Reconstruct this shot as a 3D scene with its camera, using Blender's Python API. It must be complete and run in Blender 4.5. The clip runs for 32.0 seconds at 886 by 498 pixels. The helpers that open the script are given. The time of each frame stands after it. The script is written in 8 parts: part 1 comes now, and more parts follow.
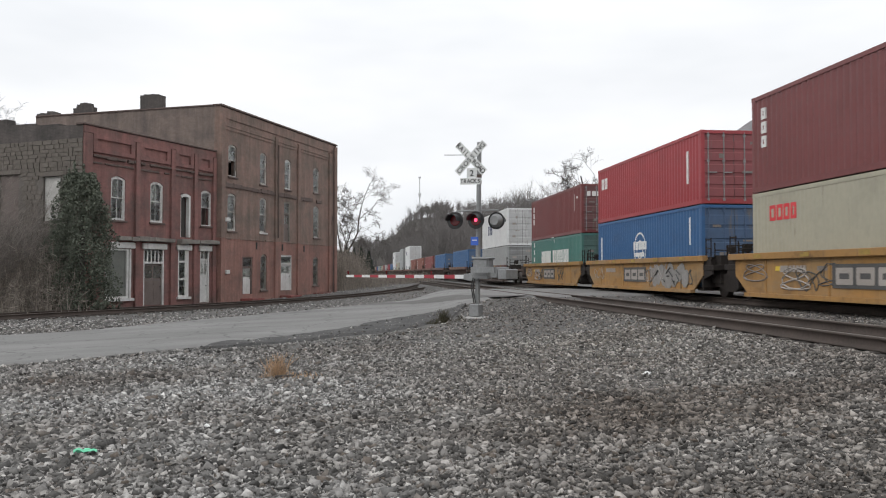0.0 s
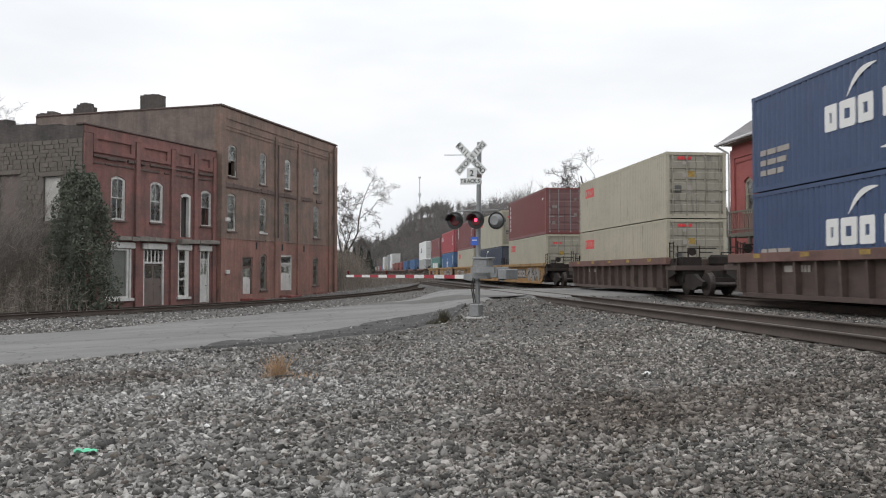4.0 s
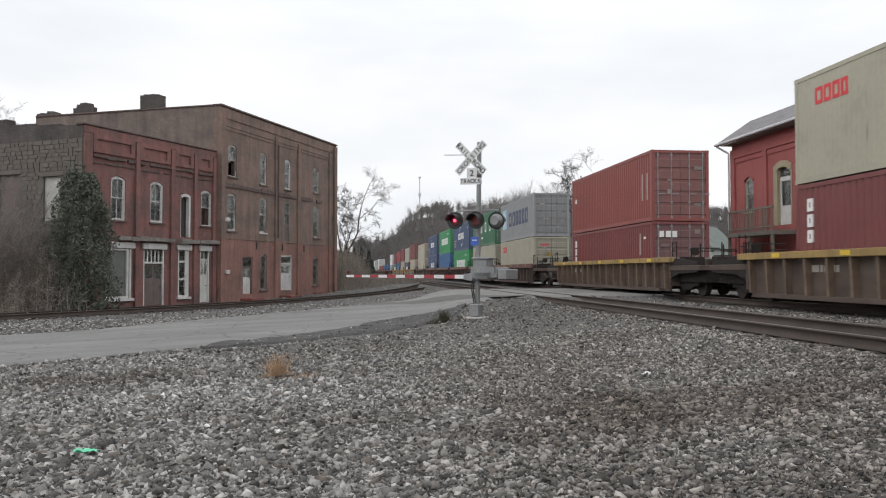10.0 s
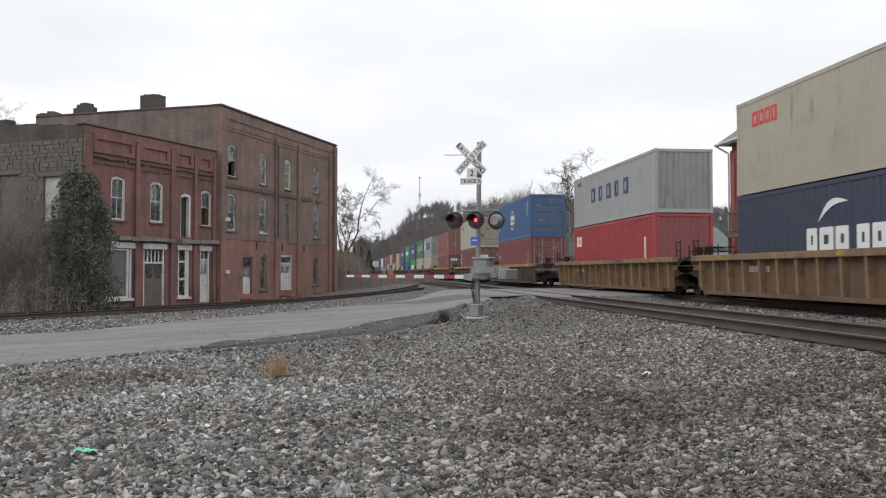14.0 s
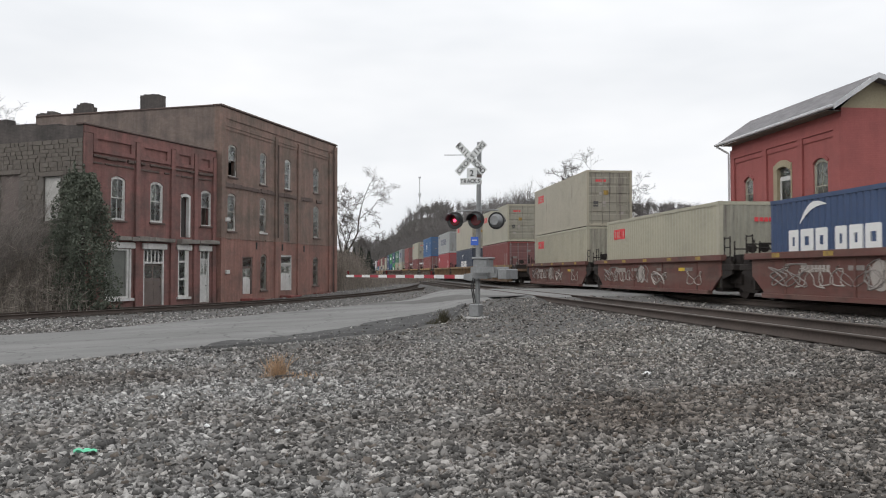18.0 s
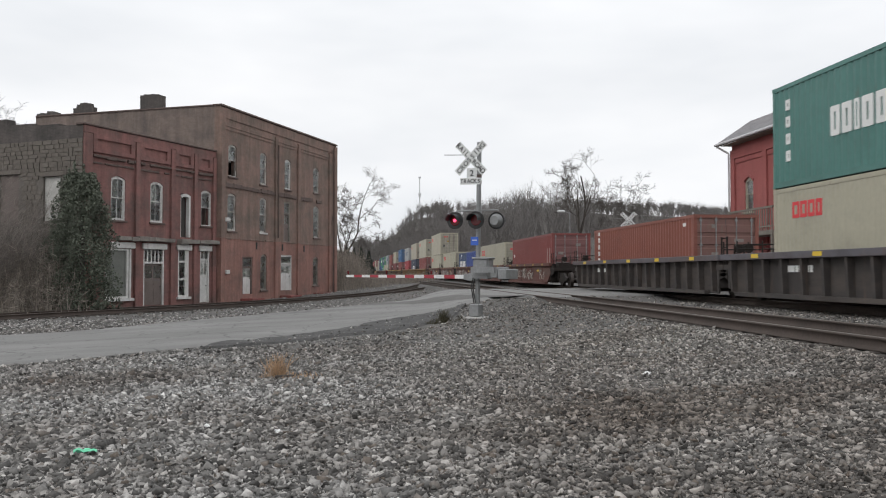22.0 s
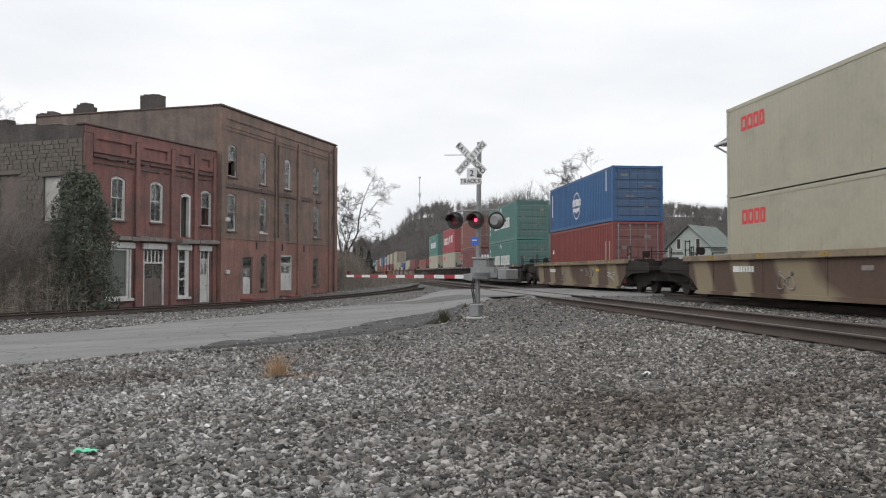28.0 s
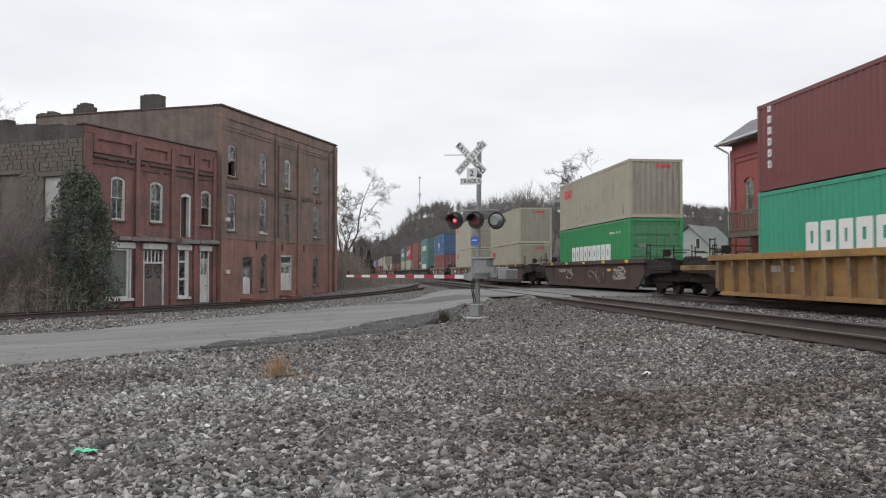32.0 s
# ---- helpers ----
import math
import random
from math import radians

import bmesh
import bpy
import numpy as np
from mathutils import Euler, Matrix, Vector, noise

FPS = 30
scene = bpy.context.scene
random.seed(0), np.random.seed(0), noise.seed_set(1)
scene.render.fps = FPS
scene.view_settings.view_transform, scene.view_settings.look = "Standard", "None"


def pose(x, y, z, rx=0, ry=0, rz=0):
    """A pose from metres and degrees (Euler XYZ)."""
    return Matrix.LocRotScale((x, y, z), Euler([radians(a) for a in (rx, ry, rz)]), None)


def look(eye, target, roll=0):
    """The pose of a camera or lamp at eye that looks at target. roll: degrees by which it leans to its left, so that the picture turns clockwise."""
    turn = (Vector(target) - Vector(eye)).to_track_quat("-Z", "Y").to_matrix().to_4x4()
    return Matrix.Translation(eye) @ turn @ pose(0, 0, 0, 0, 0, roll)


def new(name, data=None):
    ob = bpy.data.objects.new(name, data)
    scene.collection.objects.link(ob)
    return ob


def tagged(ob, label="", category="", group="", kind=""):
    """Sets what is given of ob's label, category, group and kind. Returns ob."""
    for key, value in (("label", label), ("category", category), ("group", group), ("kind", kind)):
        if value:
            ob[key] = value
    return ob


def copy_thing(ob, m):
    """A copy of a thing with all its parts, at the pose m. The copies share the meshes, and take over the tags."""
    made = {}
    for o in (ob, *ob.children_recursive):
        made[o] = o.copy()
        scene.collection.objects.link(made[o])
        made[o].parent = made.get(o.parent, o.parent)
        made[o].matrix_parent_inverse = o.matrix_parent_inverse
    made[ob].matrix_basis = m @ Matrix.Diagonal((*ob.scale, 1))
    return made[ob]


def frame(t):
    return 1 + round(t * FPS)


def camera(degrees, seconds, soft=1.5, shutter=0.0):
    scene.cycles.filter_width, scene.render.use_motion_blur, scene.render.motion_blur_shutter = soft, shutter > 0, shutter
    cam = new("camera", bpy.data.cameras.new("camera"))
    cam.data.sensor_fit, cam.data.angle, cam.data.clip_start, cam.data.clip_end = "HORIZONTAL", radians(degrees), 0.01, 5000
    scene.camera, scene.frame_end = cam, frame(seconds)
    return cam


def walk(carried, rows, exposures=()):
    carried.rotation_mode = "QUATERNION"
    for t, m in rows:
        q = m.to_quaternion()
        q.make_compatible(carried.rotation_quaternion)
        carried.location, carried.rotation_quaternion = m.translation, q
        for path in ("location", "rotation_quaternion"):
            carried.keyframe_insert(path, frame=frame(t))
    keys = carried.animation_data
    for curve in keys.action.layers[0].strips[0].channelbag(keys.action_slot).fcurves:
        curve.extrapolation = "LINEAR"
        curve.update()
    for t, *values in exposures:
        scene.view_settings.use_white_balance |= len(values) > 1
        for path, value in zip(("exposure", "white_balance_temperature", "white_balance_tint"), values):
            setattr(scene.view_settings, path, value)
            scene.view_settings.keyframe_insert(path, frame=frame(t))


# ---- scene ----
# World: y runs along the railway line, x to the right of it, z = 0 on top of the rails.
EYE = Vector((0.0, 0.0, 0.86))
YAW, TILT = radians(6.42), radians(1.58)
cam = camera(55.7, 32.0, soft=1.08, shutter=0.12)
AIM = EYE + Vector((math.sin(YAW), math.cos(YAW), math.tan(TILT)))
walk(cam, [(0.0, look(EYE, AIM)), (32.0, look(EYE, AIM))], exposures=[(0.0, 0.03), (13.0, 0.02), (21.0, -0.05), (28.0, 0.0), (32.0, -0.06)])


def ahead(across, away):
    """Plan position from metres to the right of the lens and metres away from it."""
    c, s = math.cos(YAW), math.sin(YAW)
    return across * c + away * s, away * c - across * s


# ---- world and light: a bright overcast winter day ----
world = bpy.data.worlds.new("overcast")
scene.world = world
world.use_nodes = True
wn, wl = world.node_tree.nodes, world.node_tree.links
wn.clear()
w_out = wn.new("ShaderNodeOutputWorld")
w_bg = wn.new("ShaderNodeBackground")
w_sky = wn.new("ShaderNodeTexSky")
w_sky.sky_type, w_sky.sun_disc = "NISHITA", False
w_sky.sun_elevation, w_sky.sun_rotation = radians(38), radians(240)
w_hsv = wn.new("ShaderNodeHueSaturation")
w_hsv.inputs["Saturation"].default_value = 0.25
w_hsv.inputs["Value"].default_value = 0.10
w_tc = wn.new("ShaderNodeTexCoord")
w_sep = wn.new("ShaderNodeSeparateXYZ")
w_map = wn.new("ShaderNodeMapping")
w_map.inputs["Scale"].default_value = (1.4, 1.4, 4.6)
w_noise = wn.new("ShaderNodeTexNoise")
w_noise.inputs["Scale"].default_value = 1.4
w_noise.inputs["Detail"].default_value = 4.0
w_noise.inputs["Roughness"].default_value = 0.55
w_cloud = wn.new("ShaderNodeValToRGB")
w_cloud.color_ramp.elements[0].position, w_cloud.color_ramp.elements[0].color = 0.32, (0.85, 0.878, 0.918, 1)
w_cloud.color_ramp.elements[1].position, w_cloud.color_ramp.elements[1].color = 0.66, (1.06, 1.07, 1.09, 1)
w_rise = wn.new("ShaderNodeMapRange")
w_rise.inputs["From Min"].default_value, w_rise.inputs["From Max"].default_value = 0.22, 1.0
w_rise.inputs["To Min"].default_value, w_rise.inputs["To Max"].default_value = 1.0, 1.5
w_mul = wn.new("ShaderNodeVectorMath")
w_mul.operation = "SCALE"
w_mix = wn.new("ShaderNodeMix")
w_mix.data_type = "RGBA"
w_mix.inputs["Factor"].default_value = 0.94
wl.new(w_sky.outputs["Color"], w_hsv.inputs["Color"])
wl.new(w_tc.outputs["Generated"], w_sep.inputs[0])
wl.new(w_tc.outputs["Generated"], w_map.inputs["Vector"])
wl.new(w_map.outputs["Vector"], w_noise.inputs["Vector"])
wl.new(w_noise.outputs["Fac"], w_cloud.inputs["Fac"])
wl.new(w_sep.outputs["Z"], w_rise.inputs["Value"])
wl.new(w_cloud.outputs["Color"], w_mul.inputs[0])
wl.new(w_rise.outputs["Result"], w_mul.inputs["Scale"])
wl.new(w_hsv.outputs["Color"], w_mix.inputs["A"])
wl.new(w_mul.outputs["Vector"], w_mix.inputs["B"])
wl.new(w_mix.outputs["Result"], w_bg.inputs["Color"])
w_bg.inputs["Strength"].default_value = 1.0
wl.new(w_bg.outputs["Background"], w_out.inputs["Surface"])

sun_data = bpy.data.lights.new("sun", "SUN")
sun_data.energy, sun_data.angle, sun_data.color = 0.5, radians(30), (1.0, 0.97, 0.93)
sun = new("sun", sun_data)
sun.matrix_world = look((-43, -25, 40), (0, 0, 0))


# ---- materials ----
def nodes_of(name):
    m = bpy.data.materials.new(name)
    m.use_nodes = True
    return m, m.node_tree.nodes, m.node_tree.links, m.node_tree.nodes["Principled BSDF"]


def surface(name, base, other, rough=0.7, metal=0.0, fine=30.0, broad=0.8, amount=0.5, bump=0.15, stretch=(1, 1, 1), island=0.0, rust=None, rust_at=0.62, shift=True):
    """A worn surface: two colours mixed by broad and fine noise, fine relief, and optional streaks of dirt or rust."""
    m, n, l, p = nodes_of(name)
    tc = n.new("ShaderNodeTexCoord")
    vec = tc.outputs["Object"]
    if shift:
        info = n.new("ShaderNodeObjectInfo")
        add = n.new("ShaderNodeVectorMath")
        add.operation = "MULTIPLY_ADD"
        add.inputs[1].default_value = (1, 1, 1)
        sc = n.new("ShaderNodeMath")
        sc.operation = "MULTIPLY"
        sc.inputs[1].default_value = 57.0
        l.new(info.outputs["Random"], sc.inputs[0])
        l.new(vec, add.inputs[0])
        l.new(sc.outputs[0], add.inputs[2])
        vec = add.outputs["Vector"]
    mp = n.new("ShaderNodeMapping")
    mp.inputs["Scale"].default_value = stretch
    l.new(vec, mp.inputs["Vector"])
    a = n.new("ShaderNodeTexNoise")
    a.inputs["Scale"].default_value, a.inputs["Detail"].default_value = broad, 6.0
    b = n.new("ShaderNodeTexNoise")
    b.inputs["Scale"].default_value, b.inputs["Detail"].default_value = fine, 4.0
    l.new(mp.outputs["Vector"], a.inputs["Vector"])
    l.new(mp.outputs["Vector"], b.inputs["Vector"])
    mix = n.new("ShaderNodeMath")
    mix.operation = "MULTIPLY_ADD"
    mix.inputs[1].default_value = 0.45
    l.new(b.outputs["Fac"], mix.inputs[0])
    sc2 = n.new("ShaderNodeMath")
    sc2.operation = "MULTIPLY"
    sc2.inputs[1].default_value = 0.55
    l.new(a.outputs["Fac"], sc2.inputs[0])
    l.new(sc2.outputs[0], mix.inputs[2])
    fac = mix.outputs[0]
    ramp = n.new("ShaderNodeValToRGB")
    ramp.color_ramp.elements[0].position, ramp.color_ramp.elements[1].position = 0.5 - amount * 0.3, 0.5 + amount * 0.3
    ramp.color_ramp.elements[0].color, ramp.color_ramp.elements[1].color = (*base, 1), (*other, 1)
    l.new(fac, ramp.inputs["Fac"])
    col = ramp.outputs["Color"]
    if island:
        geo = n.new("ShaderNodeNewGeometry")
        mr = n.new("ShaderNodeMapRange")
        mr.inputs["To Min"].default_value, mr.inputs["To Max"].default_value = 1 - island, 1 + island
        l.new(geo.outputs["Random Per Island"], mr.inputs["Value"])
        vs = n.new("ShaderNodeVectorMath")
        vs.operation = "SCALE"
        l.new(col, vs.inputs[0])
        l.new(mr.outputs["Result"], vs.inputs["Scale"])
        col = vs.outputs["Vector"]
    if rust:
        st = n.new("ShaderNodeMapping")
        st.inputs["Scale"].default_value = (3.0, 3.0, 0.35)
        l.new(vec, st.inputs["Vector"])
        rn = n.new("ShaderNodeTexNoise")
        rn.inputs["Scale"].default_value, rn.inputs["Detail"].default_value, rn.inputs["Roughness"].default_value = 1.4, 8.0, 0.65
        l.new(st.outputs["Vector"], rn.inputs["Vector"])
        rr = n.new("ShaderNodeMapRange")
        rr.inputs["From Min"].default_value, rr.inputs["From Max"].default_value = rust_at, rust_at + 0.14
        l.new(rn.outputs["Fac"], rr.inputs["Value"])
        rm = n.new("ShaderNodeMix")
        rm.data_type = "RGBA"
        l.new(rr.outputs["Result"], rm.inputs["Factor"])
        l.new(col, rm.inputs["A"])
        rm.inputs["B"].default_value = (*rust, 1)
        col = rm.outputs["Result"]
    l.new(col, p.inputs["Base Color"])
    p.inputs["Roughness"].default_value, p.inputs["Metallic"].default_value = rough, metal
    if bump:
        bp = n.new("ShaderNodeBump")
        bp.inputs["Strength"].default_value, bp.inputs["Distance"].default_value = bump, 0.02
        l.new(b.outputs["Fac"], bp.inputs["Height"])
        l.new(bp.outputs["Normal"], p.inputs["Normal"])
    return m


def shade(c, k):
    return tuple(min(1.0, v * k) for v in c)


def brick(name, a, b, mortar, soot=(0.09, 0.07, 0.06), streak=0.24):
    """Brickwork in courses with a stained, weathered face."""
    m, n, l, p = nodes_of(name)
    tc = n.new("ShaderNodeTexCoord")
    sep = n.new("ShaderNodeSeparateXYZ")
    l.new(tc.outputs["Object"], sep.inputs[0])
    su = n.new("ShaderNodeMath")
    su.operation = "ADD"
    l.new(sep.outputs["X"], su.inputs[0])
    l.new(sep.outputs["Y"], su.inputs[1])
    com = n.new("ShaderNodeCombineXYZ")
    l.new(su.outputs[0], com.inputs["X"])
    l.new(sep.outputs["Z"], com.inputs["Y"])
    br = n.new("ShaderNodeTexBrick")
    br.inputs["Scale"].default_value = 1.0
    br.inputs["Brick Width"].default_value, br.inputs["Row Height"].default_value, br.inputs["Mortar Size"].default_value = 0.215, 0.075, 0.006
    br.inputs["Color1"].default_value, br.inputs["Color2"].default_value, br.inputs["Mortar"].default_value = (*a, 1), (*b, 1), (*mortar, 1)
    l.new(com.outputs[0], br.inputs["Vector"])
    big = n.new("ShaderNodeTexNoise")
    big.inputs["Scale"].default_value, big.inputs["Detail"].default_value, big.inputs["Roughness"].default_value = 0.62, 9.0, 0.68
    l.new(tc.outputs["Object"], big.inputs["Vector"])
    mr = n.new("ShaderNodeMapRange")
    mr.inputs["From Min"].default_value, mr.inputs["From Max"].default_value, mr.inputs["To Max"].default_value = 0.44, 0.66, 0.9
    l.new(big.outputs["Fac"], mr.inputs["Value"])
    mx = n.new("ShaderNodeMix")
    mx.data_type = "RGBA"
    l.new(mr.outputs["Result"], mx.inputs["Factor"])
    l.new(br.outputs["Color"], mx.inputs["A"])
    mx.inputs["B"].default_value = (*soot, 1)
    st = n.new("ShaderNodeMapping")
    st.inputs["Scale"].default_value = (2.2, 2.2, 0.22)
    l.new(tc.outputs["Object"], st.inputs["Vector"])
    sn = n.new("ShaderNodeTexNoise")
    sn.inputs["Scale"].default_value, sn.inputs["Detail"].default_value, sn.inputs["Roughness"].default_value = 1.0, 7.0, 0.7
    l.new(st.outputs["Vector"], sn.inputs["Vector"])
    sr = n.new("ShaderNodeMapRange")
    sr.inputs["From Min"].default_value, sr.inputs["From Max"].default_value = 0.3, 0.7
    sr.inputs["To Min"].default_value, sr.inputs["To Max"].default_value = 1 - streak, 1 + streak
    l.new(sn.outputs["Fac"], sr.inputs["Value"])
    gr = n.new("ShaderNodeTexNoise")
    gr.inputs["Scale"].default_value, gr.inputs["Detail"].default_value = 5.0, 4.0
    l.new(com.outputs[0], gr.inputs["Vector"])
    gm = n.new("ShaderNodeMapRange")
    gm.inputs["To Min"].default_value, gm.inputs["To Max"].default_value = 1 - streak * 0.8, 1 + streak * 0.8
    l.new(gr.outputs["Fac"], gm.inputs["Value"])
    pm = n.new("ShaderNodeMath")
    pm.operation = "MULTIPLY"
    l.new(sr.outputs["Result"], pm.inputs[0])
    l.new(gm.outputs["Result"], pm.inputs[1])
    vsc = n.new("ShaderNodeVectorMath")
    vsc.operation = "SCALE"
    l.new(mx.outputs["Result"], vsc.inputs[0])
    l.new(pm.outputs[0], vsc.inputs["Scale"])
    l.new(vsc.outputs["Vector"], p.inputs["Base Color"])
    bp = n.new("ShaderNodeBump")
    bp.inputs["Strength"].default_value, bp.inputs["Distance"].default_value = 0.5, 0.012
    l.new(br.outputs["Fac"], bp.inputs["Height"])
    bp.invert = True
    l.new(bp.outputs["Normal"], p.inputs["Normal"])
    p.inputs["Roughness"].default_value = 0.9
    return m


def glowing(name, colour, strength):
    m, n, l, p = nodes_of(name)
    p.inputs["Base Color"].default_value = (*colour, 1)
    p.inputs["Emission Color"].default_value = (*colour, 1)
    p.inputs["Emission Strength"].default_value = strength
    return m


def glass(name, tint=(0.74, 0.76, 0.74), rough=0.16):
    m, n, l, p = nodes_of(name)
    p.inputs["Base Color"].default_value = (*tint, 1)
    p.inputs["Transmission Weight"].default_value = 1.0
    p.inputs["Roughness"].default_value = rough
    p.inputs["IOR"].default_value = 1.45
    nz = n.new("ShaderNodeTexNoise")
    nz.inputs["Scale"].default_value = 3.0
    mr = n.new("ShaderNodeMapRange")
    mr.inputs["To Min"].default_value, mr.inputs["To Max"].default_value = rough * 0.5, rough * 3
    l.new(nz.outputs["Fac"], mr.inputs["Value"])
    l.new(mr.outputs["Result"], p.inputs["Roughness"])
    return m




def stone_material():
    """Crushed stone: each piece its own grey, brown or pale tone, with browner and darker patches of ground."""
    m, n, l, p = nodes_of("ballast_stone")
    geo = n.new("ShaderNodeNewGeometry")
    tc = n.new("ShaderNodeTexCoord")
    r = n.new("ShaderNodeValToRGB")
    els = r.color_ramp.elements
    els[0].position, els[0].color = 0.0, (0.050, 0.049, 0.048, 1)
    els[1].position, els[1].color = 1.0, (0.58, 0.572, 0.56, 1)
    for pos, c in ((0.25, (0.118, 0.117, 0.114)), (0.52, (0.222, 0.220, 0.215)), (0.58, (0.165, 0.142, 0.122)), (0.64, (0.245, 0.243, 0.238)), (0.82, (0.345, 0.341, 0.331)), (0.93, (0.455, 0.45, 0.441))):
        e = els.new(pos)
        e.color = (*c, 1)
    l.new(geo.outputs["Random Per Island"], r.inputs["Fac"])
    big = n.new("ShaderNodeTexNoise")
    big.inputs["Scale"].default_value, big.inputs["Detail"].default_value, big.inputs["Roughness"].default_value = 0.33, 5.0, 0.6
    l.new(tc.outputs["Object"], big.inputs["Vector"])
    tint = n.new("ShaderNodeValToRGB")
    te = tint.color_ramp.elements
    te[0].position, te[0].color = 0.38, (0.75, 0.71, 0.675, 1)
    te[1].position, te[1].color = 0.60, (1.0, 0.985, 0.965, 1)
    l.new(big.outputs["Fac"], tint.inputs["Fac"])
    fine = n.new("ShaderNodeTexNoise")
    fine.inputs["Scale"].default_value, fine.inputs["Detail"].default_value = 45.0, 5.0
    l.new(tc.outputs["Object"], fine.inputs["Vector"])
    fr = n.new("ShaderNodeMapRange")
    fr.inputs["To Min"].default_value, fr.inputs["To Max"].default_value = 0.6, 1.4
    l.new(fine.outputs["Fac"], fr.inputs["Value"])
    mu = n.new("ShaderNodeVectorMath")
    mu.operation = "MULTIPLY"
    l.new(r.outputs["Color"], mu.inputs[0])
    l.new(tint.outputs["Color"], mu.inputs[1])
    # oil and rust dust towards the line
    sep = n.new("ShaderNodeSeparateXYZ")
    l.new(tc.outputs["Object"], sep.inputs[0])
    grime = n.new("ShaderNodeValToRGB")
    grime.color_ramp.elements[0].position, grime.color_ramp.elements[0].color = 0.38, (1.0, 1.0, 1.0, 1)
    grime.color_ramp.elements[1].position, grime.color_ramp.elements[1].color = 0.80, (0.89, 0.855, 0.825, 1)
    reach = n.new("ShaderNodeMapRange")
    reach.inputs["From Min"].default_value, reach.inputs["From Max"].default_value = -5.0, 6.0
    l.new(sep.outputs["X"], reach.inputs["Value"])
    l.new(reach.outputs["Result"], grime.inputs["Fac"])
    mg = n.new("ShaderNodeVectorMath")
    mg.operation = "MULTIPLY"
    l.new(mu.outputs["Vector"], mg.inputs[0])
    l.new(grime.outputs["Color"], mg.inputs[1])
    # black oil and brake dust under the busy line, plus the train's shade painted in
    oil_shade = n.new("ShaderNodeMapRange")
    oil_shade.inputs["From Min"].default_value, oil_shade.inputs["From Max"].default_value = 11.5, 12.3
    oil_shade.inputs["To Min"].default_value, oil_shade.inputs["To Max"].default_value = 1.0, 0.28
    l.new(sep.outputs["X"], oil_shade.inputs["Value"])
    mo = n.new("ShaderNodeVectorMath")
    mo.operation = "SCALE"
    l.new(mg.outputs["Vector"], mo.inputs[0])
    l.new(oil_shade.outputs["Result"], mo.inputs["Scale"])
    # worn places: damp brown earth rubbed over the stones, pale rock dust, and a trodden dark spot
    worn_col = mo.outputs["Vector"]
    edge = n.new("ShaderNodeTexNoise")
    edge.inputs["Scale"].default_value, edge.inputs["Detail"].default_value = 1.3, 5.0
    l.new(tc.outputs["Object"], edge.inputs["Vector"])
    for (across, away), (ru, rv), tone in (((1.9, 8.3), (2.6, 1.9), (0.70, 0.655, 0.62)), ((-2.6, 10.4), (3.6, 1.7), (1.24, 1.25, 1.26)), ((3.6, 15.5), (4.2, 3.4), (1.10, 1.115, 1.11)), ((-5.5, 13.2), (2.6, 1.5), (0.78, 0.75, 0.73)), ((5.0, 8.6), (1.8, 1.6), (0.80, 0.775, 0.76))):
        spot = n.new("ShaderNodeMapping")
        spot.vector_type = "TEXTURE"
        cx_, cy_ = ahead(across, away)
        spot.inputs["Location"].default_value = (cx_, cy_, 0)
        spot.inputs["Rotation"].default_value = (0, 0, -YAW)
        spot.inputs["Scale"].default_value = (ru, rv, 1000)
        l.new(tc.outputs["Object"], spot.inputs["Vector"])
        ln = n.new("ShaderNodeVectorMath")
        ln.operation = "LENGTH"
        l.new(spot.outputs["Vector"], ln.inputs[0])
        ad = n.new("ShaderNodeMath")
        ad.operation = "MULTIPLY_ADD"
        ad.inputs[1].default_value = 1.5
        l.new(edge.outputs["Fac"], ad.inputs[0])
        l.new(ln.outputs["Value"], ad.inputs[2])
        fall = n.new("ShaderNodeMapRange")
        fall.inputs["From Min"].default_value, fall.inputs["From Max"].default_value = 1.05, 1.85
        fall.inputs["To Min"].default_value, fall.inputs["To Max"].default_value = 1.0, 0.0
        l.new(ad.outputs[0], fall.inputs["Value"])
        mm = n.new("ShaderNodeMix")
        mm.data_type, mm.blend_type = "RGBA", "MULTIPLY"
        l.new(fall.outputs["Result"], mm.inputs["Factor"])
        l.new(worn_col, mm.inputs["A"])
        mm.inputs["B"].default_value = (*tone, 1)
        worn_col = mm.outputs["Result"]
    ms = n.new("ShaderNodeVectorMath")
    ms.operation = "SCALE"
    l.new(worn_col, ms.inputs[0])
    l.new(fr.outputs["Result"], ms.inputs["Scale"])
    l.new(ms.outputs["Vector"], p.inputs["Base Color"])
    bp = n.new("ShaderNodeBump")
    bp.inputs["Strength"].default_value, bp.inputs["Distance"].default_value = 0.25, 0.008
    l.new(fine.outputs["Fac"], bp.inputs["Height"])
    l.new(bp.outputs["Normal"], p.inputs["Normal"])
    p.inputs["Roughness"].default_value = 0.93
    return m


M_STONE = stone_material()


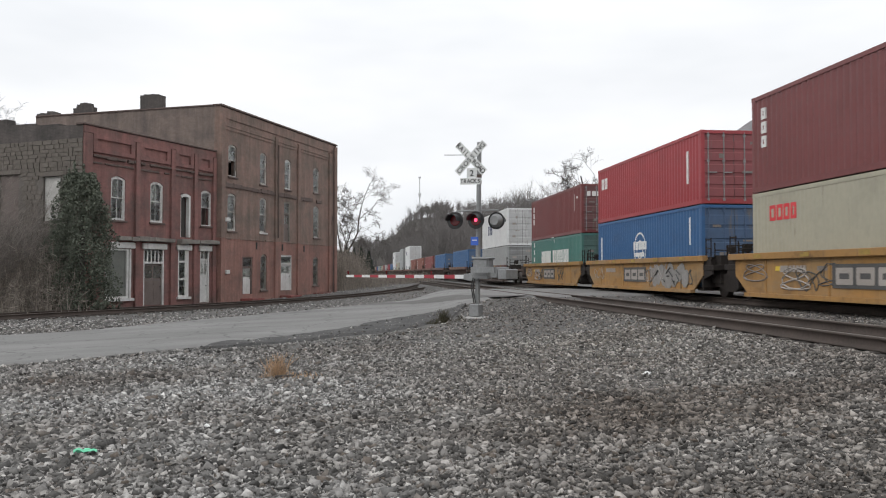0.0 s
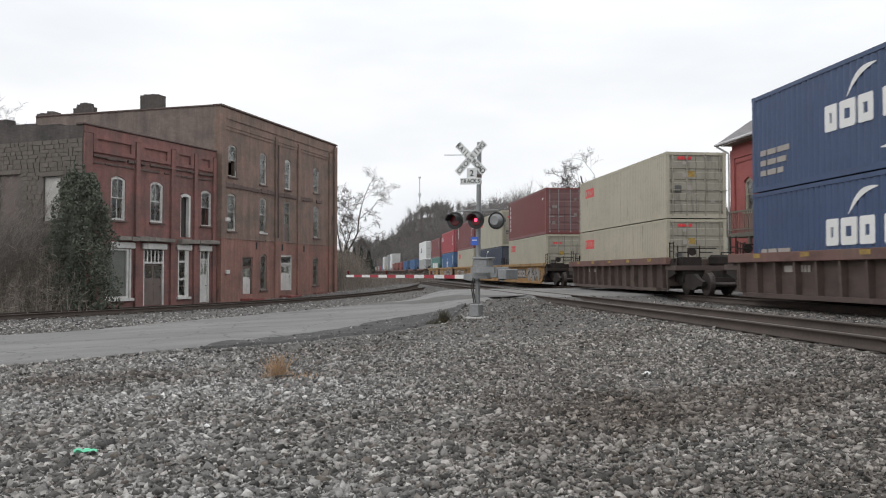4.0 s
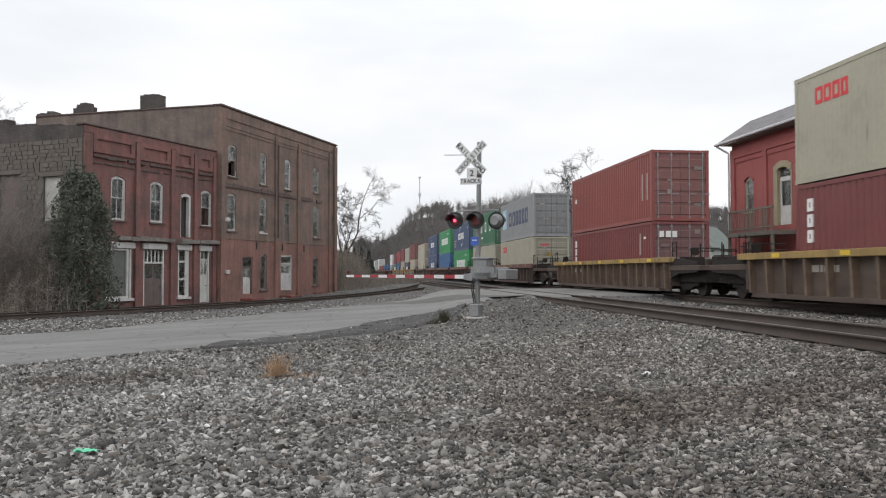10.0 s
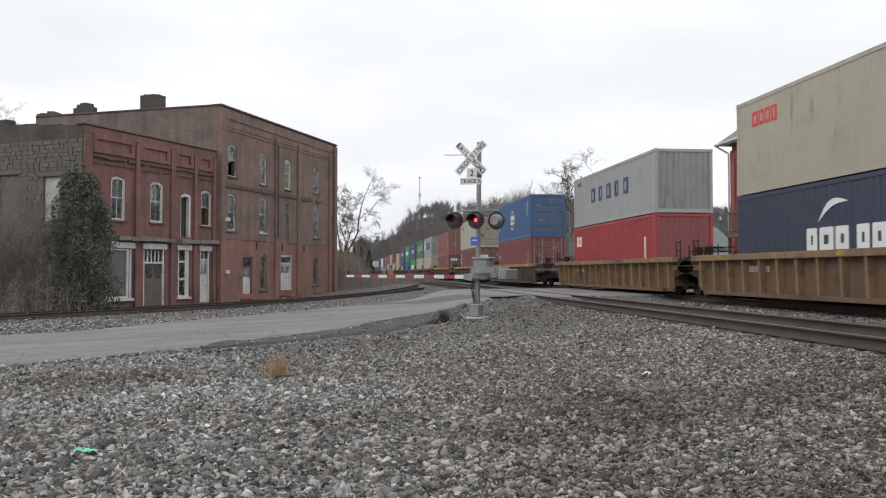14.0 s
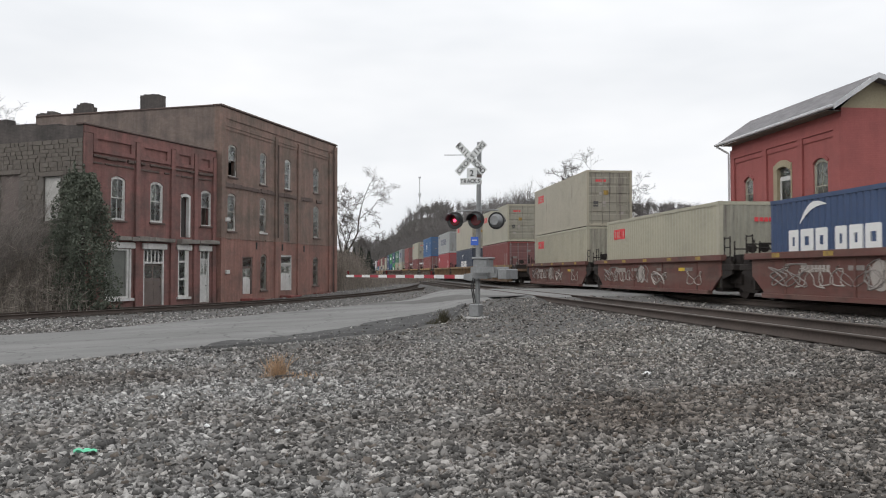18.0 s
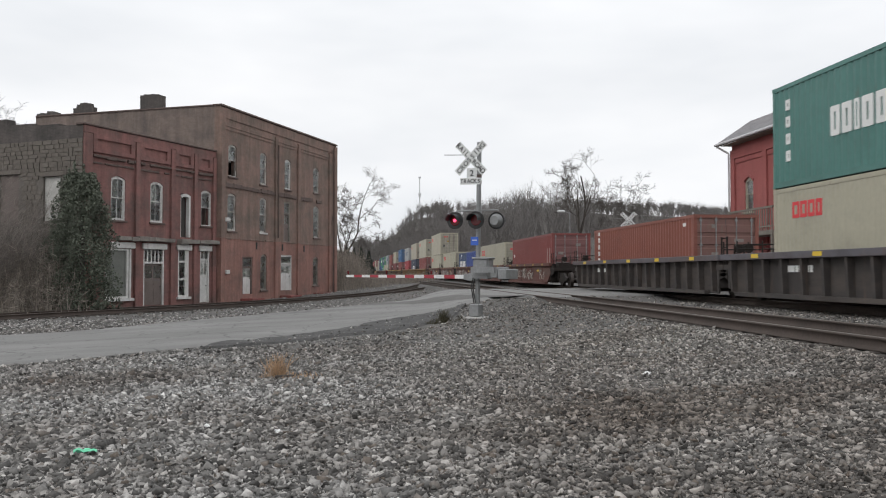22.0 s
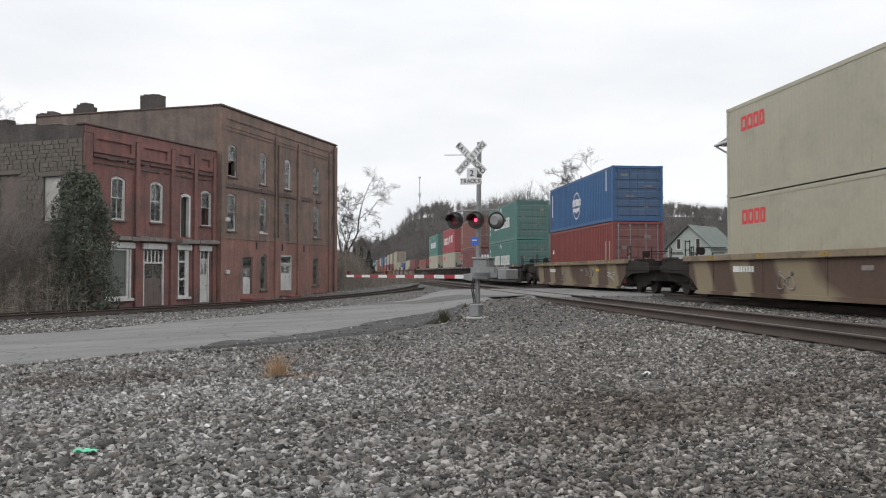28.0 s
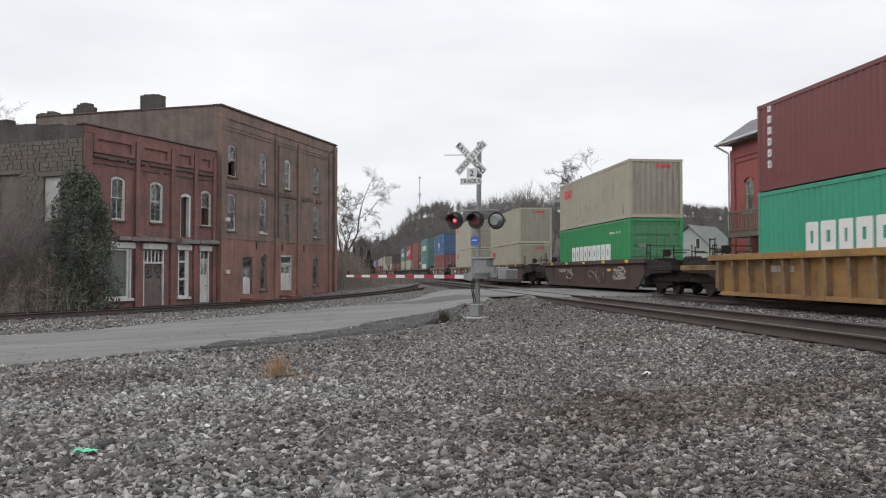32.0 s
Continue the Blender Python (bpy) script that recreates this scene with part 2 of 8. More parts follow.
def ground_material():
    """Dark gravelly earth by the line, brown leaf litter and dead grass on the slopes."""
    m = surface("gravelly_ground", (0.046, 0.043, 0.040), (0.140, 0.134, 0.127), rough=0.95, fine=42, broad=0.25, amount=0.8, bump=0.6, shift=False)
    n, l = m.node_tree.nodes, m.node_tree.links
    p = n["Principled BSDF"]
    old = p.inputs["Base Color"].links[0].from_socket
    geo = n.new("ShaderNodeNewGeometry")
    sep = n.new("ShaderNodeSeparateXYZ")
    l.new(geo.outputs["Position"], sep.inputs[0])
    mr = n.new("ShaderNodeMapRange")
    mr.inputs["From Min"].default_value, mr.inputs["From Max"].default_value = -0.2, 1.5
    l.new(sep.outputs["Z"], mr.inputs["Value"])
    nz = n.new("ShaderNodeTexNoise")
    nz.inputs["Scale"].default_value, nz.inputs["Detail"].default_value = 0.35, 9.0
    l.new(geo.outputs["Position"], nz.inputs["Vector"])
    r = n.new("ShaderNodeValToRGB")
    r.color_ramp.elements[0].position, r.color_ramp.elements[0].color = 0.35, (0.042, 0.036, 0.031, 1)
    r.color_ramp.elements[1].position, r.color_ramp.elements[1].color = 0.65, (0.085, 0.074, 0.064, 1)
    l.new(nz.outputs["Fac"], r.inputs["Fac"])
    mx = n.new("ShaderNodeMix")
    mx.data_type = "RGBA"
    l.new(mr.outputs["Result"], mx.inputs["Factor"])
    l.new(old, mx.inputs["A"])
    l.new(r.outputs["Color"], mx.inputs["B"])
    # earth under the train line: oily, and darkened further for the shade beneath the cars
    oil_shade = n.new("ShaderNodeMapRange")
    oil_shade.inputs["From Min"].default_value, oil_shade.inputs["From Max"].default_value = 11.5, 12.3
    oil_shade.inputs["To Min"].default_value, oil_shade.inputs["To Max"].default_value = 1.0, 0.25
    l.new(sep.outputs["X"], oil_shade.inputs["Value"])
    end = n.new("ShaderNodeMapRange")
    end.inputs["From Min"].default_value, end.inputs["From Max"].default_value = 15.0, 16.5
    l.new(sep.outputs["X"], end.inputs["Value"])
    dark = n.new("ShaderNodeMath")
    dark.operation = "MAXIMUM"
    l.new(oil_shade.outputs["Result"], dark.inputs[0])
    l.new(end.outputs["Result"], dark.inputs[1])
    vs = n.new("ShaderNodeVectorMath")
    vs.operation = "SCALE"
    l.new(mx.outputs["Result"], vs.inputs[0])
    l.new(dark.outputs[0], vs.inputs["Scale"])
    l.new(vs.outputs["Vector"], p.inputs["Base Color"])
    return m


M_GROUND = ground_material()


def road_material():
    """Old asphalt: pale worn wheel paths, darker patches, speckle and fine cracks."""
    m = surface("worn_asphalt", (0.125, 0.123, 0.118), (0.205, 0.202, 0.195), rough=0.85, fine=45, broad=0.30, amount=0.8, bump=0.2, shift=False)
    n, l = m.node_tree.nodes, m.node_tree.links
    p = n["Principled BSDF"]
    col = p.inputs["Base Color"].links[0].from_socket
    geo = n.new("ShaderNodeNewGeometry")
    mp = n.new("ShaderNodeMapping")
    mp.inputs["Rotation"].default_value = (0, 0, radians(-52))
    mp.inputs["Scale"].default_value = (0.10, 0.75, 1)
    l.new(geo.outputs["Position"], mp.inputs["Vector"])
    st = n.new("ShaderNodeTexNoise")
    st.inputs["Scale"].default_value, st.inputs["Detail"].default_value = 1.0, 5.0
    l.new(mp.outputs["Vector"], st.inputs["Vector"])
    mr = n.new("ShaderNodeMapRange")
    mr.inputs["From Min"].default_value, mr.inputs["From Max"].default_value = 0.3, 0.7
    mr.inputs["To Min"].default_value, mr.inputs["To Max"].default_value = 0.84, 1.17
    l.new(st.outputs["Fac"], mr.inputs["Value"])
    wp = n.new("ShaderNodeTexNoise")
    wp.inputs["Scale"].default_value = 0.9
    l.new(geo.outputs["Position"], wp.inputs["Vector"])
    wa = n.new("ShaderNodeVectorMath")
    wa.operation = "MULTIPLY_ADD"
    wa.inputs[1].default_value = (1.6, 1.6, 0)
    l.new(wp.outputs["Color"], wa.inputs[0])
    l.new(geo.outputs["Position"], wa.inputs[2])
    vo = n.new("ShaderNodeTexVoronoi")
    vo.feature = "DISTANCE_TO_EDGE"
    vo.inputs["Scale"].default_value = 0.42
    l.new(wa.outputs["Vector"], vo.inputs["Vector"])
    cr = n.new("ShaderNodeMapRange")
    cr.inputs["From Max"].default_value = 0.018
    cr.inputs["To Min"].default_value, cr.inputs["To Max"].default_value = 0.5, 1.0
    l.new(vo.outputs["Distance"], cr.inputs["Value"])
    mu = n.new("ShaderNodeMath")
    mu.operation = "MULTIPLY"
    l.new(mr.outputs["Result"], mu.inputs[0])
    l.new(cr.outputs["Result"], mu.inputs[1])
    vs = n.new("ShaderNodeVectorMath")
    vs.operation = "SCALE"
    l.new(col, vs.inputs[0])
    l.new(mu.outputs[0], vs.inputs["Scale"])
    l.new(vs.outputs["Vector"], p.inputs["Base Color"])
    return m


M_ROAD = road_material()
M_ROAD_DARK = surface("broken_dark_asphalt", (0.016, 0.016, 0.016), (0.085, 0.082, 0.079), rough=0.9, fine=11, broad=1.6, amount=0.7, bump=1.0, shift=False)
M_ROAD_OLD = surface("old_brown_asphalt", (0.070, 0.067, 0.063), (0.125, 0.120, 0.114), rough=0.9, fine=30, broad=0.8, amount=0.8, bump=0.3, shift=False)
M_RAIL = surface("rusty_rail", (0.048, 0.037, 0.031), (0.082, 0.062, 0.052), rough=0.85, metal=0.1, fine=20, broad=1.0, bump=0.1)
M_RAILTOP = surface("worn_rail_head", (0.075, 0.060, 0.050), (0.13, 0.11, 0.095), rough=0.6, metal=0.3, fine=20, broad=1.0, bump=0.03)
M_TIE = surface("weathered_tie", (0.035, 0.029, 0.025), (0.075, 0.063, 0.054), rough=0.95, fine=18, broad=2.0, bump=0.5, stretch=(1, 6, 6))
M_BRICK_UP = brick("sooty_brown_brick", (0.252, 0.162, 0.132), (0.224, 0.146, 0.120), (0.224, 0.174, 0.151), soot=(0.132, 0.112, 0.092))
M_BRICK_LOW = brick("red_brick", (0.297, 0.153, 0.125), (0.265, 0.138, 0.113), (0.270, 0.157, 0.130), soot=(0.173, 0.112, 0.095))
M_BRICK_SHOP = brick("painted_red_brick", (0.248, 0.119, 0.106), (0.218, 0.107, 0.097), (0.220, 0.112, 0.101), soot=(0.123, 0.088, 0.079))
M_BRICK_DARK = brick("old_side_brick", (0.208, 0.160, 0.138), (0.180, 0.140, 0.121), (0.205, 0.168, 0.150), soot=(0.118, 0.099, 0.089))
M_BRICK_SOOT = brick("charred_parapet_brick", (0.098, 0.084, 0.077), (0.080, 0.070, 0.065), (0.112, 0.099, 0.092), soot=(0.045, 0.041, 0.039))
M_BRICK_RED = brick("bright_painted_brick", (0.365, 0.112, 0.104), (0.345, 0.105, 0.098), (0.33, 0.101, 0.095), soot=(0.29, 0.093, 0.087), streak=0.07)
M_STONEWALL = surface("rough_wall_stone", (0.085, 0.074, 0.065), (0.195, 0.172, 0.148), rough=0.95, fine=9, broad=1.4, amount=0.9, bump=0.6)
M_MORTAR = surface("dark_mortar", (0.095, 0.085, 0.076), (0.165, 0.150, 0.134), rough=0.95, fine=12, broad=1.0, bump=0.4)
M_WHITE = surface("chipped_white_paint", (0.46, 0.45, 0.43), (0.72, 0.71, 0.69), rough=0.7, fine=10, broad=1.5, amount=0.7, bump=0.1, rust=(0.25, 0.22, 0.19), rust_at=0.62)
M_PEEL = surface("peeling_grey_white_paint", (0.30, 0.28, 0.26), (0.62, 0.60, 0.57), rough=0.85, fine=14, broad=2.2, amount=0.5, bump=0.2, rust=(0.15, 0.12, 0.10), rust_at=0.52)
M_GREYWOOD = surface("grey_weathered_wood", (0.16, 0.145, 0.13), (0.27, 0.25, 0.225), rough=0.9, fine=25, broad=2.0, bump=0.3, stretch=(1, 1, 0.2))
M_LEDGE = surface("stained_ledge", (0.065, 0.049, 0.044), (0.176, 0.127, 0.112), rough=0.9, fine=8, broad=1.6, amount=0.9, bump=0.4)
M_TRIMRED = surface("dark_red_trim", (0.10, 0.038, 0.035), (0.15, 0.055, 0.05), rough=0.8, fine=12, broad=1.0, bump=0.2)
M_DOORGREY = surface("grey_brown_door", (0.12, 0.095, 0.085), (0.18, 0.145, 0.13), rough=0.7, fine=14, broad=1.5, bump=0.2)
# near-black colour that stands in for the shade inside rooms
M_ROOMSHADE = surface("painted_room_shade", (0.035, 0.031, 0.029), (0.065, 0.058, 0.054), rough=0.9, bump=0)
M_BOARD = surface("pale_window_board", (0.38, 0.37, 0.35), (0.56, 0.55, 0.52), rough=0.85, fine=10, broad=1.3, bump=0.15)
M_GREENBOARD = surface("grey_green_shop_board", (0.115, 0.122, 0.108), (0.175, 0.182, 0.163), rough=0.5, fine=6, broad=0.7, bump=0.05)
M_GLASS = glass("old_window_glass")
M_ROOF = surface("dark_roof_tar", (0.05, 0.048, 0.046), (0.10, 0.095, 0.09), rough=0.9, fine=12, broad=0.6, bump=0.3)
M_SHINGLE = surface("grey_shingle", (0.13, 0.125, 0.13), (0.23, 0.22, 0.225), rough=0.9, fine=26, broad=1.5, bump=0.4, stretch=(1, 1, 3))
M_TAN = surface("tan_painted_wood", (0.30, 0.255, 0.17), (0.38, 0.33, 0.225), rough=0.75, fine=12, broad=1.0, bump=0.1)
M_SASH = surface("pale_olive_sash_paint", (0.30, 0.285, 0.225), (0.40, 0.385, 0.32), rough=0.8, fine=12, broad=1.0, bump=0.1)
M_GREYPAINT = surface("grey_brown_wood_paint", (0.15, 0.138, 0.115), (0.22, 0.205, 0.175), rough=0.8, fine=12, broad=1.0, bump=0.1)
M_GUTTER = surface("white_gutter", (0.46, 0.46, 0.47), (0.62, 0.62, 0.63), rough=0.5, fine=10, broad=1.0, bump=0.05)
M_HOUSE = surface("pale_green_siding", (0.33, 0.37, 0.34), (0.42, 0.46, 0.43), rough=0.8, fine=4, broad=0.8, bump=0.2, stretch=(0.2, 0.2, 6))
M_GALV = surface("galvanised_steel", (0.20, 0.203, 0.205), (0.33, 0.335, 0.335), rough=0.5, metal=0.45, fine=14, broad=2.5, amount=0.7, bump=0.06)
M_BLACK = surface("black_painted_steel", (0.015, 0.015, 0.016), (0.04, 0.038, 0.038), rough=0.6, fine=20, broad=2.0, bump=0.05)
M_SIGN = surface("sign_white", (0.60, 0.61, 0.60), (0.74, 0.75, 0.74), rough=0.45, fine=10, broad=2.0, bump=0.03)
M_SIGNBLACK = surface("sign_black", (0.02, 0.02, 0.02), (0.035, 0.035, 0.035), rough=0.6, bump=0)
M_BLUE_SIGN = surface("sign_blue", (0.03, 0.10, 0.48), (0.05, 0.14, 0.58), rough=0.45, bump=0)
M_STRIPE = surface("gate_red", (0.32, 0.03, 0.045), (0.40, 0.045, 0.06), rough=0.5, bump=0)
M_LENS = surface("dark_red_lens", (0.10, 0.008, 0.010), (0.16, 0.012, 0.014), rough=0.25, bump=0)
M_LIT = glowing("lit_red_lamp", (1.0, 0.06, 0.14), 2.6)
M_CONCRETE = surface("concrete", (0.33, 0.325, 0.31), (0.46, 0.45, 0.43), rough=0.9, fine=16, broad=1.5, bump=0.3)
M_STEP = surface("red_painted_step", (0.12, 0.046, 0.040), (0.27, 0.078, 0.068), rough=0.85, fine=10, broad=1.4, bump=0.2, rust=(0.10, 0.07, 0.06), rust_at=0.55)
M_GREENROOF = surface("grey_green_roof", (0.105, 0.125, 0.112), (0.165, 0.190, 0.170), rough=0.75, fine=12, broad=0.9, bump=0.1)
M_BARK = surface("bark", (0.055, 0.047, 0.041), (0.105, 0.092, 0.082), rough=0.95, fine=16, broad=2.0, bump=0.4, shift=False)
M_WOODS = surface("winter_woods", (0.120, 0.110, 0.104), (0.195, 0.182, 0.174), rough=0.95, fine=2, broad=0.1, bump=0, island=0.14, shift=False)
M_IVY = surface("ivy_leaf", (0.085, 0.098, 0.074), (0.145, 0.160, 0.122), rough=0.9, fine=8, broad=1.0, bump=0, island=0.35, shift=False)
M_CONIFER = surface("dark_evergreen", (0.018, 0.026, 0.020), (0.04, 0.05, 0.038), rough=0.8, fine=3, broad=0.5, bump=0, island=0.4, shift=False)
M_BRUSH = surface("dry_brush", (0.22, 0.188, 0.158), (0.33, 0.288, 0.248), rough=0.95, fine=3, broad=0.6, bump=0, island=0.4, shift=False)
M_BUSH = surface("bare_bush_bark", (0.185, 0.162, 0.145), (0.285, 0.252, 0.228), rough=0.95, fine=3, broad=0.6, bump=0, island=0.3, shift=False)
M_STRAW = surface("orange_dry_grass", (0.40, 0.25, 0.14), (0.54, 0.37, 0.23), rough=0.9, fine=6, broad=2.0, bump=0, island=0.35, shift=False)
M_WEED = surface("dark_weed", (0.05, 0.045, 0.025), (0.09, 0.08, 0.045), rough=0.9, bump=0, island=0.4, shift=False)
M_LITTER_G = surface("green_plastic", (0.10, 0.52, 0.30), (0.16, 0.62, 0.38), rough=0.35, bump=0.05)
M_LITTER_W = surface("white_paper", (0.75, 0.75, 0.74), (0.85, 0.85, 0.84), rough=0.8, bump=0.05)

# containers and cars
def car_paint(name, base, dirt=(0.10, 0.07, 0.055), dust=(0.125, 0.095, 0.075), wear=0.65, rust_at=0.58, rough=0.8):
    """Paint after years on the road: faded blotches, a film of dust in long smears, rust runs and black grime."""
    m = surface(name, shade(base, 0.85), shade(base, 1.12), rough=rough, fine=7, broad=0.5, amount=0.8, bump=0.04, rust=dirt, rust_at=rust_at)
    n, l = m.node_tree.nodes, m.node_tree.links
    p = n["Principled BSDF"]
    col = p.inputs["Base Color"].links[0].from_socket
    tc, info = n.new("ShaderNodeTexCoord"), n.new("ShaderNodeObjectInfo")
    sc = n.new("ShaderNodeMath")
    sc.operation = "MULTIPLY"
    sc.inputs[1].default_value = 43.0
    l.new(info.outputs["Random"], sc.inputs[0])
    at = n.new("ShaderNodeVectorMath")
    l.new(tc.outputs["Object"], at.inputs[0])
    l.new(sc.outputs[0], at.inputs[1])
    for stretch, lo, hi, amount, tone in (((1.0, 0.30, 1.9), 0.44, 0.68, wear, dust), ((1.6, 0.8, 1.2), 0.52, 0.70, wear * 0.9, (0.035, 0.028, 0.024)), ((3.5, 2.4, 0.25), 0.58, 0.72, wear * 0.8, shade(base, 1.45))):
        mp = n.new("ShaderNodeMapping")
        mp.inputs["Scale"].default_value = stretch
        l.new(at.outputs["Vector"], mp.inputs["Vector"])
        nz = n.new("ShaderNodeTexNoise")
        nz.inputs["Scale"].default_value, nz.inputs["Detail"].default_value, nz.inputs["Roughness"].default_value = 1.0, 7.0, 0.62
        l.new(mp.outputs["Vector"], nz.inputs["Vector"])
        mr = n.new("ShaderNodeMapRange")
        mr.inputs["From Min"].default_value, mr.inputs["From Max"].default_value, mr.inputs["To Max"].default_value = lo, hi, amount
        l.new(nz.outputs["Fac"], mr.inputs["Value"])
        mx = n.new("ShaderNodeMix")
        mx.data_type = "RGBA"
        l.new(mr.outputs["Result"], mx.inputs["Factor"])
        l.new(col, mx.inputs["A"])
        mx.inputs["B"].default_value = (*tone, 1)
        col = mx.outputs["Result"]
    l.new(col, p.inputs["Base Color"])
    return m


def swathes(name, a, b):
    """Broad slanting swathes of two faded paints."""
    m = surface(name, shade(a, 0.85), shade(a, 1.15), rough=0.8, fine=14, broad=0.8, bump=0.05, rust=(0.16, 0.12, 0.09), rust_at=0.60)
    n, l = m.node_tree.nodes, m.node_tree.links
    p = n["Principled BSDF"]
    old = p.inputs["Base Color"].links[0].from_socket
    tc = n.new("ShaderNodeTexCoord")
    mp = n.new("ShaderNodeMapping")
    mp.inputs["Rotation"].default_value = (radians(28), 0, 0)
    l.new(tc.outputs["Object"], mp.inputs["Vector"])
    w = n.new("ShaderNodeTexWave")
    w.bands_direction = "Y"
    w.inputs["Scale"].default_value, w.inputs["Distortion"].default_value, w.inputs["Detail"].default_value, w.inputs["Detail Scale"].default_value = 0.10, 7.0, 4.0, 0.9
    l.new(mp.outputs["Vector"], w.inputs["Vector"])
    r = n.new("ShaderNodeMapRange")
    r.inputs["From Min"].default_value, r.inputs["From Max"].default_value = 0.38, 0.70
    w.inputs["Phase Offset"].default_value = 2.6
    l.new(w.outputs["Fac"], r.inputs["Value"])
    mx = n.new("ShaderNodeMix")
    mx.data_type = "RGBA"
    l.new(r.outputs["Result"], mx.inputs["Factor"])
    l.new(old, mx.inputs["A"])
    mx.inputs["B"].default_value = (*b, 1)
    l.new(mx.outputs["Result"], p.inputs["Base Color"])
    return m


def paint(name, base, dirt=(0.12, 0.09, 0.07), rust_at=0.60, rough=0.5):
    lum = 0.3 * base[0] + 0.6 * base[1] + 0.1 * base[2]
    base = tuple(v * 0.93 + lum * 0.07 for v in base)
    return car_paint(name, base, dirt, tuple(v * 0.75 + 0.05 for v in base), 0.17, rust_at, rough)


COLOURS = (
    ("cream", (0.405, 0.380, 0.285), 0.64), ("dirty_cream", (0.405, 0.370, 0.280), 0.60), ("maroon", (0.190, 0.048, 0.047), 0.66),
    ("rust_red", (0.265, 0.066, 0.054), 0.66), ("redbrown", (0.225, 0.050, 0.044), 0.66), ("orange_brown", (0.235, 0.074, 0.050), 0.66), ("red", (0.36, 0.043, 0.052), 0.68),
    ("navy", (0.042, 0.075, 0.160), 0.66), ("dark_navy", (0.036, 0.050, 0.085), 0.66), ("blue", (0.032, 0.118, 0.275), 0.66), ("deep_blue", (0.030, 0.065, 0.27), 0.66),
    ("green", (0.022, 0.27, 0.085), 0.70), ("dark_green", (0.040, 0.165, 0.080), 0.66), ("teal", (0.070, 0.205, 0.178), 0.64),
    ("sea_green", (0.03, 0.33, 0.20), 0.70), ("grey", (0.29, 0.30, 0.305), 0.64), ("light_grey", (0.355, 0.365, 0.36), 0.62), ("white", (0.72, 0.73, 0.72), 0.66))
PAINT = {k: paint("paint_" + k, v, rust_at=r) for k, v, r in COLOURS}
# door ends: each paint darker and greyer, with more dirt streaks
DOOR = {k: paint("door_" + k, tuple(0.62 * c + 0.05 for c in v), dirt=(0.16, 0.14, 0.12), rust_at=r - 0.08, rough=0.7) for k, v, r in COLOURS}
M_CAR = {
    "gold": car_paint("car_gold", (0.36, 0.195, 0.062), dirt=(0.15, 0.10, 0.06), dust=(0.26, 0.205, 0.135)), "taupe": car_paint("car_taupe", (0.084, 0.058, 0.047)), "brown": car_paint("car_brown", (0.078, 0.054, 0.047)),
    "tan": car_paint("car_tan_brown", (0.150, 0.086, 0.048)), "oxide": car_paint("car_oxide", (0.132, 0.053, 0.043), dirt=(0.075, 0.044, 0.036), dust=(0.155, 0.112, 0.092)), "dark": car_paint("car_dark_grey", (0.050, 0.044, 0.042), dust=(0.105, 0.085, 0.072)),
    "camo": swathes("car_faded_brown", (0.100, 0.062, 0.046), (0.25, 0.205, 0.135)), "umber": car_paint("car_umber", (0.068, 0.041, 0.033), dust=(0.098, 0.072, 0.060), wear=0.4), "yellow": car_paint("car_yellow", (0.34, 0.185, 0.058), dirt=(0.16, 0.09, 0.05))}
M_SILL = {
    "camo": car_paint("sill_dull_brown", (0.25, 0.195, 0.13)), "taupe": car_paint("sill_faded_yellow", (0.36, 0.24, 0.085), dust=(0.16, 0.11, 0.06), wear=0.6), "tan": car_paint("sill_tan", (0.26, 0.165, 0.085)),
    "dark": car_paint("sill_blue_grey", (0.115, 0.110, 0.125), dirt=(0.16, 0.09, 0.06), dust=(0.10, 0.07, 0.06)), "brown": car_paint("sill_pinkish_brown", (0.165, 0.083, 0.072))}
# worn rib paint, also lightened for the light that ribs catch
M_RIBLIT = car_paint("lit_worn_rib_paint", (0.145, 0.100, 0.072), dust=(0.19, 0.14, 0.10), wear=0.7)
M_UNDER = surface("dark_running_gear", (0.010, 0.008, 0.007), (0.032, 0.024, 0.020), rough=0.95, fine=12, broad=2.0, amount=0.7, bump=0.2)
M_WHEEL = surface("wheel_steel", (0.036, 0.030, 0.027), (0.072, 0.060, 0.054), rough=0.6, metal=0.5, fine=12, broad=2.0, bump=0.05)
M_SEAL = surface("door_gasket", (0.06, 0.06, 0.06), (0.12, 0.115, 0.11), rough=0.8, bump=0)
M_YELLOWMARK = surface("yellow_marking", (0.62, 0.42, 0.03), (0.72, 0.50, 0.06), rough=0.6, bump=0)
M_SILVER = surface("silver_spray_paint", (0.20, 0.19, 0.18), (0.32, 0.31, 0.295), rough=0.7, fine=10, broad=2.0, amount=0.7, bump=0.05)
M_OLDMARK = surface("dull_yellow_marking", (0.20, 0.13, 0.05), (0.42, 0.28, 0.06), rough=0.8, fine=10, broad=3.0, amount=0.4, bump=0)
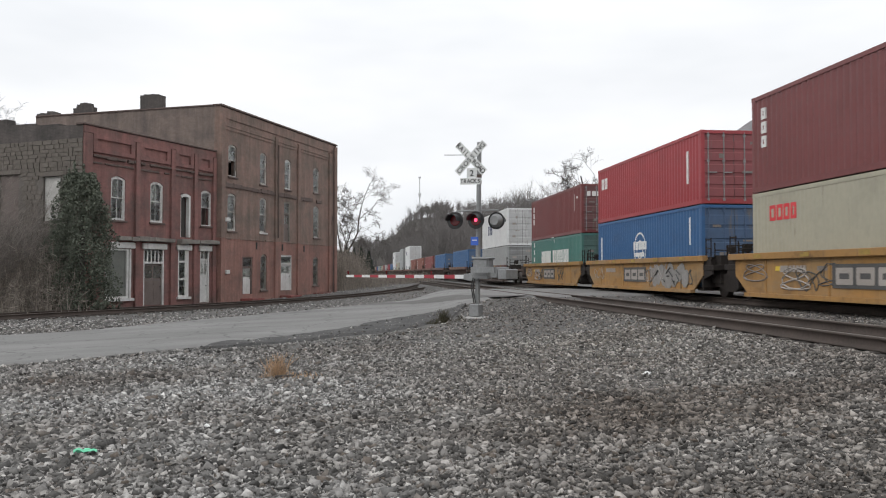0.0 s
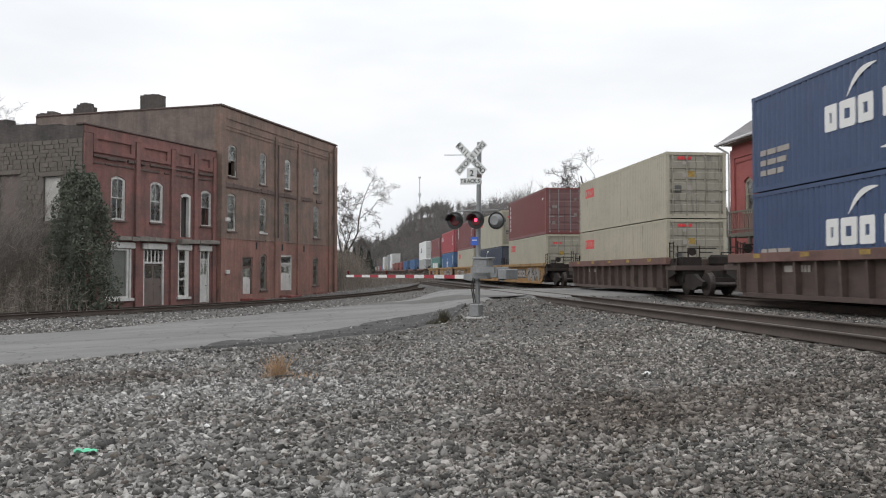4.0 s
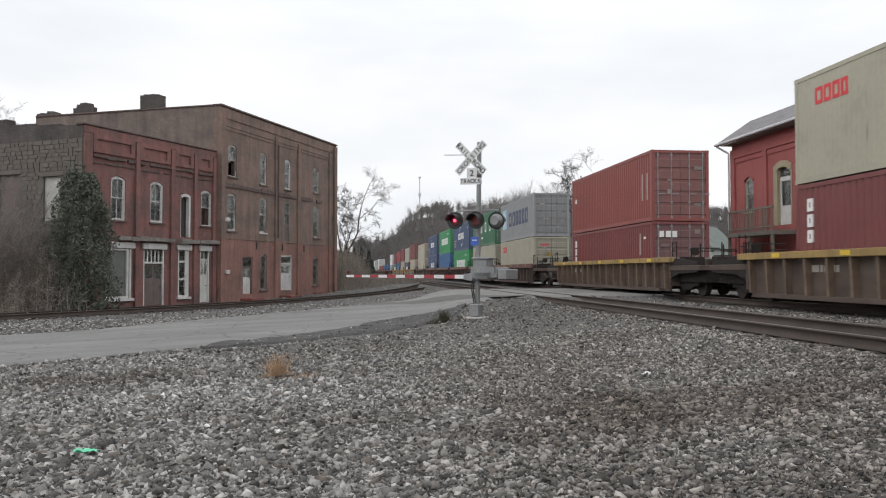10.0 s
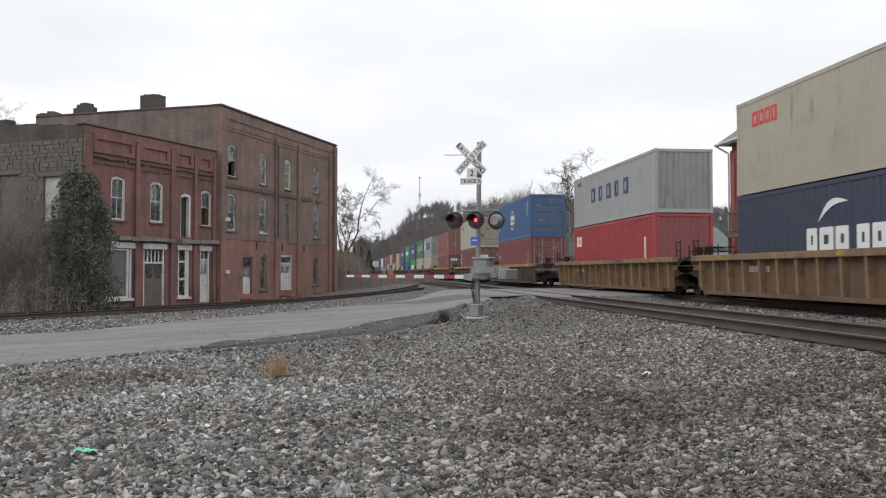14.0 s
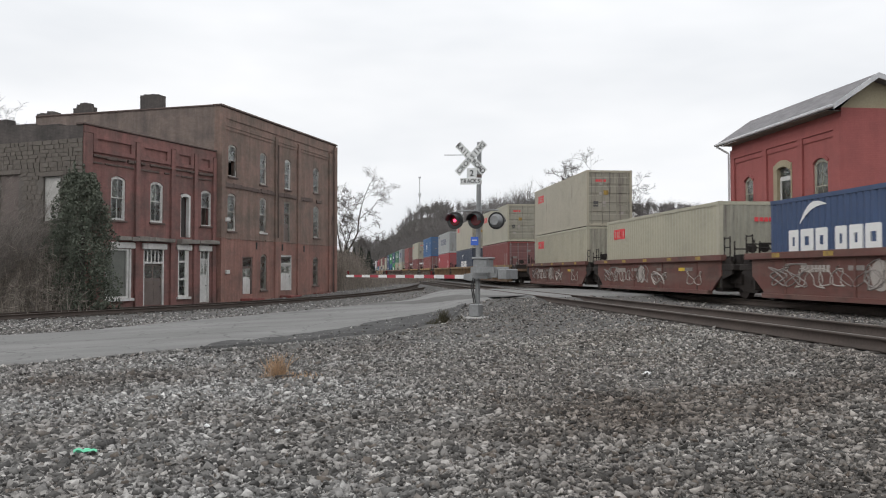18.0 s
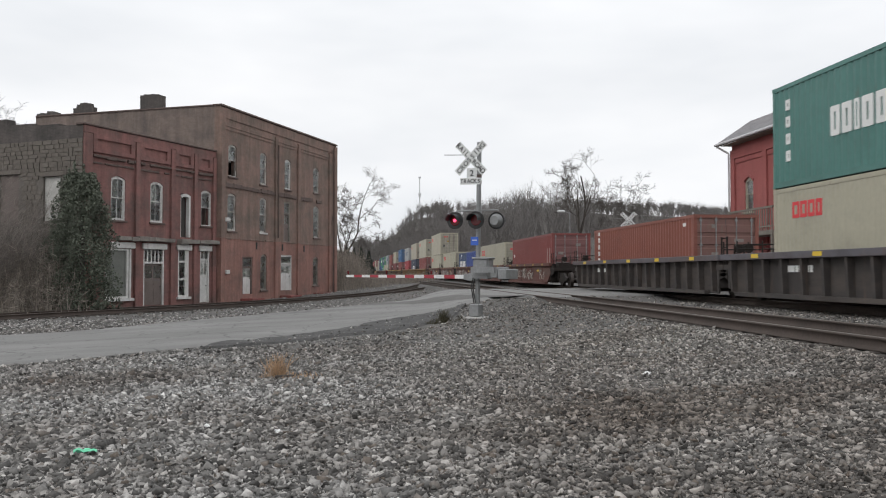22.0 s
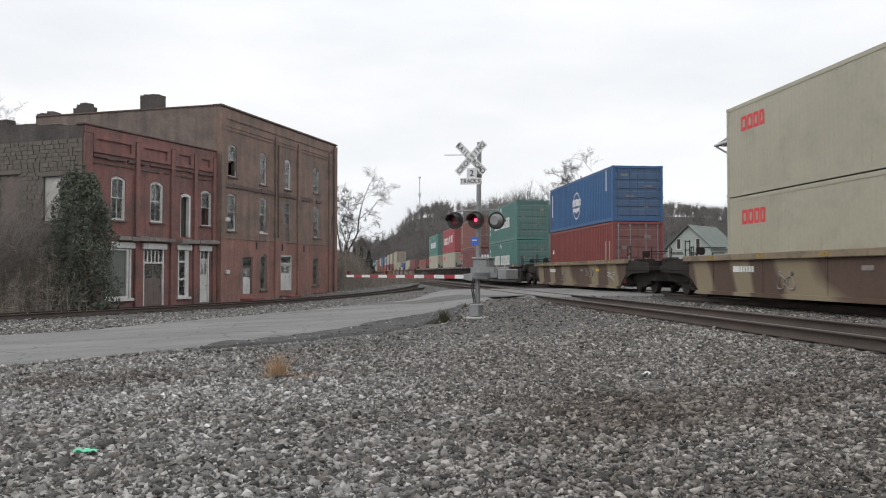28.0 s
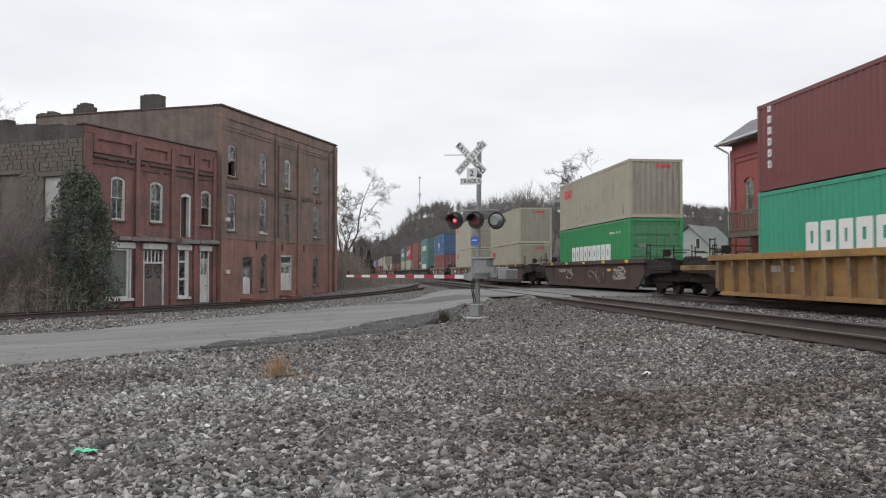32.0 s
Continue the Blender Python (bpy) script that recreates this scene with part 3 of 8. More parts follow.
M_MARK = {"white": surface("mark_white", (0.70, 0.70, 0.68), (0.80, 0.80, 0.78), rough=0.6, bump=0), "red": surface("mark_red", (0.62, 0.04, 0.05), (0.70, 0.06, 0.07), rough=0.6, bump=0),
          "dark": surface("mark_dark", (0.05, 0.065, 0.12), (0.07, 0.085, 0.15), rough=0.6, bump=0), "sky": surface("mark_light_blue", (0.35, 0.55, 0.68), (0.42, 0.62, 0.74), rough=0.6, bump=0),
          "black": M_SEAL, "pale": surface("mark_pale_dirty", (0.17, 0.148, 0.135), (0.285, 0.255, 0.235), rough=0.8, fine=16, broad=2.0, bump=0), "yellow": M_YELLOWMARK, "faint": surface("mark_faded", (0.30, 0.27, 0.24), (0.40, 0.36, 0.33), rough=0.7, bump=0)}


# ---- mesh helpers ----
def box(bm, x0, x1, y0, y1, z0, z1, m=None):
    t = Matrix.Translation(((x0 + x1) / 2, (y0 + y1) / 2, (z0 + z1) / 2)) @ Matrix.Diagonal((abs(x1 - x0), abs(y1 - y0), abs(z1 - z0), 1))
    return bmesh.ops.create_cube(bm, size=1.0, matrix=(m @ t) if m else t)["verts"]


def rod(bm, a, b, r0, r1=None, seg=8, caps=True):
    a, b = Vector(a), Vector(b)
    q = (b - a).to_track_quat("Z", "Y").to_matrix().to_4x4()
    bmesh.ops.create_cone(bm, cap_ends=caps, segments=seg, radius1=r0, radius2=r0 if r1 is None else r1, depth=(b - a).length, matrix=Matrix.Translation((a + b) / 2) @ q)


def bevel(bm, width=0.01, segments=1):
    bmesh.ops.bevel(bm, geom=[e for e in bm.edges if len(e.link_faces) == 2 and e.calc_face_angle() > 0.5], offset=width, segments=segments, affect="EDGES")


def mesh_of(name, bm, material):
    me = bpy.data.meshes.new(name)
    bm.to_mesh(me)
    bm.free()
    if material:
        me.materials.append(material)
    return me


def part(name, bm, material, parent, label=""):
    ob = new(name, mesh_of(name, bm, material) if isinstance(bm, bmesh.types.BMesh) else bm)
    ob.parent = parent
    return tagged(ob, label)


def thing(name, m, label, category, group="", kind=""):
    ob = new(name)
    ob.empty_display_size = 0.2
    ob.matrix_basis = m
    return tagged(ob, label, category, group, kind)


def box_part(name, dims, material, parent, label="", edge=0.0):
    bm = bmesh.new()
    box(bm, *dims)
    if edge:
        bevel(bm, edge)
    return part(name, bm, material, parent, label)


def arrays(name, verts, faces, material, smooth=False):
    """A mesh from arrays of equal-sided faces."""
    verts, faces = np.asarray(verts, dtype=np.float32), np.asarray(faces, dtype=np.int32)
    me = bpy.data.meshes.new(name)
    k = faces.shape[1]
    me.vertices.add(len(verts))
    me.vertices.foreach_set("co", verts.ravel())
    me.loops.add(faces.size)
    me.loops.foreach_set("vertex_index", faces.ravel())
    me.polygons.add(len(faces))
    me.polygons.foreach_set("loop_start", np.arange(0, faces.size, k, dtype=np.int32))
    if smooth:
        me.polygons.foreach_set("use_smooth", np.ones(len(faces), dtype=bool))
    me.update(calc_edges=True)
    me.validate()
    me.materials.append(material)
    return me


# ---- lie of the land ----
TRAIN_X, NEAR_X, GAUGE = 13.46, 7.74, 1.435
SPUR = np.array([(-34.0, 5.0, -0.84), (-20.0, 27.0, -0.86), (-12.1, 39.7, -0.86), (-7.1, 47.5, -0.86), (-0.9, 56.6, -0.74), (3.3, 61.8, -0.48), (6.0, 68.0, -0.2), (7.3, 78.0, -0.04), (7.74, 92.0, -0.02)])


def smooth_line(pts, n):
    """Points along a Catmull-Rom curve through pts."""
    pts = np.asarray(pts, dtype=float)
    ext = np.vstack([2 * pts[0] - pts[1], pts, 2 * pts[-1] - pts[-2]])
    out = []
    for i in range(1, len(ext) - 2):
        p0, p1, p2, p3 = ext[i - 1], ext[i], ext[i + 1], ext[i + 2]
        for t in np.linspace(0, 1, n, endpoint=False):
            out.append(0.5 * (2 * p1 + (p2 - p0) * t + (2 * p0 - 5 * p1 + 4 * p2 - p3) * t ** 2 + (3 * p1 - p0 - 3 * p2 + p3) * t ** 3))
    out.append(pts[-1])
    return np.array(out)


SPUR_LINE = smooth_line(SPUR, 10)


def ramp01(v, a, b):
    t = np.clip((np.asarray(v, dtype=float) - a) / (b - a), 0, 1)
    return t * t * (3 - 2 * t)


# road: from the foreground over both tracks
ROAD_NEAR = [ahead(*p) for p in ((-30, 1.0), (-16, 10.6), (-8.5, 16.4), (-6.9, 17.6), (-4.7, 19.3), (-2.6, 21.6), (-1.3, 25.5), (0.2, 28.4), (1.7, 30.0), (4.2, 31.3), (8, 33), (14, 36.0), (26, 42), (45, 52))]
ROAD_FAR = [ahead(*p) for p in ((-38, 8.0), (-22, 18.5), (-13.5, 25.4), (-9.9, 30.4), (-6.6, 34.2), (-4.4, 36.6), (-2.4, 39.5), (-0.7, 42.0), (1.5, 44.6), (4.8, 46.2), (9, 47.8), (14, 50.5), (26, 56), (45, 66))]


ROAD_XN, ROAD_YN = np.array([p[0] for p in ROAD_NEAR]), np.array([p[1] for p in ROAD_NEAR])
ROAD_XF, ROAD_YF = np.array([p[0] for p in ROAD_FAR]), np.array([p[1] for p in ROAD_FAR])


def land(x, y):
    """Height of the ground."""
    x, y = np.asarray(x, dtype=float), np.asarray(y, dtype=float)
    z = np.interp(x, [-14, -8, -4, 0, 3.6, 5.0, 6.1, 15.6, 17.5, 40], [-1.12, -1.05, -0.86, -0.66, -0.47, -0.33, -0.212, -0.212, -0.62, -0.7])
    d = np.full(x.shape, 1e9)
    h = np.zeros(x.shape)
    for px, py, pz in SPUR_LINE:
        e = np.hypot(x - px, y - py)
        h = np.where(e < d, pz - 0.24, h)
        d = np.minimum(d, e)
    k = 1 - ramp01(d, 1.6, 5.0)
    z = np.where(x < 6.1, z * (1 - k) + h * k, z)
    r = np.hypot(x, y)
    hill = (12.6 - 5.6 * ramp01(x / np.maximum(y, 1), 0.21, 0.35) + 0.045 * np.clip(y - 230, 0, 320)) * ramp01(x, 20, 60) * ramp01(y, 108, 200) + 17 * ramp01(r, 380, 640)
    hill = hill + 10 * ramp01(-x, 60, 200) * ramp01(y, 60, 200)
    hill = hill * (1 + 0.12 * np.sin(x * 0.021 + 1.0) * np.cos(y * 0.017)) + 0.25 * ramp01(r, 40, 120) * np.sin(x * 0.31) * np.sin(y * 0.23 + 1) * ramp01(np.abs(x - 10), 10, 22)
    # the ground rises to the road where it climbs to the rails
    yn, yf = np.interp(x, ROAD_XN, ROAD_YN), np.interp(x, ROAD_XF, ROAD_YF)
    k = ramp01(y, yn - 2.2, yn - 0.1) * (1 - ramp01(y, yf + 0.1, yf + 2.2)) * ramp01(x, 2.5, 6.0) * (1 - ramp01(x, 16.5, 24))
    z = z * (1 - k) + np.maximum(z, -0.085) * k
    return z + hill


def grid_mesh(name, xs, ys, zfun, material):
    gx, gy = np.meshgrid(xs, ys)
    gz = zfun(gx, gy)
    nx, ny = len(xs), len(ys)
    i = np.arange((ny - 1) * (nx - 1))
    a = (i // (nx - 1)) * nx + i % (nx - 1)
    return arrays(name, np.stack([gx.ravel(), gy.ravel(), gz.ravel()], 1), np.stack([a, a + 1, a + nx + 1, a + nx], 1), material, smooth=True)


xs = np.concatenate([-np.geomspace(1500, 42, 26), np.arange(-40, 30, 0.6), np.geomspace(30, 1500, 34)])
ys = np.concatenate([-np.geomspace(900, 12, 14), np.arange(-10, 100, 0.6), np.geomspace(100, 2400, 46)])
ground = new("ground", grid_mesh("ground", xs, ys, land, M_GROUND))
tagged(ground, "grey brown gravelly earth with dead winter grass", "ground", kind="structure")

def road_height(x, y):
    k = ramp01(x, 3.0, 6.4) * (1 - ramp01(x, 15.6, 22))
    return (land(x, y) + 0.045) * (1 - k) + (-0.028) * k


def strip(name, near, far, n, m, zfun, material, ragged=0.12, sink=0.16):
    a, b = smooth_line(near, n)[:, :2], smooth_line(far, n)[:, :2]
    wob = np.random.default_rng(len(a))
    for e in (a, b):
        e[:, 1] += np.convolve(wob.normal(0, ragged, len(e)), (0.25, 0.5, 0.25), "same")
    t = np.linspace(0, 1, m)[None, :, None]
    p = a[:, None, :] * (1 - t) + b[:, None, :] * t
    z = zfun(p[..., 0], p[..., 1])
    z[:, 0] -= sink
    z[:, -1] -= sink
    rows, cols = p.shape[:2]
    i = np.arange((rows - 1) * (cols - 1))
    q = (i // (cols - 1)) * cols + i % (cols - 1)
    return arrays(name, np.concatenate([p, z[..., None]], 2).reshape(-1, 3), np.stack([q, q + cols, q + cols + 1, q + 1], 1), material, smooth=True)


road = new("road", strip("road", ROAD_NEAR, ROAD_FAR, 12, 26, road_height, M_ROAD))
tagged(road, "worn pale grey asphalt road over the railway crossing", "road", kind="structure")
APRON_NEAR = [ahead(*p) for p in ((-5.2, 18.0), (-3.4, 18.9), (-1.5, 20.1), (-0.4, 21.6), (0.2, 23.6), (0.45, 26.0), (0.7, 28.2))]
APRON_FAR = [ahead(*p) for p in ((-5.3, 19.3), (-3.9, 20.9), (-2.8, 22.8), (-1.6, 25.8), (-0.6, 27.9), (0.25, 28.9), (0.8, 29.5))]
apron = new("road", strip("road", APRON_NEAR, APRON_FAR, 8, 10, lambda x, y: land(x, y) + 0.055 + 0.02 * np.sin(x * 5) * np.sin(y * 4), M_ROAD_DARK, 0.22))
tagged(apron, "dark broken asphalt shoulder beside the road", "road shoulder", kind="structure")

PATCH_NEAR = [ahead(*p) for p in ((-3.6, 36.6), (-1.6, 35.6), (-0.3, 33.4), (0.5, 31.6), (1.2, 30.4), (2.4, 30.6))]
PATCH_FAR = [ahead(*p) for p in ((-2.9, 38.2), (-1.0, 38.0), (0.4, 35.8), (1.3, 33.4), (2.2, 31.9), (3.2, 31.5))]
patch = new("road", strip("road", PATCH_NEAR, PATCH_FAR, 8, 6, lambda x, y: road_height(x, y) + 0.022, M_ROAD_OLD, 0.15, 0.02))
tagged(patch, "darker old asphalt patch before the rails", "road", kind="structure")


# ---- railway tracks ----
TIE_MESH = None


def tie_mesh():
    bm = bmesh.new()
    box(bm, -1.3, 1.3, -0.11, 0.11, -0.36, -0.19)
    bevel(bm, 0.015)
    return mesh_of("tie", bm, M_TIE)


TIE_MESH = tie_mesh()


def rail_along(line, side, name, parent):
    """One rail, offset from the centre line of the track: foot, web and head."""
    line = np.asarray(line, dtype=float)
    d = np.gradient(line[:, :2], axis=0)
    d /= np.linalg.norm(d, axis=1)[:, None]
    nrm = np.stack([d[:, 1], -d[:, 0]], 1)
    for nm, mat_, prof in ((name, M_RAIL, [(-0.07, -0.19), (-0.07, -0.165), (-0.012, -0.14), (-0.012, -0.045), (-0.036, -0.035), (-0.036, -0.006), (0.036, -0.006), (0.036, -0.035), (0.012, -0.045), (0.012, -0.14), (0.07, -0.165), (0.07, -0.19)]),
                           ("rail_head", M_RAILTOP, [(-0.034, -0.008), (-0.030, 0.0), (0.030, 0.0), (0.034, -0.008)])):
        vs, fs, k = [], [], len(prof)
        for i in range(len(line)):
            for u, w in prof:
                c = line[i, :2] + nrm[i] * (side * (GAUGE / 2 + 0.036) + u)
                vs.append((c[0], c[1], line[i, 2] + w))
        for i in range(len(line) - 1):
            for j in range(k - (0 if k > 4 else 1)):
                a, b = i * k + j, i * k + (j + 1) % k
                fs.append((a, a + k, b + k, b))
        part(nm, arrays(nm, vs, fs, mat_), None, parent)


def track(line, label, near_from, near_to, step=0.56):
    t = thing("railway_track", Matrix.Identity(4), label, "railway track", kind="structure")
    for side in (-1, 1):
        rail_along(line, side, "rail", t)
    line = np.asarray(line, dtype=float)
    seg = np.hypot(*np.diff(line[:, :2], axis=0).T)
    run = np.concatenate([[0], np.cumsum(seg)])
    rnd = random.Random(5)
    rest_v, rest_f = [], []
    for s in np.arange(0, min(run[-1], 330), step):
        p = [np.interp(s, run, line[:, i]) for i in range(3)]
        q = [np.interp(s + 0.2, run, line[:, i]) for i in range(3)]
        ang = math.atan2(q[1] - p[1], q[0] - p[0]) - math.pi / 2
        if near_from < p[1] < near_to:
            ob = new("tie", TIE_MESH)
            ob.parent = t
            ob.matrix_basis = Matrix.Translation((p[0], p[1], p[2] + rnd.uniform(-0.012, 0.006))) @ Matrix.Rotation(ang + rnd.uniform(-0.02, 0.02), 4, "Z")
        else:
            c, sn = math.cos(ang), math.sin(ang)
            b = len(rest_v)
            for u, v, w in ((-1.3, -0.11, -0.19), (1.3, -0.11, -0.19), (1.3, 0.11, -0.19), (-1.3, 0.11, -0.19), (-1.3, -0.11, -0.36), (1.3, -0.11, -0.36)):
                rest_v.append((p[0] + u * c - v * sn, p[1] + u * sn + v * c, p[2] + w))
            rest_f += [(b, b + 1, b + 2, b + 3), (b, b + 4, b + 5, b + 1)]
    if rest_v:
        tagged(part("ties", arrays("ties", rest_v, rest_f, M_TIE), None, t), kind="stuff")
    return t


straight = np.concatenate([np.arange(-40, 100, 10.0), np.arange(100, 900, 50.0)])
track(np.stack([np.full(straight.shape, NEAR_X), straight, np.zeros(straight.shape)], 1), "rusty railway track on grey ballast beside the busy line", 10, 60)
track(np.stack([np.full(straight.shape, TRAIN_X), straight, np.zeros(straight.shape)], 1), "railway track carrying the container train", 18, 48)
track(SPUR_LINE, "rusty spur track curving past the brick buildings", 20, 93)


# ---- ballast and gravel: loose stones ----
def stones(name, pts, sizes, rng, base_v, base_f, sink=0.25):
    n, k = len(pts), len(base_v)
    v = np.repeat(base_v[None], n, 0) * rng.uniform(0.5, 1.2, (n, k, 1)) + rng.normal(0, 0.27, (n, k, 3))
    sq = rng.choice([0.5, 0.75, 1.0, 1.3], (n, 1, 3)) * rng.uniform(0.85, 1.15, (n, 1, 3))
    v = v * sq
    ax = rng.normal(size=(n, 4))
    ax /= np.linalg.norm(ax, axis=1)[:, None]
    w, x, y, z = ax.T
    rot = np.stack([1 - 2 * (y * y + z * z), 2 * (x * y - z * w), 2 * (x * z + y * w), 2 * (x * y + z * w), 1 - 2 * (x * x + z * z), 2 * (y * z - x * w), 2 * (x * z - y * w), 2 * (y * z + x * w), 1 - 2 * (x * x + y * y)], 1).reshape(n, 3, 3)
    v = np.einsum("nij,nkj->nki", rot, v) * sizes[:, None, None]
    v[:, :, 2] *= 0.8
    v += pts[:, None, :]
    v[:, :, 2] += (sizes * sink)[:, None]
    f = base_f[None] + (np.arange(n) * k)[:, None, None]
    return v.reshape(-1, 3), f.reshape(-1, 3)


PHI = (1 + 5 ** 0.5) / 2
ICO_V = np.array([(-1, PHI, 0), (1, PHI, 0), (-1, -PHI, 0), (1, -PHI, 0), (0, -1, PHI), (0, 1, PHI), (0, -1, -PHI), (0, 1, -PHI), (PHI, 0, -1), (PHI, 0, 1), (-PHI, 0, -1), (-PHI, 0, 1)]) / 1.9
ICO_F = np.array([(0, 11, 5), (0, 5, 1), (0, 1, 7), (0, 7, 10), (0, 10, 11), (1, 5, 9), (5, 11, 4), (11, 10, 2), (10, 7, 6), (7, 1, 8), (3, 9, 4), (3, 4, 2), (3, 2, 6), (3, 6, 8), (3, 8, 9), (4, 9, 5), (2, 4, 11), (6, 2, 10), (8, 6, 7), (9, 8, 1)])
CUBE_V = np.array([(-1, -1, -1), (1, -1, -1), (1, 1, -1), (-1, 1, -1), (-1, -1, 1), (1, -1, 1), (1, 1, 1), (-1, 1, 1)]) * 0.72
CUBE_F = np.array([(0, 2, 1), (0, 3, 2), (4, 5, 6), (4, 6, 7), (0, 1, 5), (0, 5, 4), (1, 2, 6), (1, 6, 5), (2, 3, 7), (2, 7, 6), (3, 0, 4), (3, 4, 7)])
OCT_V = np.array([(1, 0, 0), (-1, 0, 0), (0, 1, 0), (0, -1, 0), (0, 0, 1), (0, 0, -1)], dtype=float)
OCT_F = np.array([(0, 2, 4), (2, 1, 4), (1, 3, 4), (3, 0, 4), (2, 0, 5), (1, 2, 5), (3, 1, 5), (0, 3, 5)])
ROAD_A, ROAD_B, APR_A = smooth_line(ROAD_NEAR, 8), smooth_line(ROAD_FAR, 8), smooth_line(APRON_NEAR, 8)


def inside(x, y, poly):
    """Which of the points lie inside a polygon."""
    hit = np.zeros(x.shape, dtype=bool)
    j = len(poly) - 1
    for i in range(len(poly)):
        (xi, yi), (xj, yj) = poly[i][:2], poly[j][:2]
        c = ((yi > y) != (yj > y)) & (x < (xj - xi) * (y - yi) / (yj - yi + 1e-12) + xi)
        hit ^= c
        j = i
    return hit


ROAD_POLY = np.vstack([ROAD_A, ROAD_B[::-1]])
APRON_POLY = np.vstack([APR_A, smooth_line(APRON_FAR, 8)[::-1]])
rng = np.random.default_rng(11)
gv, gf, count = [], [], 0


def scatter(n, away0, away1, spread, size0, size1, base_v, base_f, keep):
    """Scatter stones over the wedge of ground ahead between two distances."""
    global count
    z = np.sqrt(rng.uniform(away0 ** 2, away1 ** 2, n))
    x = rng.uniform(-spread, spread, n) * z
    c, s = math.cos(YAW), math.sin(YAW)
    px, py = x * c + z * s, z * c - x * s
    ok = keep(px, py) & ~inside(px, py, ROAD_POLY) & (~inside(px, py, APRON_POLY) | (rng.uniform(size=n) < 0.13))
    px, py = px[ok], py[ok]
    sz = rng.uniform(size0, size1, len(px)) * rng.choice([0.6, 0.8, 1.0, 1.0, 1.25, 1.55], len(px)) * np.interp(px, [-3.0, 2.5], [1.30, 0.95])
    v, f = stones("", np.stack([px, py, land(px, py) + 0.05 * inside(px, py, APRON_POLY)], 1), sz, rng, base_v, base_f)
    gv.append(v)
    gf.append(f + count)
    count += len(v)


def open_gravel(px, py):
    return (px < 6.75) & ~((np.abs(px - NEAR_X) < 0.9))


def between(px, py):
    return ((px > 8.6) & (px < 12.6)) | ((px > 6.2) & (px < 9.3) & (rng.uniform(size=px.shape) < 0.85) & (np.abs(np.abs(px - NEAR_X) - 0.75) > 0.16)) | ((px > 14.4) & (px < 16.5))


scatter(43000, 4.9, 9.0, 0.60, 0.013, 0.027, CUBE_V, CUBE_F, open_gravel)
scatter(41000, 9.0, 12.5, 0.58, 0.0135, 0.028, OCT_V * 1.1, OCT_F, open_gravel)
scatter(45000, 12.5, 17.0, 0.58, 0.015, 0.030, OCT_V * 1.1, OCT_F, open_gravel)
scatter(46000, 17.0, 34.0, 0.58, 0.018, 0.038, OCT_V, OCT_F, open_gravel)
scatter(38000, 11.0, 26.0, 0.62, 0.018, 0.034, OCT_V, OCT_F, between)
scatter(15000, 26.0, 60.0, 0.4, 0.032, 0.055, OCT_V, OCT_F, between)
scatter(26000, 26.0, 72.0, 0.58, 0.024, 0.045, OCT_V, OCT_F, lambda x, y: (x < 5.5))
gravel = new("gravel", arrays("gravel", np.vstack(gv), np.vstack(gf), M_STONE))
tagged(gravel, "loose grey ballast stones covering the trackside ground", "gravel", kind="stuff")


# ---- brick buildings ----
def wall_mesh(bm, width, z0, z1, holes, thick, axis="x", at=0.0):
    """A wall with real openings. It runs along x (or y) from 0 to width, its outer face at 'at', its thickness inwards (+y, or +x)."""
    us = sorted({0.0, width, *[h[0] for h in holes], *[h[1] for h in holes]})
    zs = sorted({z0, z1, *[h[2] for h in holes], *[h[3] for h in holes]})

    def co(u, d, z):
        return (u, at + d, z) if axis == "x" else (at + d, u, z)

    def solid(i, j):
        if i < 0 or j < 0 or i >= len(us) - 1 or j >= len(zs) - 1:
            return False
        u, z = (us[i] + us[i + 1]) / 2, (zs[j] + zs[j + 1]) / 2
        return not any(h[0] < u < h[1] and h[2] < z < h[3] for h in holes)

    def quad(*p):
        bm.faces.new([bm.verts.new(co(*c)) for c in p])

    for i in range(len(us) - 1):
        for j in range(len(zs) - 1):
            if not solid(i, j):
                continue
            a, b, c, d = us[i], us[i + 1], zs[j], zs[j + 1]
            quad((a, 0, c), (b, 0, c), (b, 0, d), (a, 0, d))
            quad((a, thick, c), (a, thick, d), (b, thick, d), (b, thick, c))
            if not solid(i - 1, j):
                quad((a, 0, c), (a, 0, d), (a, thick, d), (a, thick, c))
            if not solid(i + 1, j):
                quad((b, 0, c), (b, thick, c), (b, thick, d), (b, 0, d))
            if not solid(i, j - 1):
                quad((a, 0, c), (a, thick, c), (b, thick, c), (b, 0, c))
            if not solid(i, j + 1):
                quad((a, 0, d), (b, 0, d), (b, thick, d), (a, thick, d))
    bmesh.ops.remove_doubles(bm, verts=bm.verts, dist=0.0005)
    bmesh.ops.recalc_face_normals(bm, faces=bm.faces)


def spandrel(bm, u0, u1, z1, rise, y0, y1, n=8):
    """Masonry that fills the corners above a segmental arch."""
    w = u1 - u0
    r = (w * w / 4 + rise * rise) / (2 * rise)
    zc = z1 - r
    for i in range(n):
        ua, ub = u0 + w * i / n, u0 + w * (i + 1) / n
        za, zb = (zc + math.sqrt(max(0, r * r - (u - (u0 + u1) / 2) ** 2)) for u in (ua, ub))
        pts = [(ua, za), (ub, zb), (ub, z1 + 0.004), (ua, z1 + 0.004)]
        fr = [bm.verts.new((u, y0, z)) for u, z in pts]
        bk = [bm.verts.new((u, y1, z)) for u, z in pts]
        bm.faces.new(fr)
        bm.faces.new(bk[::-1])
        for k in range(4):
            bm.faces.new((fr[k], bk[k], bk[(k + 1) % 4], fr[(k + 1) % 4]))
    bmesh.ops.recalc_face_normals(bm, faces=bm.faces)


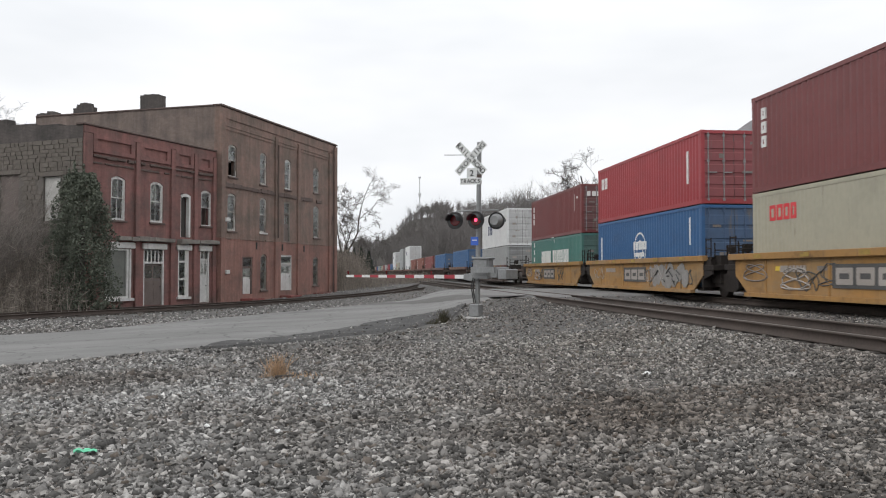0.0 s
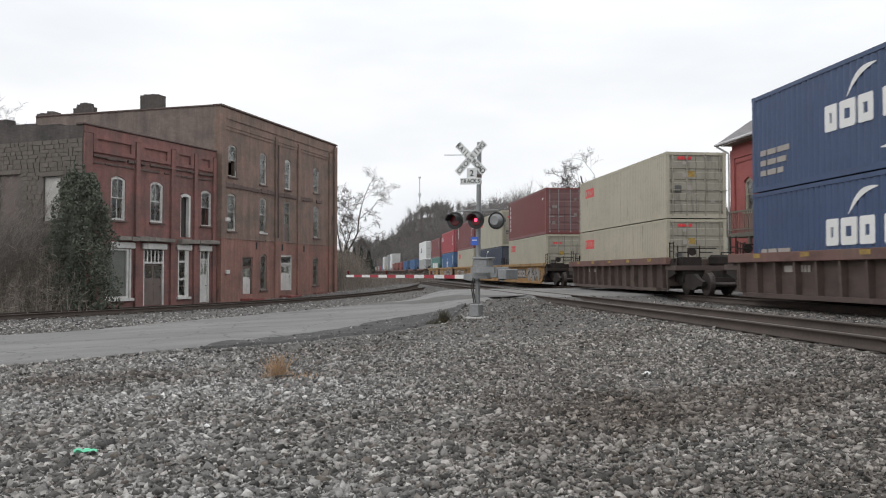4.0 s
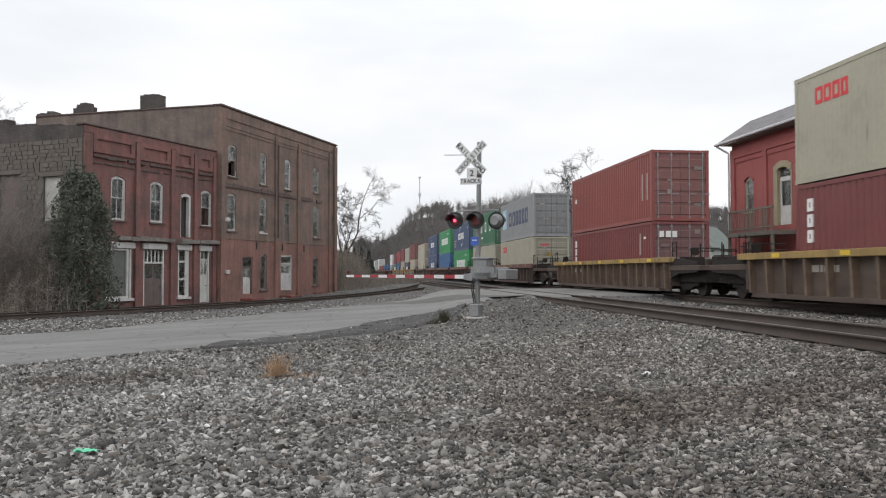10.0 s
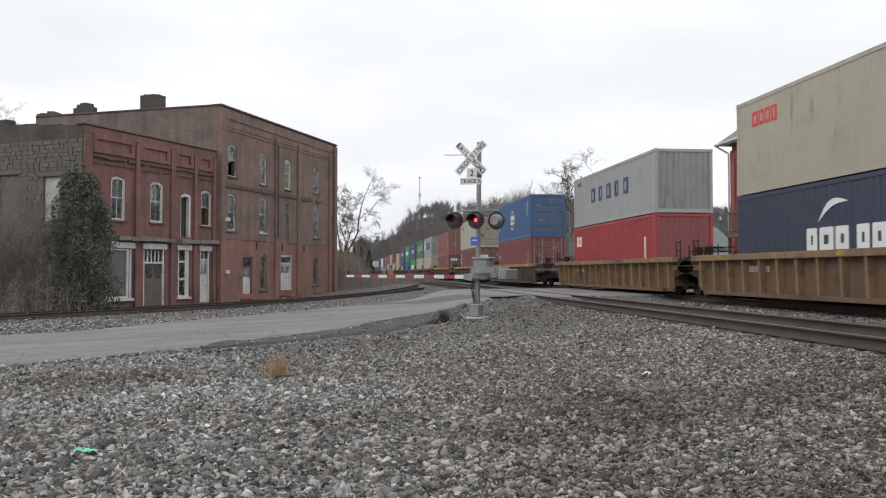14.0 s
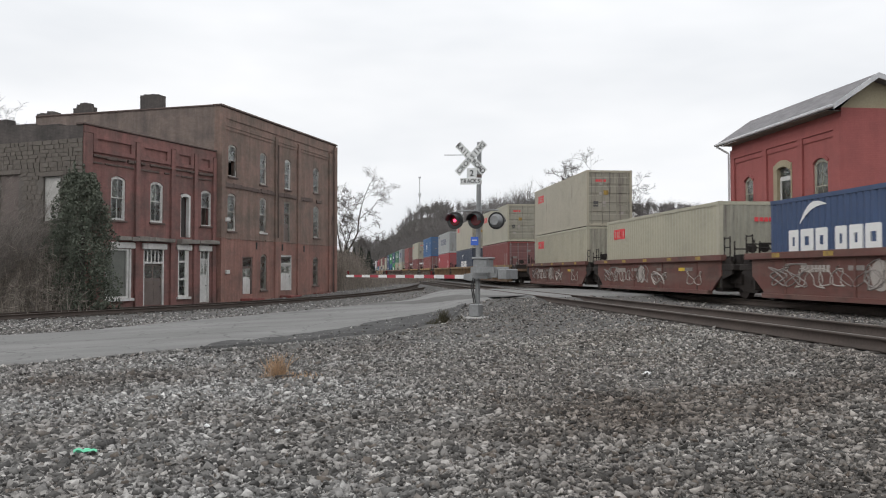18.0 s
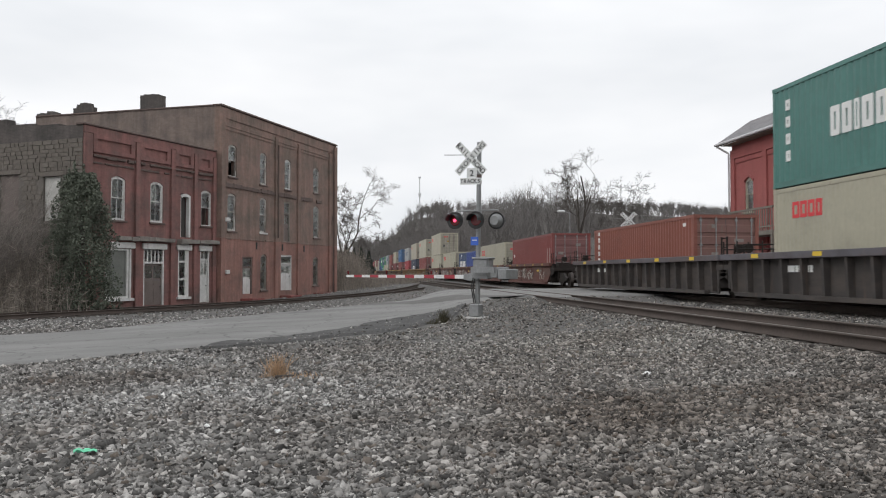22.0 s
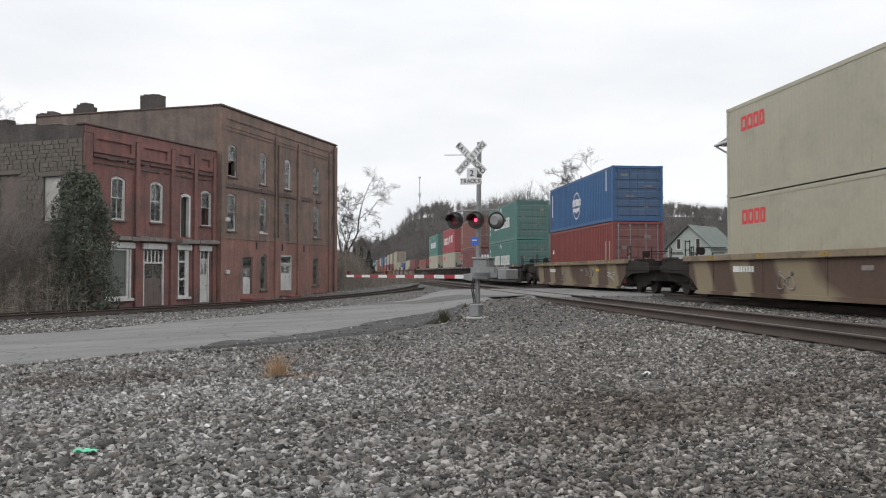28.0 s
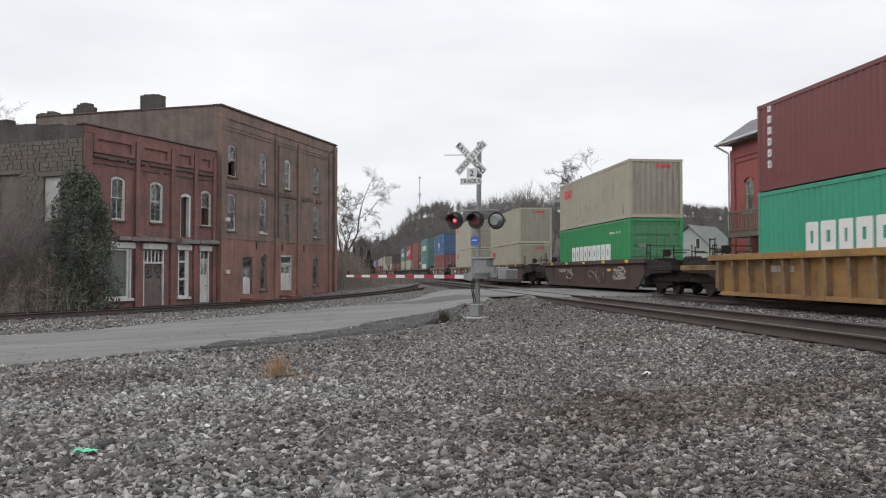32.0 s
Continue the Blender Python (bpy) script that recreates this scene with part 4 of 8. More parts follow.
def arch_band(bm, u0, u1, z1, rise, y0, y1, width, n=10):
    """A curved head: one continuous band that follows a segmental arch."""
    w = u1 - u0
    r = (w * w / 4 + rise * rise) / (2 * rise)
    zc, um = z1 - r, (u0 + u1) / 2
    half = math.asin(min(1, w / 2 / r))
    rings = []
    for k in range(n + 1):
        t = -half + 2 * half * k / n
        s, c = math.sin(t), math.cos(t)
        rings.append([bm.verts.new((um + q * s, y, zc + q * c)) for q, y in ((r - width, y0), (r, y0), (r, y1), (r - width, y1))])
    for p, q in zip(rings, rings[1:]):
        for k in range(4):
            bm.faces.new((p[k], p[(k + 1) % 4], q[(k + 1) % 4], q[k]))
    bm.faces.new(rings[0])
    bm.faces.new(rings[-1][::-1])
    bmesh.ops.recalc_face_normals(bm, faces=bm.faces)


def sash_window(parent, u0, u1, z0, z1, frame_mat, sill_mat, rise=0.16, bars=1, open_low=False, missing=False, label="", wall_mat=None, blind=None, cap=True):
    """Frame, two sashes with glazing bars and panes, sill and curved head in an opening of a wall along x."""
    bm = bmesh.new()
    fw = 0.085
    box(bm, u0, u0 + fw, 0.05, 0.17, z0, z1 - rise * 0.6)
    box(bm, u1 - fw, u1, 0.05, 0.17, z0, z1 - rise * 0.6)
    box(bm, u0 + fw, u1 - fw, 0.05, 0.17, z0, z0 + 0.07)
    if rise:
        arch_band(bm, u0 + 0.005, u1 - 0.005, z1 - 0.005, rise, 0.05, 0.17, 0.13)
    else:
        box(bm, u0 + fw, u1 - fw, 0.05, 0.17, z1 - fw, z1)
    win = part("window", bm, frame_mat, parent, label)
    if rise and wall_mat:
        bm = bmesh.new()
        spandrel(bm, u0, u1, z1, rise, 0.0, 0.17)
        part("arch_fill", bm, wall_mat, parent)
    if cap and rise:
        bm = bmesh.new()
        arch_band(bm, u0 - 0.09, u1 + 0.09, z1 + 0.13, rise + 0.04, -0.05, 0.02, 0.12)
        part("hood", bm, wall_mat if cap == "brick" else frame_mat, win)
    zm = (z0 + z1) / 2
    a, b = u0 + fw, u1 - fw
    for lo, hi, y in ((zm, z1 - 0.06 - rise * 0.3, 0.07), (z0 + 0.07, zm + 0.04, 0.11)):
        if missing and lo < zm - 0.01:
            continue
        bm = bmesh.new()
        t = 0.05
        for d in ((a, a + t, lo, hi), (b - t, b, lo, hi), (a + t, b - t, lo, lo + t), (a + t, b - t, hi - t, hi)):
            box(bm, d[0], d[1], y, y + 0.035, d[2], d[3])
        for k in range(bars):
            m = a + t + (b - a - 2 * t) * (k + 1) / (bars + 1)
            box(bm, m - 0.015, m + 0.015, y + 0.004, y + 0.03, lo + t, hi - t)
        part("sash", bm, frame_mat, win)
        step = (b - a - 2 * t) / (bars + 1)
        for k in range(bars + 1):
            box_part("pane", (a + t + k * step + 0.016, a + t + (k + 1) * step - 0.016, y + 0.014, y + 0.02, lo + t, hi - t), M_GLASS, win)
    if blind:
        box_part("blind", (a + 0.02, a + (b - a) * 0.62, 0.19, 0.20, zm - 0.1, z1 - rise * 0.6), blind, win, "pale torn blind behind the glass")
    box_part("sill", (u0 - 0.08, u1 + 0.08, -0.09, 0.06, z0 - 0.10, z0), sill_mat, win, edge=0.012)
    return win


def panel_door(parent, u0, u1, z0, z1, door_mat, frame_mat, transom=0.45, label="", panes=0):
    """A door with frame, panels, handle and a light above it."""
    bm = bmesh.new()
    f = 0.11
    for d in ((u0, u0 + f, z0, z1), (u1 - f, u1, z0, z1), (u0 + f, u1 - f, z1 - f, z1), (u0 + f, u1 - f, z1 - transom - f, z1 - transom)):
        box(bm, d[0], d[1], 0.03, 0.18, d[2], d[3])
    fr = part("doorway", bm, frame_mat, parent, label)
    box_part("pane", (u0 + f, u1 - f, 0.10, 0.108, z1 - transom, z1 - f), M_GLASS, fr)
    if panes:
        bm = bmesh.new()
        for k in range(panes):
            m = u0 + f + (u1 - u0 - 2 * f) * (k + 1) / (panes + 1)
            box(bm, m - 0.045, m + 0.045, 0.07, 0.12, z1 - transom, z1 - f)
        part("glazing_bars", bm, frame_mat, fr)
    bm = bmesh.new()
    a, b, top = u0 + f, u1 - f, z1 - transom - f
    box(bm, a, b, 0.115, 0.15, z0 + 0.02, top)
    for w in ((0, 0.5), (0.5, 1)):
        la, lb = a + (b - a) * w[0] + 0.07, a + (b - a) * w[1] - 0.05
        for h in ((0.08, 0.40), (0.47, 0.60)):
            box(bm, la, lb, 0.10, 0.116, z0 + (top - z0) * h[0], z0 + (top - z0) * h[1])
    dr = part("door", bm, door_mat, fr)
    for w in ((0, 0.5), (0.5, 1)):
        box_part("pane", (a + (b - a) * w[0] + 0.07, a + (b - a) * w[1] - 0.05, 0.106, 0.113, z0 + (top - z0) * 0.66, z0 + (top - z0) * 0.94), M_GLASS, fr)
    bm = bmesh.new()
    rod(bm, (b - 0.12, 0.05, z0 + 1.0), (b - 0.12, 0.115, z0 + 1.0), 0.03)
    part("handle", bm, M_BLACK, dr)
    return fr


def rough_ledge(parent, name, u0, u1, z, h, proud, material, seed, label=""):
    """A worn, uneven masonry ledge made of many short stones."""
    rnd = random.Random(seed)
    u = u0
    while u < u1 - 0.02:
        w = min(rnd.uniform(0.25, 0.95), u1 - u)
        if w < u1 - u and rnd.random() < 0.10:
            u += w * 0.6
            continue
        bm = bmesh.new()
        vs = box(bm, u + 0.002, u + w, -proud * rnd.uniform(0.7, 1.0), 0.03, z + rnd.uniform(-0.02, 0.02), z + h * rnd.uniform(0.8, 1.05))
        for v in vs:
            v.co.z += rnd.uniform(-0.12, 0.12) * h
            v.co.y += rnd.uniform(-0.1, 0.1) * proud
        bevel(bm, 0.012)
        part(name, bm, material, parent, label)
        u += w


def frame_pose(across, away, angle, z=0.0):
    x, y = ahead(across, away)
    return pose(x, y, z, 0, 0, 90 - angle - math.degrees(YAW))


def three_storey():
    W, H, D, B = 17.19, 10.96, 13.65, -1.15
    b = thing("brick_building", frame_pose(-13.5, 50.6, 16.6), "three storey derelict brown brick commercial building with boarded doors", "building")
    wins3 = [(0.95, 1.95, 6.78, 8.78), (4.88, 5.79, 6.66, 8.80), (8.39, 9.33, 6.68, 8.80), (13.03, 14.02, 6.86, 8.76)]
    wins2 = [(0.89, 1.88, 3.40, 5.74), (4.88, 5.79, 3.47, 5.80), (13.03, 14.06, 3.45, 5.85)]
    mid_door = (8.3, 9.24, 2.92, 5.80)
    low = [(2.71, 3.99, -0.55, 1.85), (5.03, 5.87, -0.33, 2.05), (7.88, 9.55, -0.42, 2.05), (13.03, 13.92, -0.15, 2.0)]
    bm = bmesh.new()
    wall_mesh(bm, W, 2.95, H, wins3 + wins2 + [(mid_door[0], mid_door[1], 2.95, mid_door[3])], 0.4)
    part("upper_wall", bm, M_BRICK_UP, b)
    bm = bmesh.new()
    wall_mesh(bm, W, B, 2.95, low, 0.4)
    part("lower_wall", bm, M_BRICK_LOW, b, "redder brick of the ground floor")
    for name, d, mt in (("side_wall", (0.0, 0.4, 0.4, D, B, H), M_BRICK_DARK), ("side_wall", (W - 0.4, W, 0.4, D, B, H), M_BRICK_UP), ("back_wall", (0.4, W - 0.4, D - 0.4, D, B, H), M_BRICK_DARK)):
        box_part(name, d, mt, b)
    box_part("roof", (0.4, W - 0.4, 0.4, D - 0.4, H - 0.55, H - 0.4), M_ROOF, b)
    box_part("coping", (-0.06, W + 0.06, -0.12, 0.45, H, H + 0.12), M_LEDGE, b, "dark metal coping along the parapet", edge=0.02)
    box_part("coping", (-0.06, 0.45, 0.452, D, H, H + 0.10), M_LEDGE, b, edge=0.02)
    # added floors and partition, coloured near black as the shade of the rooms
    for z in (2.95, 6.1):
        box_part("floor", (0.4, W - 0.4, 0.4, D - 0.4, z - 0.25, z - 0.05), M_ROOMSHADE, b)
    box_part("partition", (0.4, W - 0.4, 4.0, 4.15, B, H - 0.6), M_ROOMSHADE, b)
    # pilasters and panels
    for u, w, z0, z1 in ((0.0, 0.45, B, H - 0.1), (6.88, 0.42, B, 10.1), (10.28, 0.38, B, 10.1), (15.7, 0.4, B, 10.2), (16.72, 0.47, B, H - 0.1)):
        box_part("pilaster", (u, u + w, -0.13, 0.002, z0, 2.93), M_BRICK_LOW, b)
        box_part("pilaster", (u, u + w, -0.13, 0.002, 2.97, z1), M_BRICK_UP, b)
    for u0, u1 in ((0.5, 6.85), (7.33, 10.25), (10.7, 15.67)):
        bm = bmesh.new()
        box(bm, u0, u1, -0.07, 0.0, 9.82, 10.05)
        box(bm, u0, u1, -0.04, 0.0, 9.62, 9.81)
        part("corbel", bm, M_BRICK_UP, b)
    box_part("frieze", (0.46, 16.7, -0.05, 0.001, 10.3, 10.9), M_BRICK_UP, b)
    for u0, u1, s in ((0.5, 6.8, 1), (7.35, 10.2, 2), (10.75, 14.4, 3)):
        rough_ledge(b, "broken_ledge", u0, u1, 6.10, 0.26, 0.11, M_LEDGE, s, "crumbling dark sill course")
    rough_ledge(b, "belt_course", 0.5, 16.6, 2.90, 0.10, 0.04, M_BRICK_UP, 8, "stained belt course above the ground floor")
    for i, (u0, u1, z0, z1) in enumerate(wins3):
        sash_window(b, u0, u1, z0, z1, M_PEEL if i != 2 else M_WHITE, M_LEDGE, wall_mat=M_BRICK_UP, bars=0, missing=i in (0,), cap=None, blind=M_BOARD if i < 3 else None)
    for i, (u0, u1, z0, z1) in enumerate(wins2):
        sash_window(b, u0, u1, z0, z1, M_PEEL, M_LEDGE if i != 1 else M_WHITE, wall_mat=M_BRICK_UP, bars=0, cap=None, blind=M_BOARD if i != 2 else M_GREYWOOD)
    panel_door(b, *mid_door, M_DOORGREY, M_GREYWOOD, 0.75, "narrow upper doorway with transom")
    panel_door(b, *low[0], M_WHITE, M_LEDGE, 0.62, "peeling white door under a dark transom")
    sash_window(b, *low[1], M_GREYWOOD, M_LEDGE, wall_mat=M_BRICK_LOW, bars=0, cap=None, blind=M_GREENBOARD)
    panel_door(b, *low[2], M_WHITE, M_WHITE, 0.55, "peeling white double door")
    sash_window(b, *low[3], M_GREYWOOD, M_LEDGE, wall_mat=M_BRICK_LOW, bars=0, cap=None)
    # downpipe, cable and small boxes
    bm = bmesh.new()
    rod(bm, (16.35, -0.18, B + 0.1), (16.35, -0.18, 10.6), 0.06)
    rod(bm, (16.35, -0.18, 5.8), (16.05, -0.16, 4.6), 0.03)
    part("downpipe", bm, M_LEDGE, b)
    bm = bmesh.new()
    rod(bm, (7.15, -0.19, 3.2), (7.15, -0.19, 9.6), 0.045)
    part("downpipe", bm, M_LEDGE, b)
    for u, z in ((0.45, 0.75), (0.40, 3.95)):
        bm = bmesh.new()
        box(bm, u, u + 0.42, -0.24, -0.002, z, z + 0.24)
        bevel(bm, 0.03)
        part("wall_lamp", bm, M_WHITE, b, "small white box light on the brick")
    for u in (4.4, 8.0, 11.4):
        box_part("anchor_plate", (u, u + 0.13, -0.05, 0.0, 2.35, 2.8), M_BLACK, b)
    for u0, u1, z in ((2.45, 4.0, -0.8), (7.7, 9.4, -0.75), (13.0, 14.6, -0.7)):
        box_part("step", (u0, u1, -0.9, -0.002, B, z), M_STEP, b, "low reddish doorstep", edge=0.03)
    # chimneys rise out of the side wall, their crowns worn
    for w0, w1, crown, seed in ((4.06, 5.68, (11.84, 11.93, 11.96, 11.95, 11.97, 11.92), 1), (9.15, 10.70, (11.42, 11.66, 11.72, 11.70, 11.62, 11.40), 2), (11.95, 13.55, (11.22, 11.30, 11.32, 11.20, 11.24, 11.18), 3)):
        bm = bmesh.new()
        n = len(crown)
        outline = [(w1, H + 0.102), (w0, H + 0.102), (w0, min(crown) - 0.12), (w0 - 0.02, min(crown) - 0.10)]
        for k, top in enumerate(crown):  # stepped, broken top courses
            outline += [(w0 - 0.02 + (w1 - w0 + 0.04) * (k + 0.08) / n, top - 0.02), (w0 - 0.02 + (w1 - w0 + 0.04) * (k + 0.92) / n, top)]
        outline += [(w1 + 0.02, min(crown) - 0.10), (w1, min(crown) - 0.12)]
        f0 = [bm.verts.new((-0.025, y, z)) for y, z in outline]
        f1 = [bm.verts.new((0.305, y, z)) for y, z in outline]
        bm.faces.new(f0)
        bm.faces.new(f1[::-1])
        for k in range(len(outline)):
            q = (k + 1) % len(outline)
            bm.faces.new((f0[k], f1[k], f1[q], f0[q]))
        bmesh.ops.recalc_face_normals(bm, faces=bm.faces)
        part("chimney", bm, M_BRICK_SOOT, b, "square sooty brick chimney with a worn crown")
    return b


def two_storey():
    W, H, D, B = 10.28, 8.12, 12.0, -1.2
    b = thing("shop_building", frame_pose(-17.7, 41.1, 22.3), "two storey derelict dark red brick shop with white window frames", "building")
    up = [(1.86, 2.88, 3.54, 5.82), (4.73, 5.75, 3.57, 5.82), (9.0, 9.95, 3.6, 5.72)]
    door_up = (7.2, 8.03, 2.86, 5.36)
    low = [(1.5, 3.33, -0.5, 2.08), (4.25, 5.89, -0.95, 2.38), (7.01, 7.93, -0.55, 2.46), (8.94, 9.83, -0.95, 2.5)]
    bm = bmesh.new()
    wall_mesh(bm, W, B, H, up + [door_up] + low, 0.4)
    part("front_wall", bm, M_BRICK_SHOP, b)
    for name, d, mt in (("side_wall", (W - 0.4, W, 0.4, D, B, H), M_BRICK_DARK), ("back_wall", (0.4, W - 0.4, D - 0.4, D, B, H), M_BRICK_DARK)):
        box_part(name, d, mt, b)
    bm = bmesh.new()
    holes = [(1.47, 2.61, 3.43, 5.65), (4.3, 5.7, 3.2, 5.85), (4.3, 5.7, -0.3, 1.78)]
    wall_mesh(bm, D, B, H, holes, 0.5, axis="y")
    side = part("stone_wall", bm, M_MORTAR, b, "side wall of rough coursed stone")
    rnd = random.Random(3)
    z = B
    stone_meshes = []
    for k in range(6):
        bm = bmesh.new()
        box(bm, -0.045, 0.01, 0.0, 1.0, 0.0, 1.0)
        for v in bm.verts:
            v.co.x += rnd.uniform(-0.012, 0.024)
        stone_meshes.append(mesh_of("stone", bm, M_STONEWALL))
    while z < H - 0.75:
        h = rnd.uniform(0.19, 0.29)
        y = 0.0
        while y < 5.7:
            w = rnd.uniform(0.26, 0.66)
            if not any(q[0] - 0.02 < y + w and y < q[1] + 0.02 and q[2] - 0.02 < z + h and z < q[3] + 0.02 for q in holes):
                ob = new("stone", stone_meshes[rnd.randrange(6)])
                ob.parent = side
                ob.matrix_basis = Matrix.Translation((-0.004, y + 0.015, z + 0.012)) @ Matrix.Diagonal((1, w - 0.03, h - 0.024, 1))
            y += w
        z += h
    # charred parapet, stepping up towards the back
    for y0, y1, up_ in ((0.0, 1.6, 0.02), (1.604, 3.4, 0.15), (3.404, 5.15, 0.28), (5.154, 6.4, 0.62), (6.404, D, 0.28)):
        box_part("parapet", (-0.03, 0.5, y0, y1, H - 0.72, H + up_), M_BRICK_SOOT, b, "charred brick parapet")
    for q in holes:
        near_one = q[0] < 2
        box_part("window_board", (0.12, 0.16, q[0], q[1], q[2], q[3]), M_BOARD if near_one else M_DOORGREY, b, "pale boarded window" if near_one else "dark boarded window")
        box_part("lintel", (-0.06, 0.3, q[0] - 0.2, q[1] + 0.2, q[3], q[3] + 0.22), M_STONEWALL, b, edge=0.015)
    box_part("roof", (0.5, W - 0.4, 0.4, D - 0.4, H - 0.7, H - 0.55), M_ROOF, b)
    box_part("coping", (-0.1, W + 0.02, -0.14, 0.42, H + 0.02, H + 0.12), M_LEDGE, b, "dark worn coping", edge=0.02)
    # unseen floor and partition, their dark colour gives the shop its inner shade
    box_part("floor", (0.5, W - 0.4, 0.4, D - 0.4, 2.55, 2.75), M_ROOMSHADE, b)
    box_part("partition", (0.5, W - 0.4, 3.6, 3.75, B, H - 0.75), M_ROOMSHADE, b)
    for u, w in ((0.0, 0.5), (3.52, 0.3), (6.28, 0.32), (8.26, 0.3), (9.98, 0.3)):
        box_part("pilaster", (u, u + w, -0.14, 0.002, B, 2.45), M_BRICK_SHOP, b)
        box_part("pilaster", (u, u + w, -0.14, 0.002, 2.78, 7.75), M_BRICK_SHOP, b)
    for i, (u0, u1) in enumerate(((0.55, 3.48), (3.86, 6.24), (6.64, 8.22), (8.6, 9.95))):
        rough_ledge(b, "cornice", u0, u1, 6.60, 0.15, 0.16, M_LEDGE, 20 + i, "broken dark cornice")
        rough_ledge(b, "corbel", u0 + 0.05, u1 - 0.05, 6.30, 0.10, 0.07, M_LEDGE, 30 + i)
        bm = bmesh.new()
        for d in ((u0 + 0.02, u1 - 0.02, 6.86, 7.06), (u0 + 0.02, u1 - 0.02, 7.55, 7.776), (u0 + 0.02, u0 + 0.3, 7.061, 7.549), (u1 - 0.3, u1 - 0.02, 7.061, 7.549)):
            box(bm, d[0], d[1], -0.10, 0.0, d[2], d[3])
        part("panel_surround", bm, M_BRICK_SHOP, b)
    box_part("frieze", (0.0, W, -0.08, 0.0, 7.78, H), M_BRICK_SHOP, b)
    rough_ledge(b, "shop_cornice", 1.2, W, 2.5, 0.24, 0.42, M_GREYWOOD, 41, "sagging grey shopfront cornice")
    for u0, u1 in ((1.75, 3.55), (4.1, 6.0), (6.85, 8.1), (8.8, 9.95)):
        box_part("signboard", (u0, u1, -0.12, 0.0, 2.1, 2.42), M_WHITE, b, "peeling white lintel board", edge=0.02)
    sash_window(b, *up[0], M_WHITE, M_LEDGE, wall_mat=M_BRICK_SHOP, bars=1, cap=None, blind=M_GREYWOOD)
    sash_window(b, *up[1], M_WHITE, M_LEDGE, wall_mat=M_BRICK_SHOP, bars=1, cap=None, blind=M_BOARD)
    sash_window(b, *up[2], M_WHITE, M_LEDGE, wall_mat=M_BRICK_SHOP, bars=0, missing=True, cap=None)
    # upper doorway without its door
    bm = bmesh.new()
    u0, u1, z0, z1 = door_up
    box(bm, u1 - 0.14, u1, -0.02, 0.2, z0, z1 - 0.1)
    box(bm, u0, u0 + 0.06, 0.02, 0.2, z0, z1 - 0.1)
    arch_band(bm, u0, u1, z1, 0.14, -0.03, 0.2, 0.16)
    fr = part("doorway", bm, M_WHITE, b, "open upper doorway with white frame")
    # no real door: a dark sheet painted as the shade in the opening
    box_part("door", (u0 + 0.07, u1 - 0.16, 0.24, 0.29, z0, z1 - 0.2), M_ROOMSHADE, fr)
    # shop window
    u0, u1, z0, z1 = low[0]
    bm = bmesh.new()
    for d in ((u0, u0 + 0.12, z0, z1), (u1 - 0.34, u1 - 0.2, z0, z1), (u1 - 0.13, u1, z0, z1), (u0 + 0.12, u1 - 0.34, z1 - 0.1, z1), (u0 + 0.12, u1 - 0.34, z0, z0 + 0.1)):
        box(bm, d[0], d[1], -0.02, 0.14, d[2], d[3])
    sw = part("shop_window", bm, M_WHITE, b, "boarded shop window in white frame")
    box_part("pane", (u0 + 0.13, u1 - 0.34, 0.06, 0.075, z0 + 0.1, z1 - 0.1), M_GREENBOARD, sw)
    box_part("sill", (u0 - 0.1, u1 + 0.1, -0.16, 0.02, z0 - 0.14, z0 - 0.002), M_WHITE, sw)
    panel_door(b, *low[1], M_DOORGREY, M_WHITE, 0.95, "closed brown double door under a barred light", panes=4)
    u0, u1, z0, z1 = low[2]
    bm = bmesh.new()
    for d in ((u0, u0 + 0.1, z0, z1), (u1 - 0.3, u1, z0, z1), (u0 + 0.1, u1 - 0.3, z1 - 0.12, z1), (u0 + 0.1, u1 - 0.3, z0, z0 + 0.1), (u0 + 0.1, u1 - 0.3, z0 + 0.95, z0 + 1.05), (u0 + 0.1, u1 - 0.3, z0 + 1.95, z0 + 2.05)):
        box(bm, d[0], d[1], 0.0, 0.14, d[2], d[3])
    tw = part("window", bm, M_WHITE, b, "tall narrow white shop window")
    for za in (0.1, 1.05, 2.05):
        box_part("pane", (u0 + 0.1, u1 - 0.3, 0.07, 0.08, z0 + za, min(z1 - 0.12, z0 + za + 0.85)), M_GLASS, tw)
    box_part("sill", (u0 - 0.1, u1 + 0.1, -0.14, 0.02, z0 - 0.13, z0 - 0.002), M_WHITE, tw)
    panel_door(b, *low[3], M_WHITE, M_WHITE, 0.85, "peeling white shop door", panes=1)
    return b


three_storey()
two_storey()


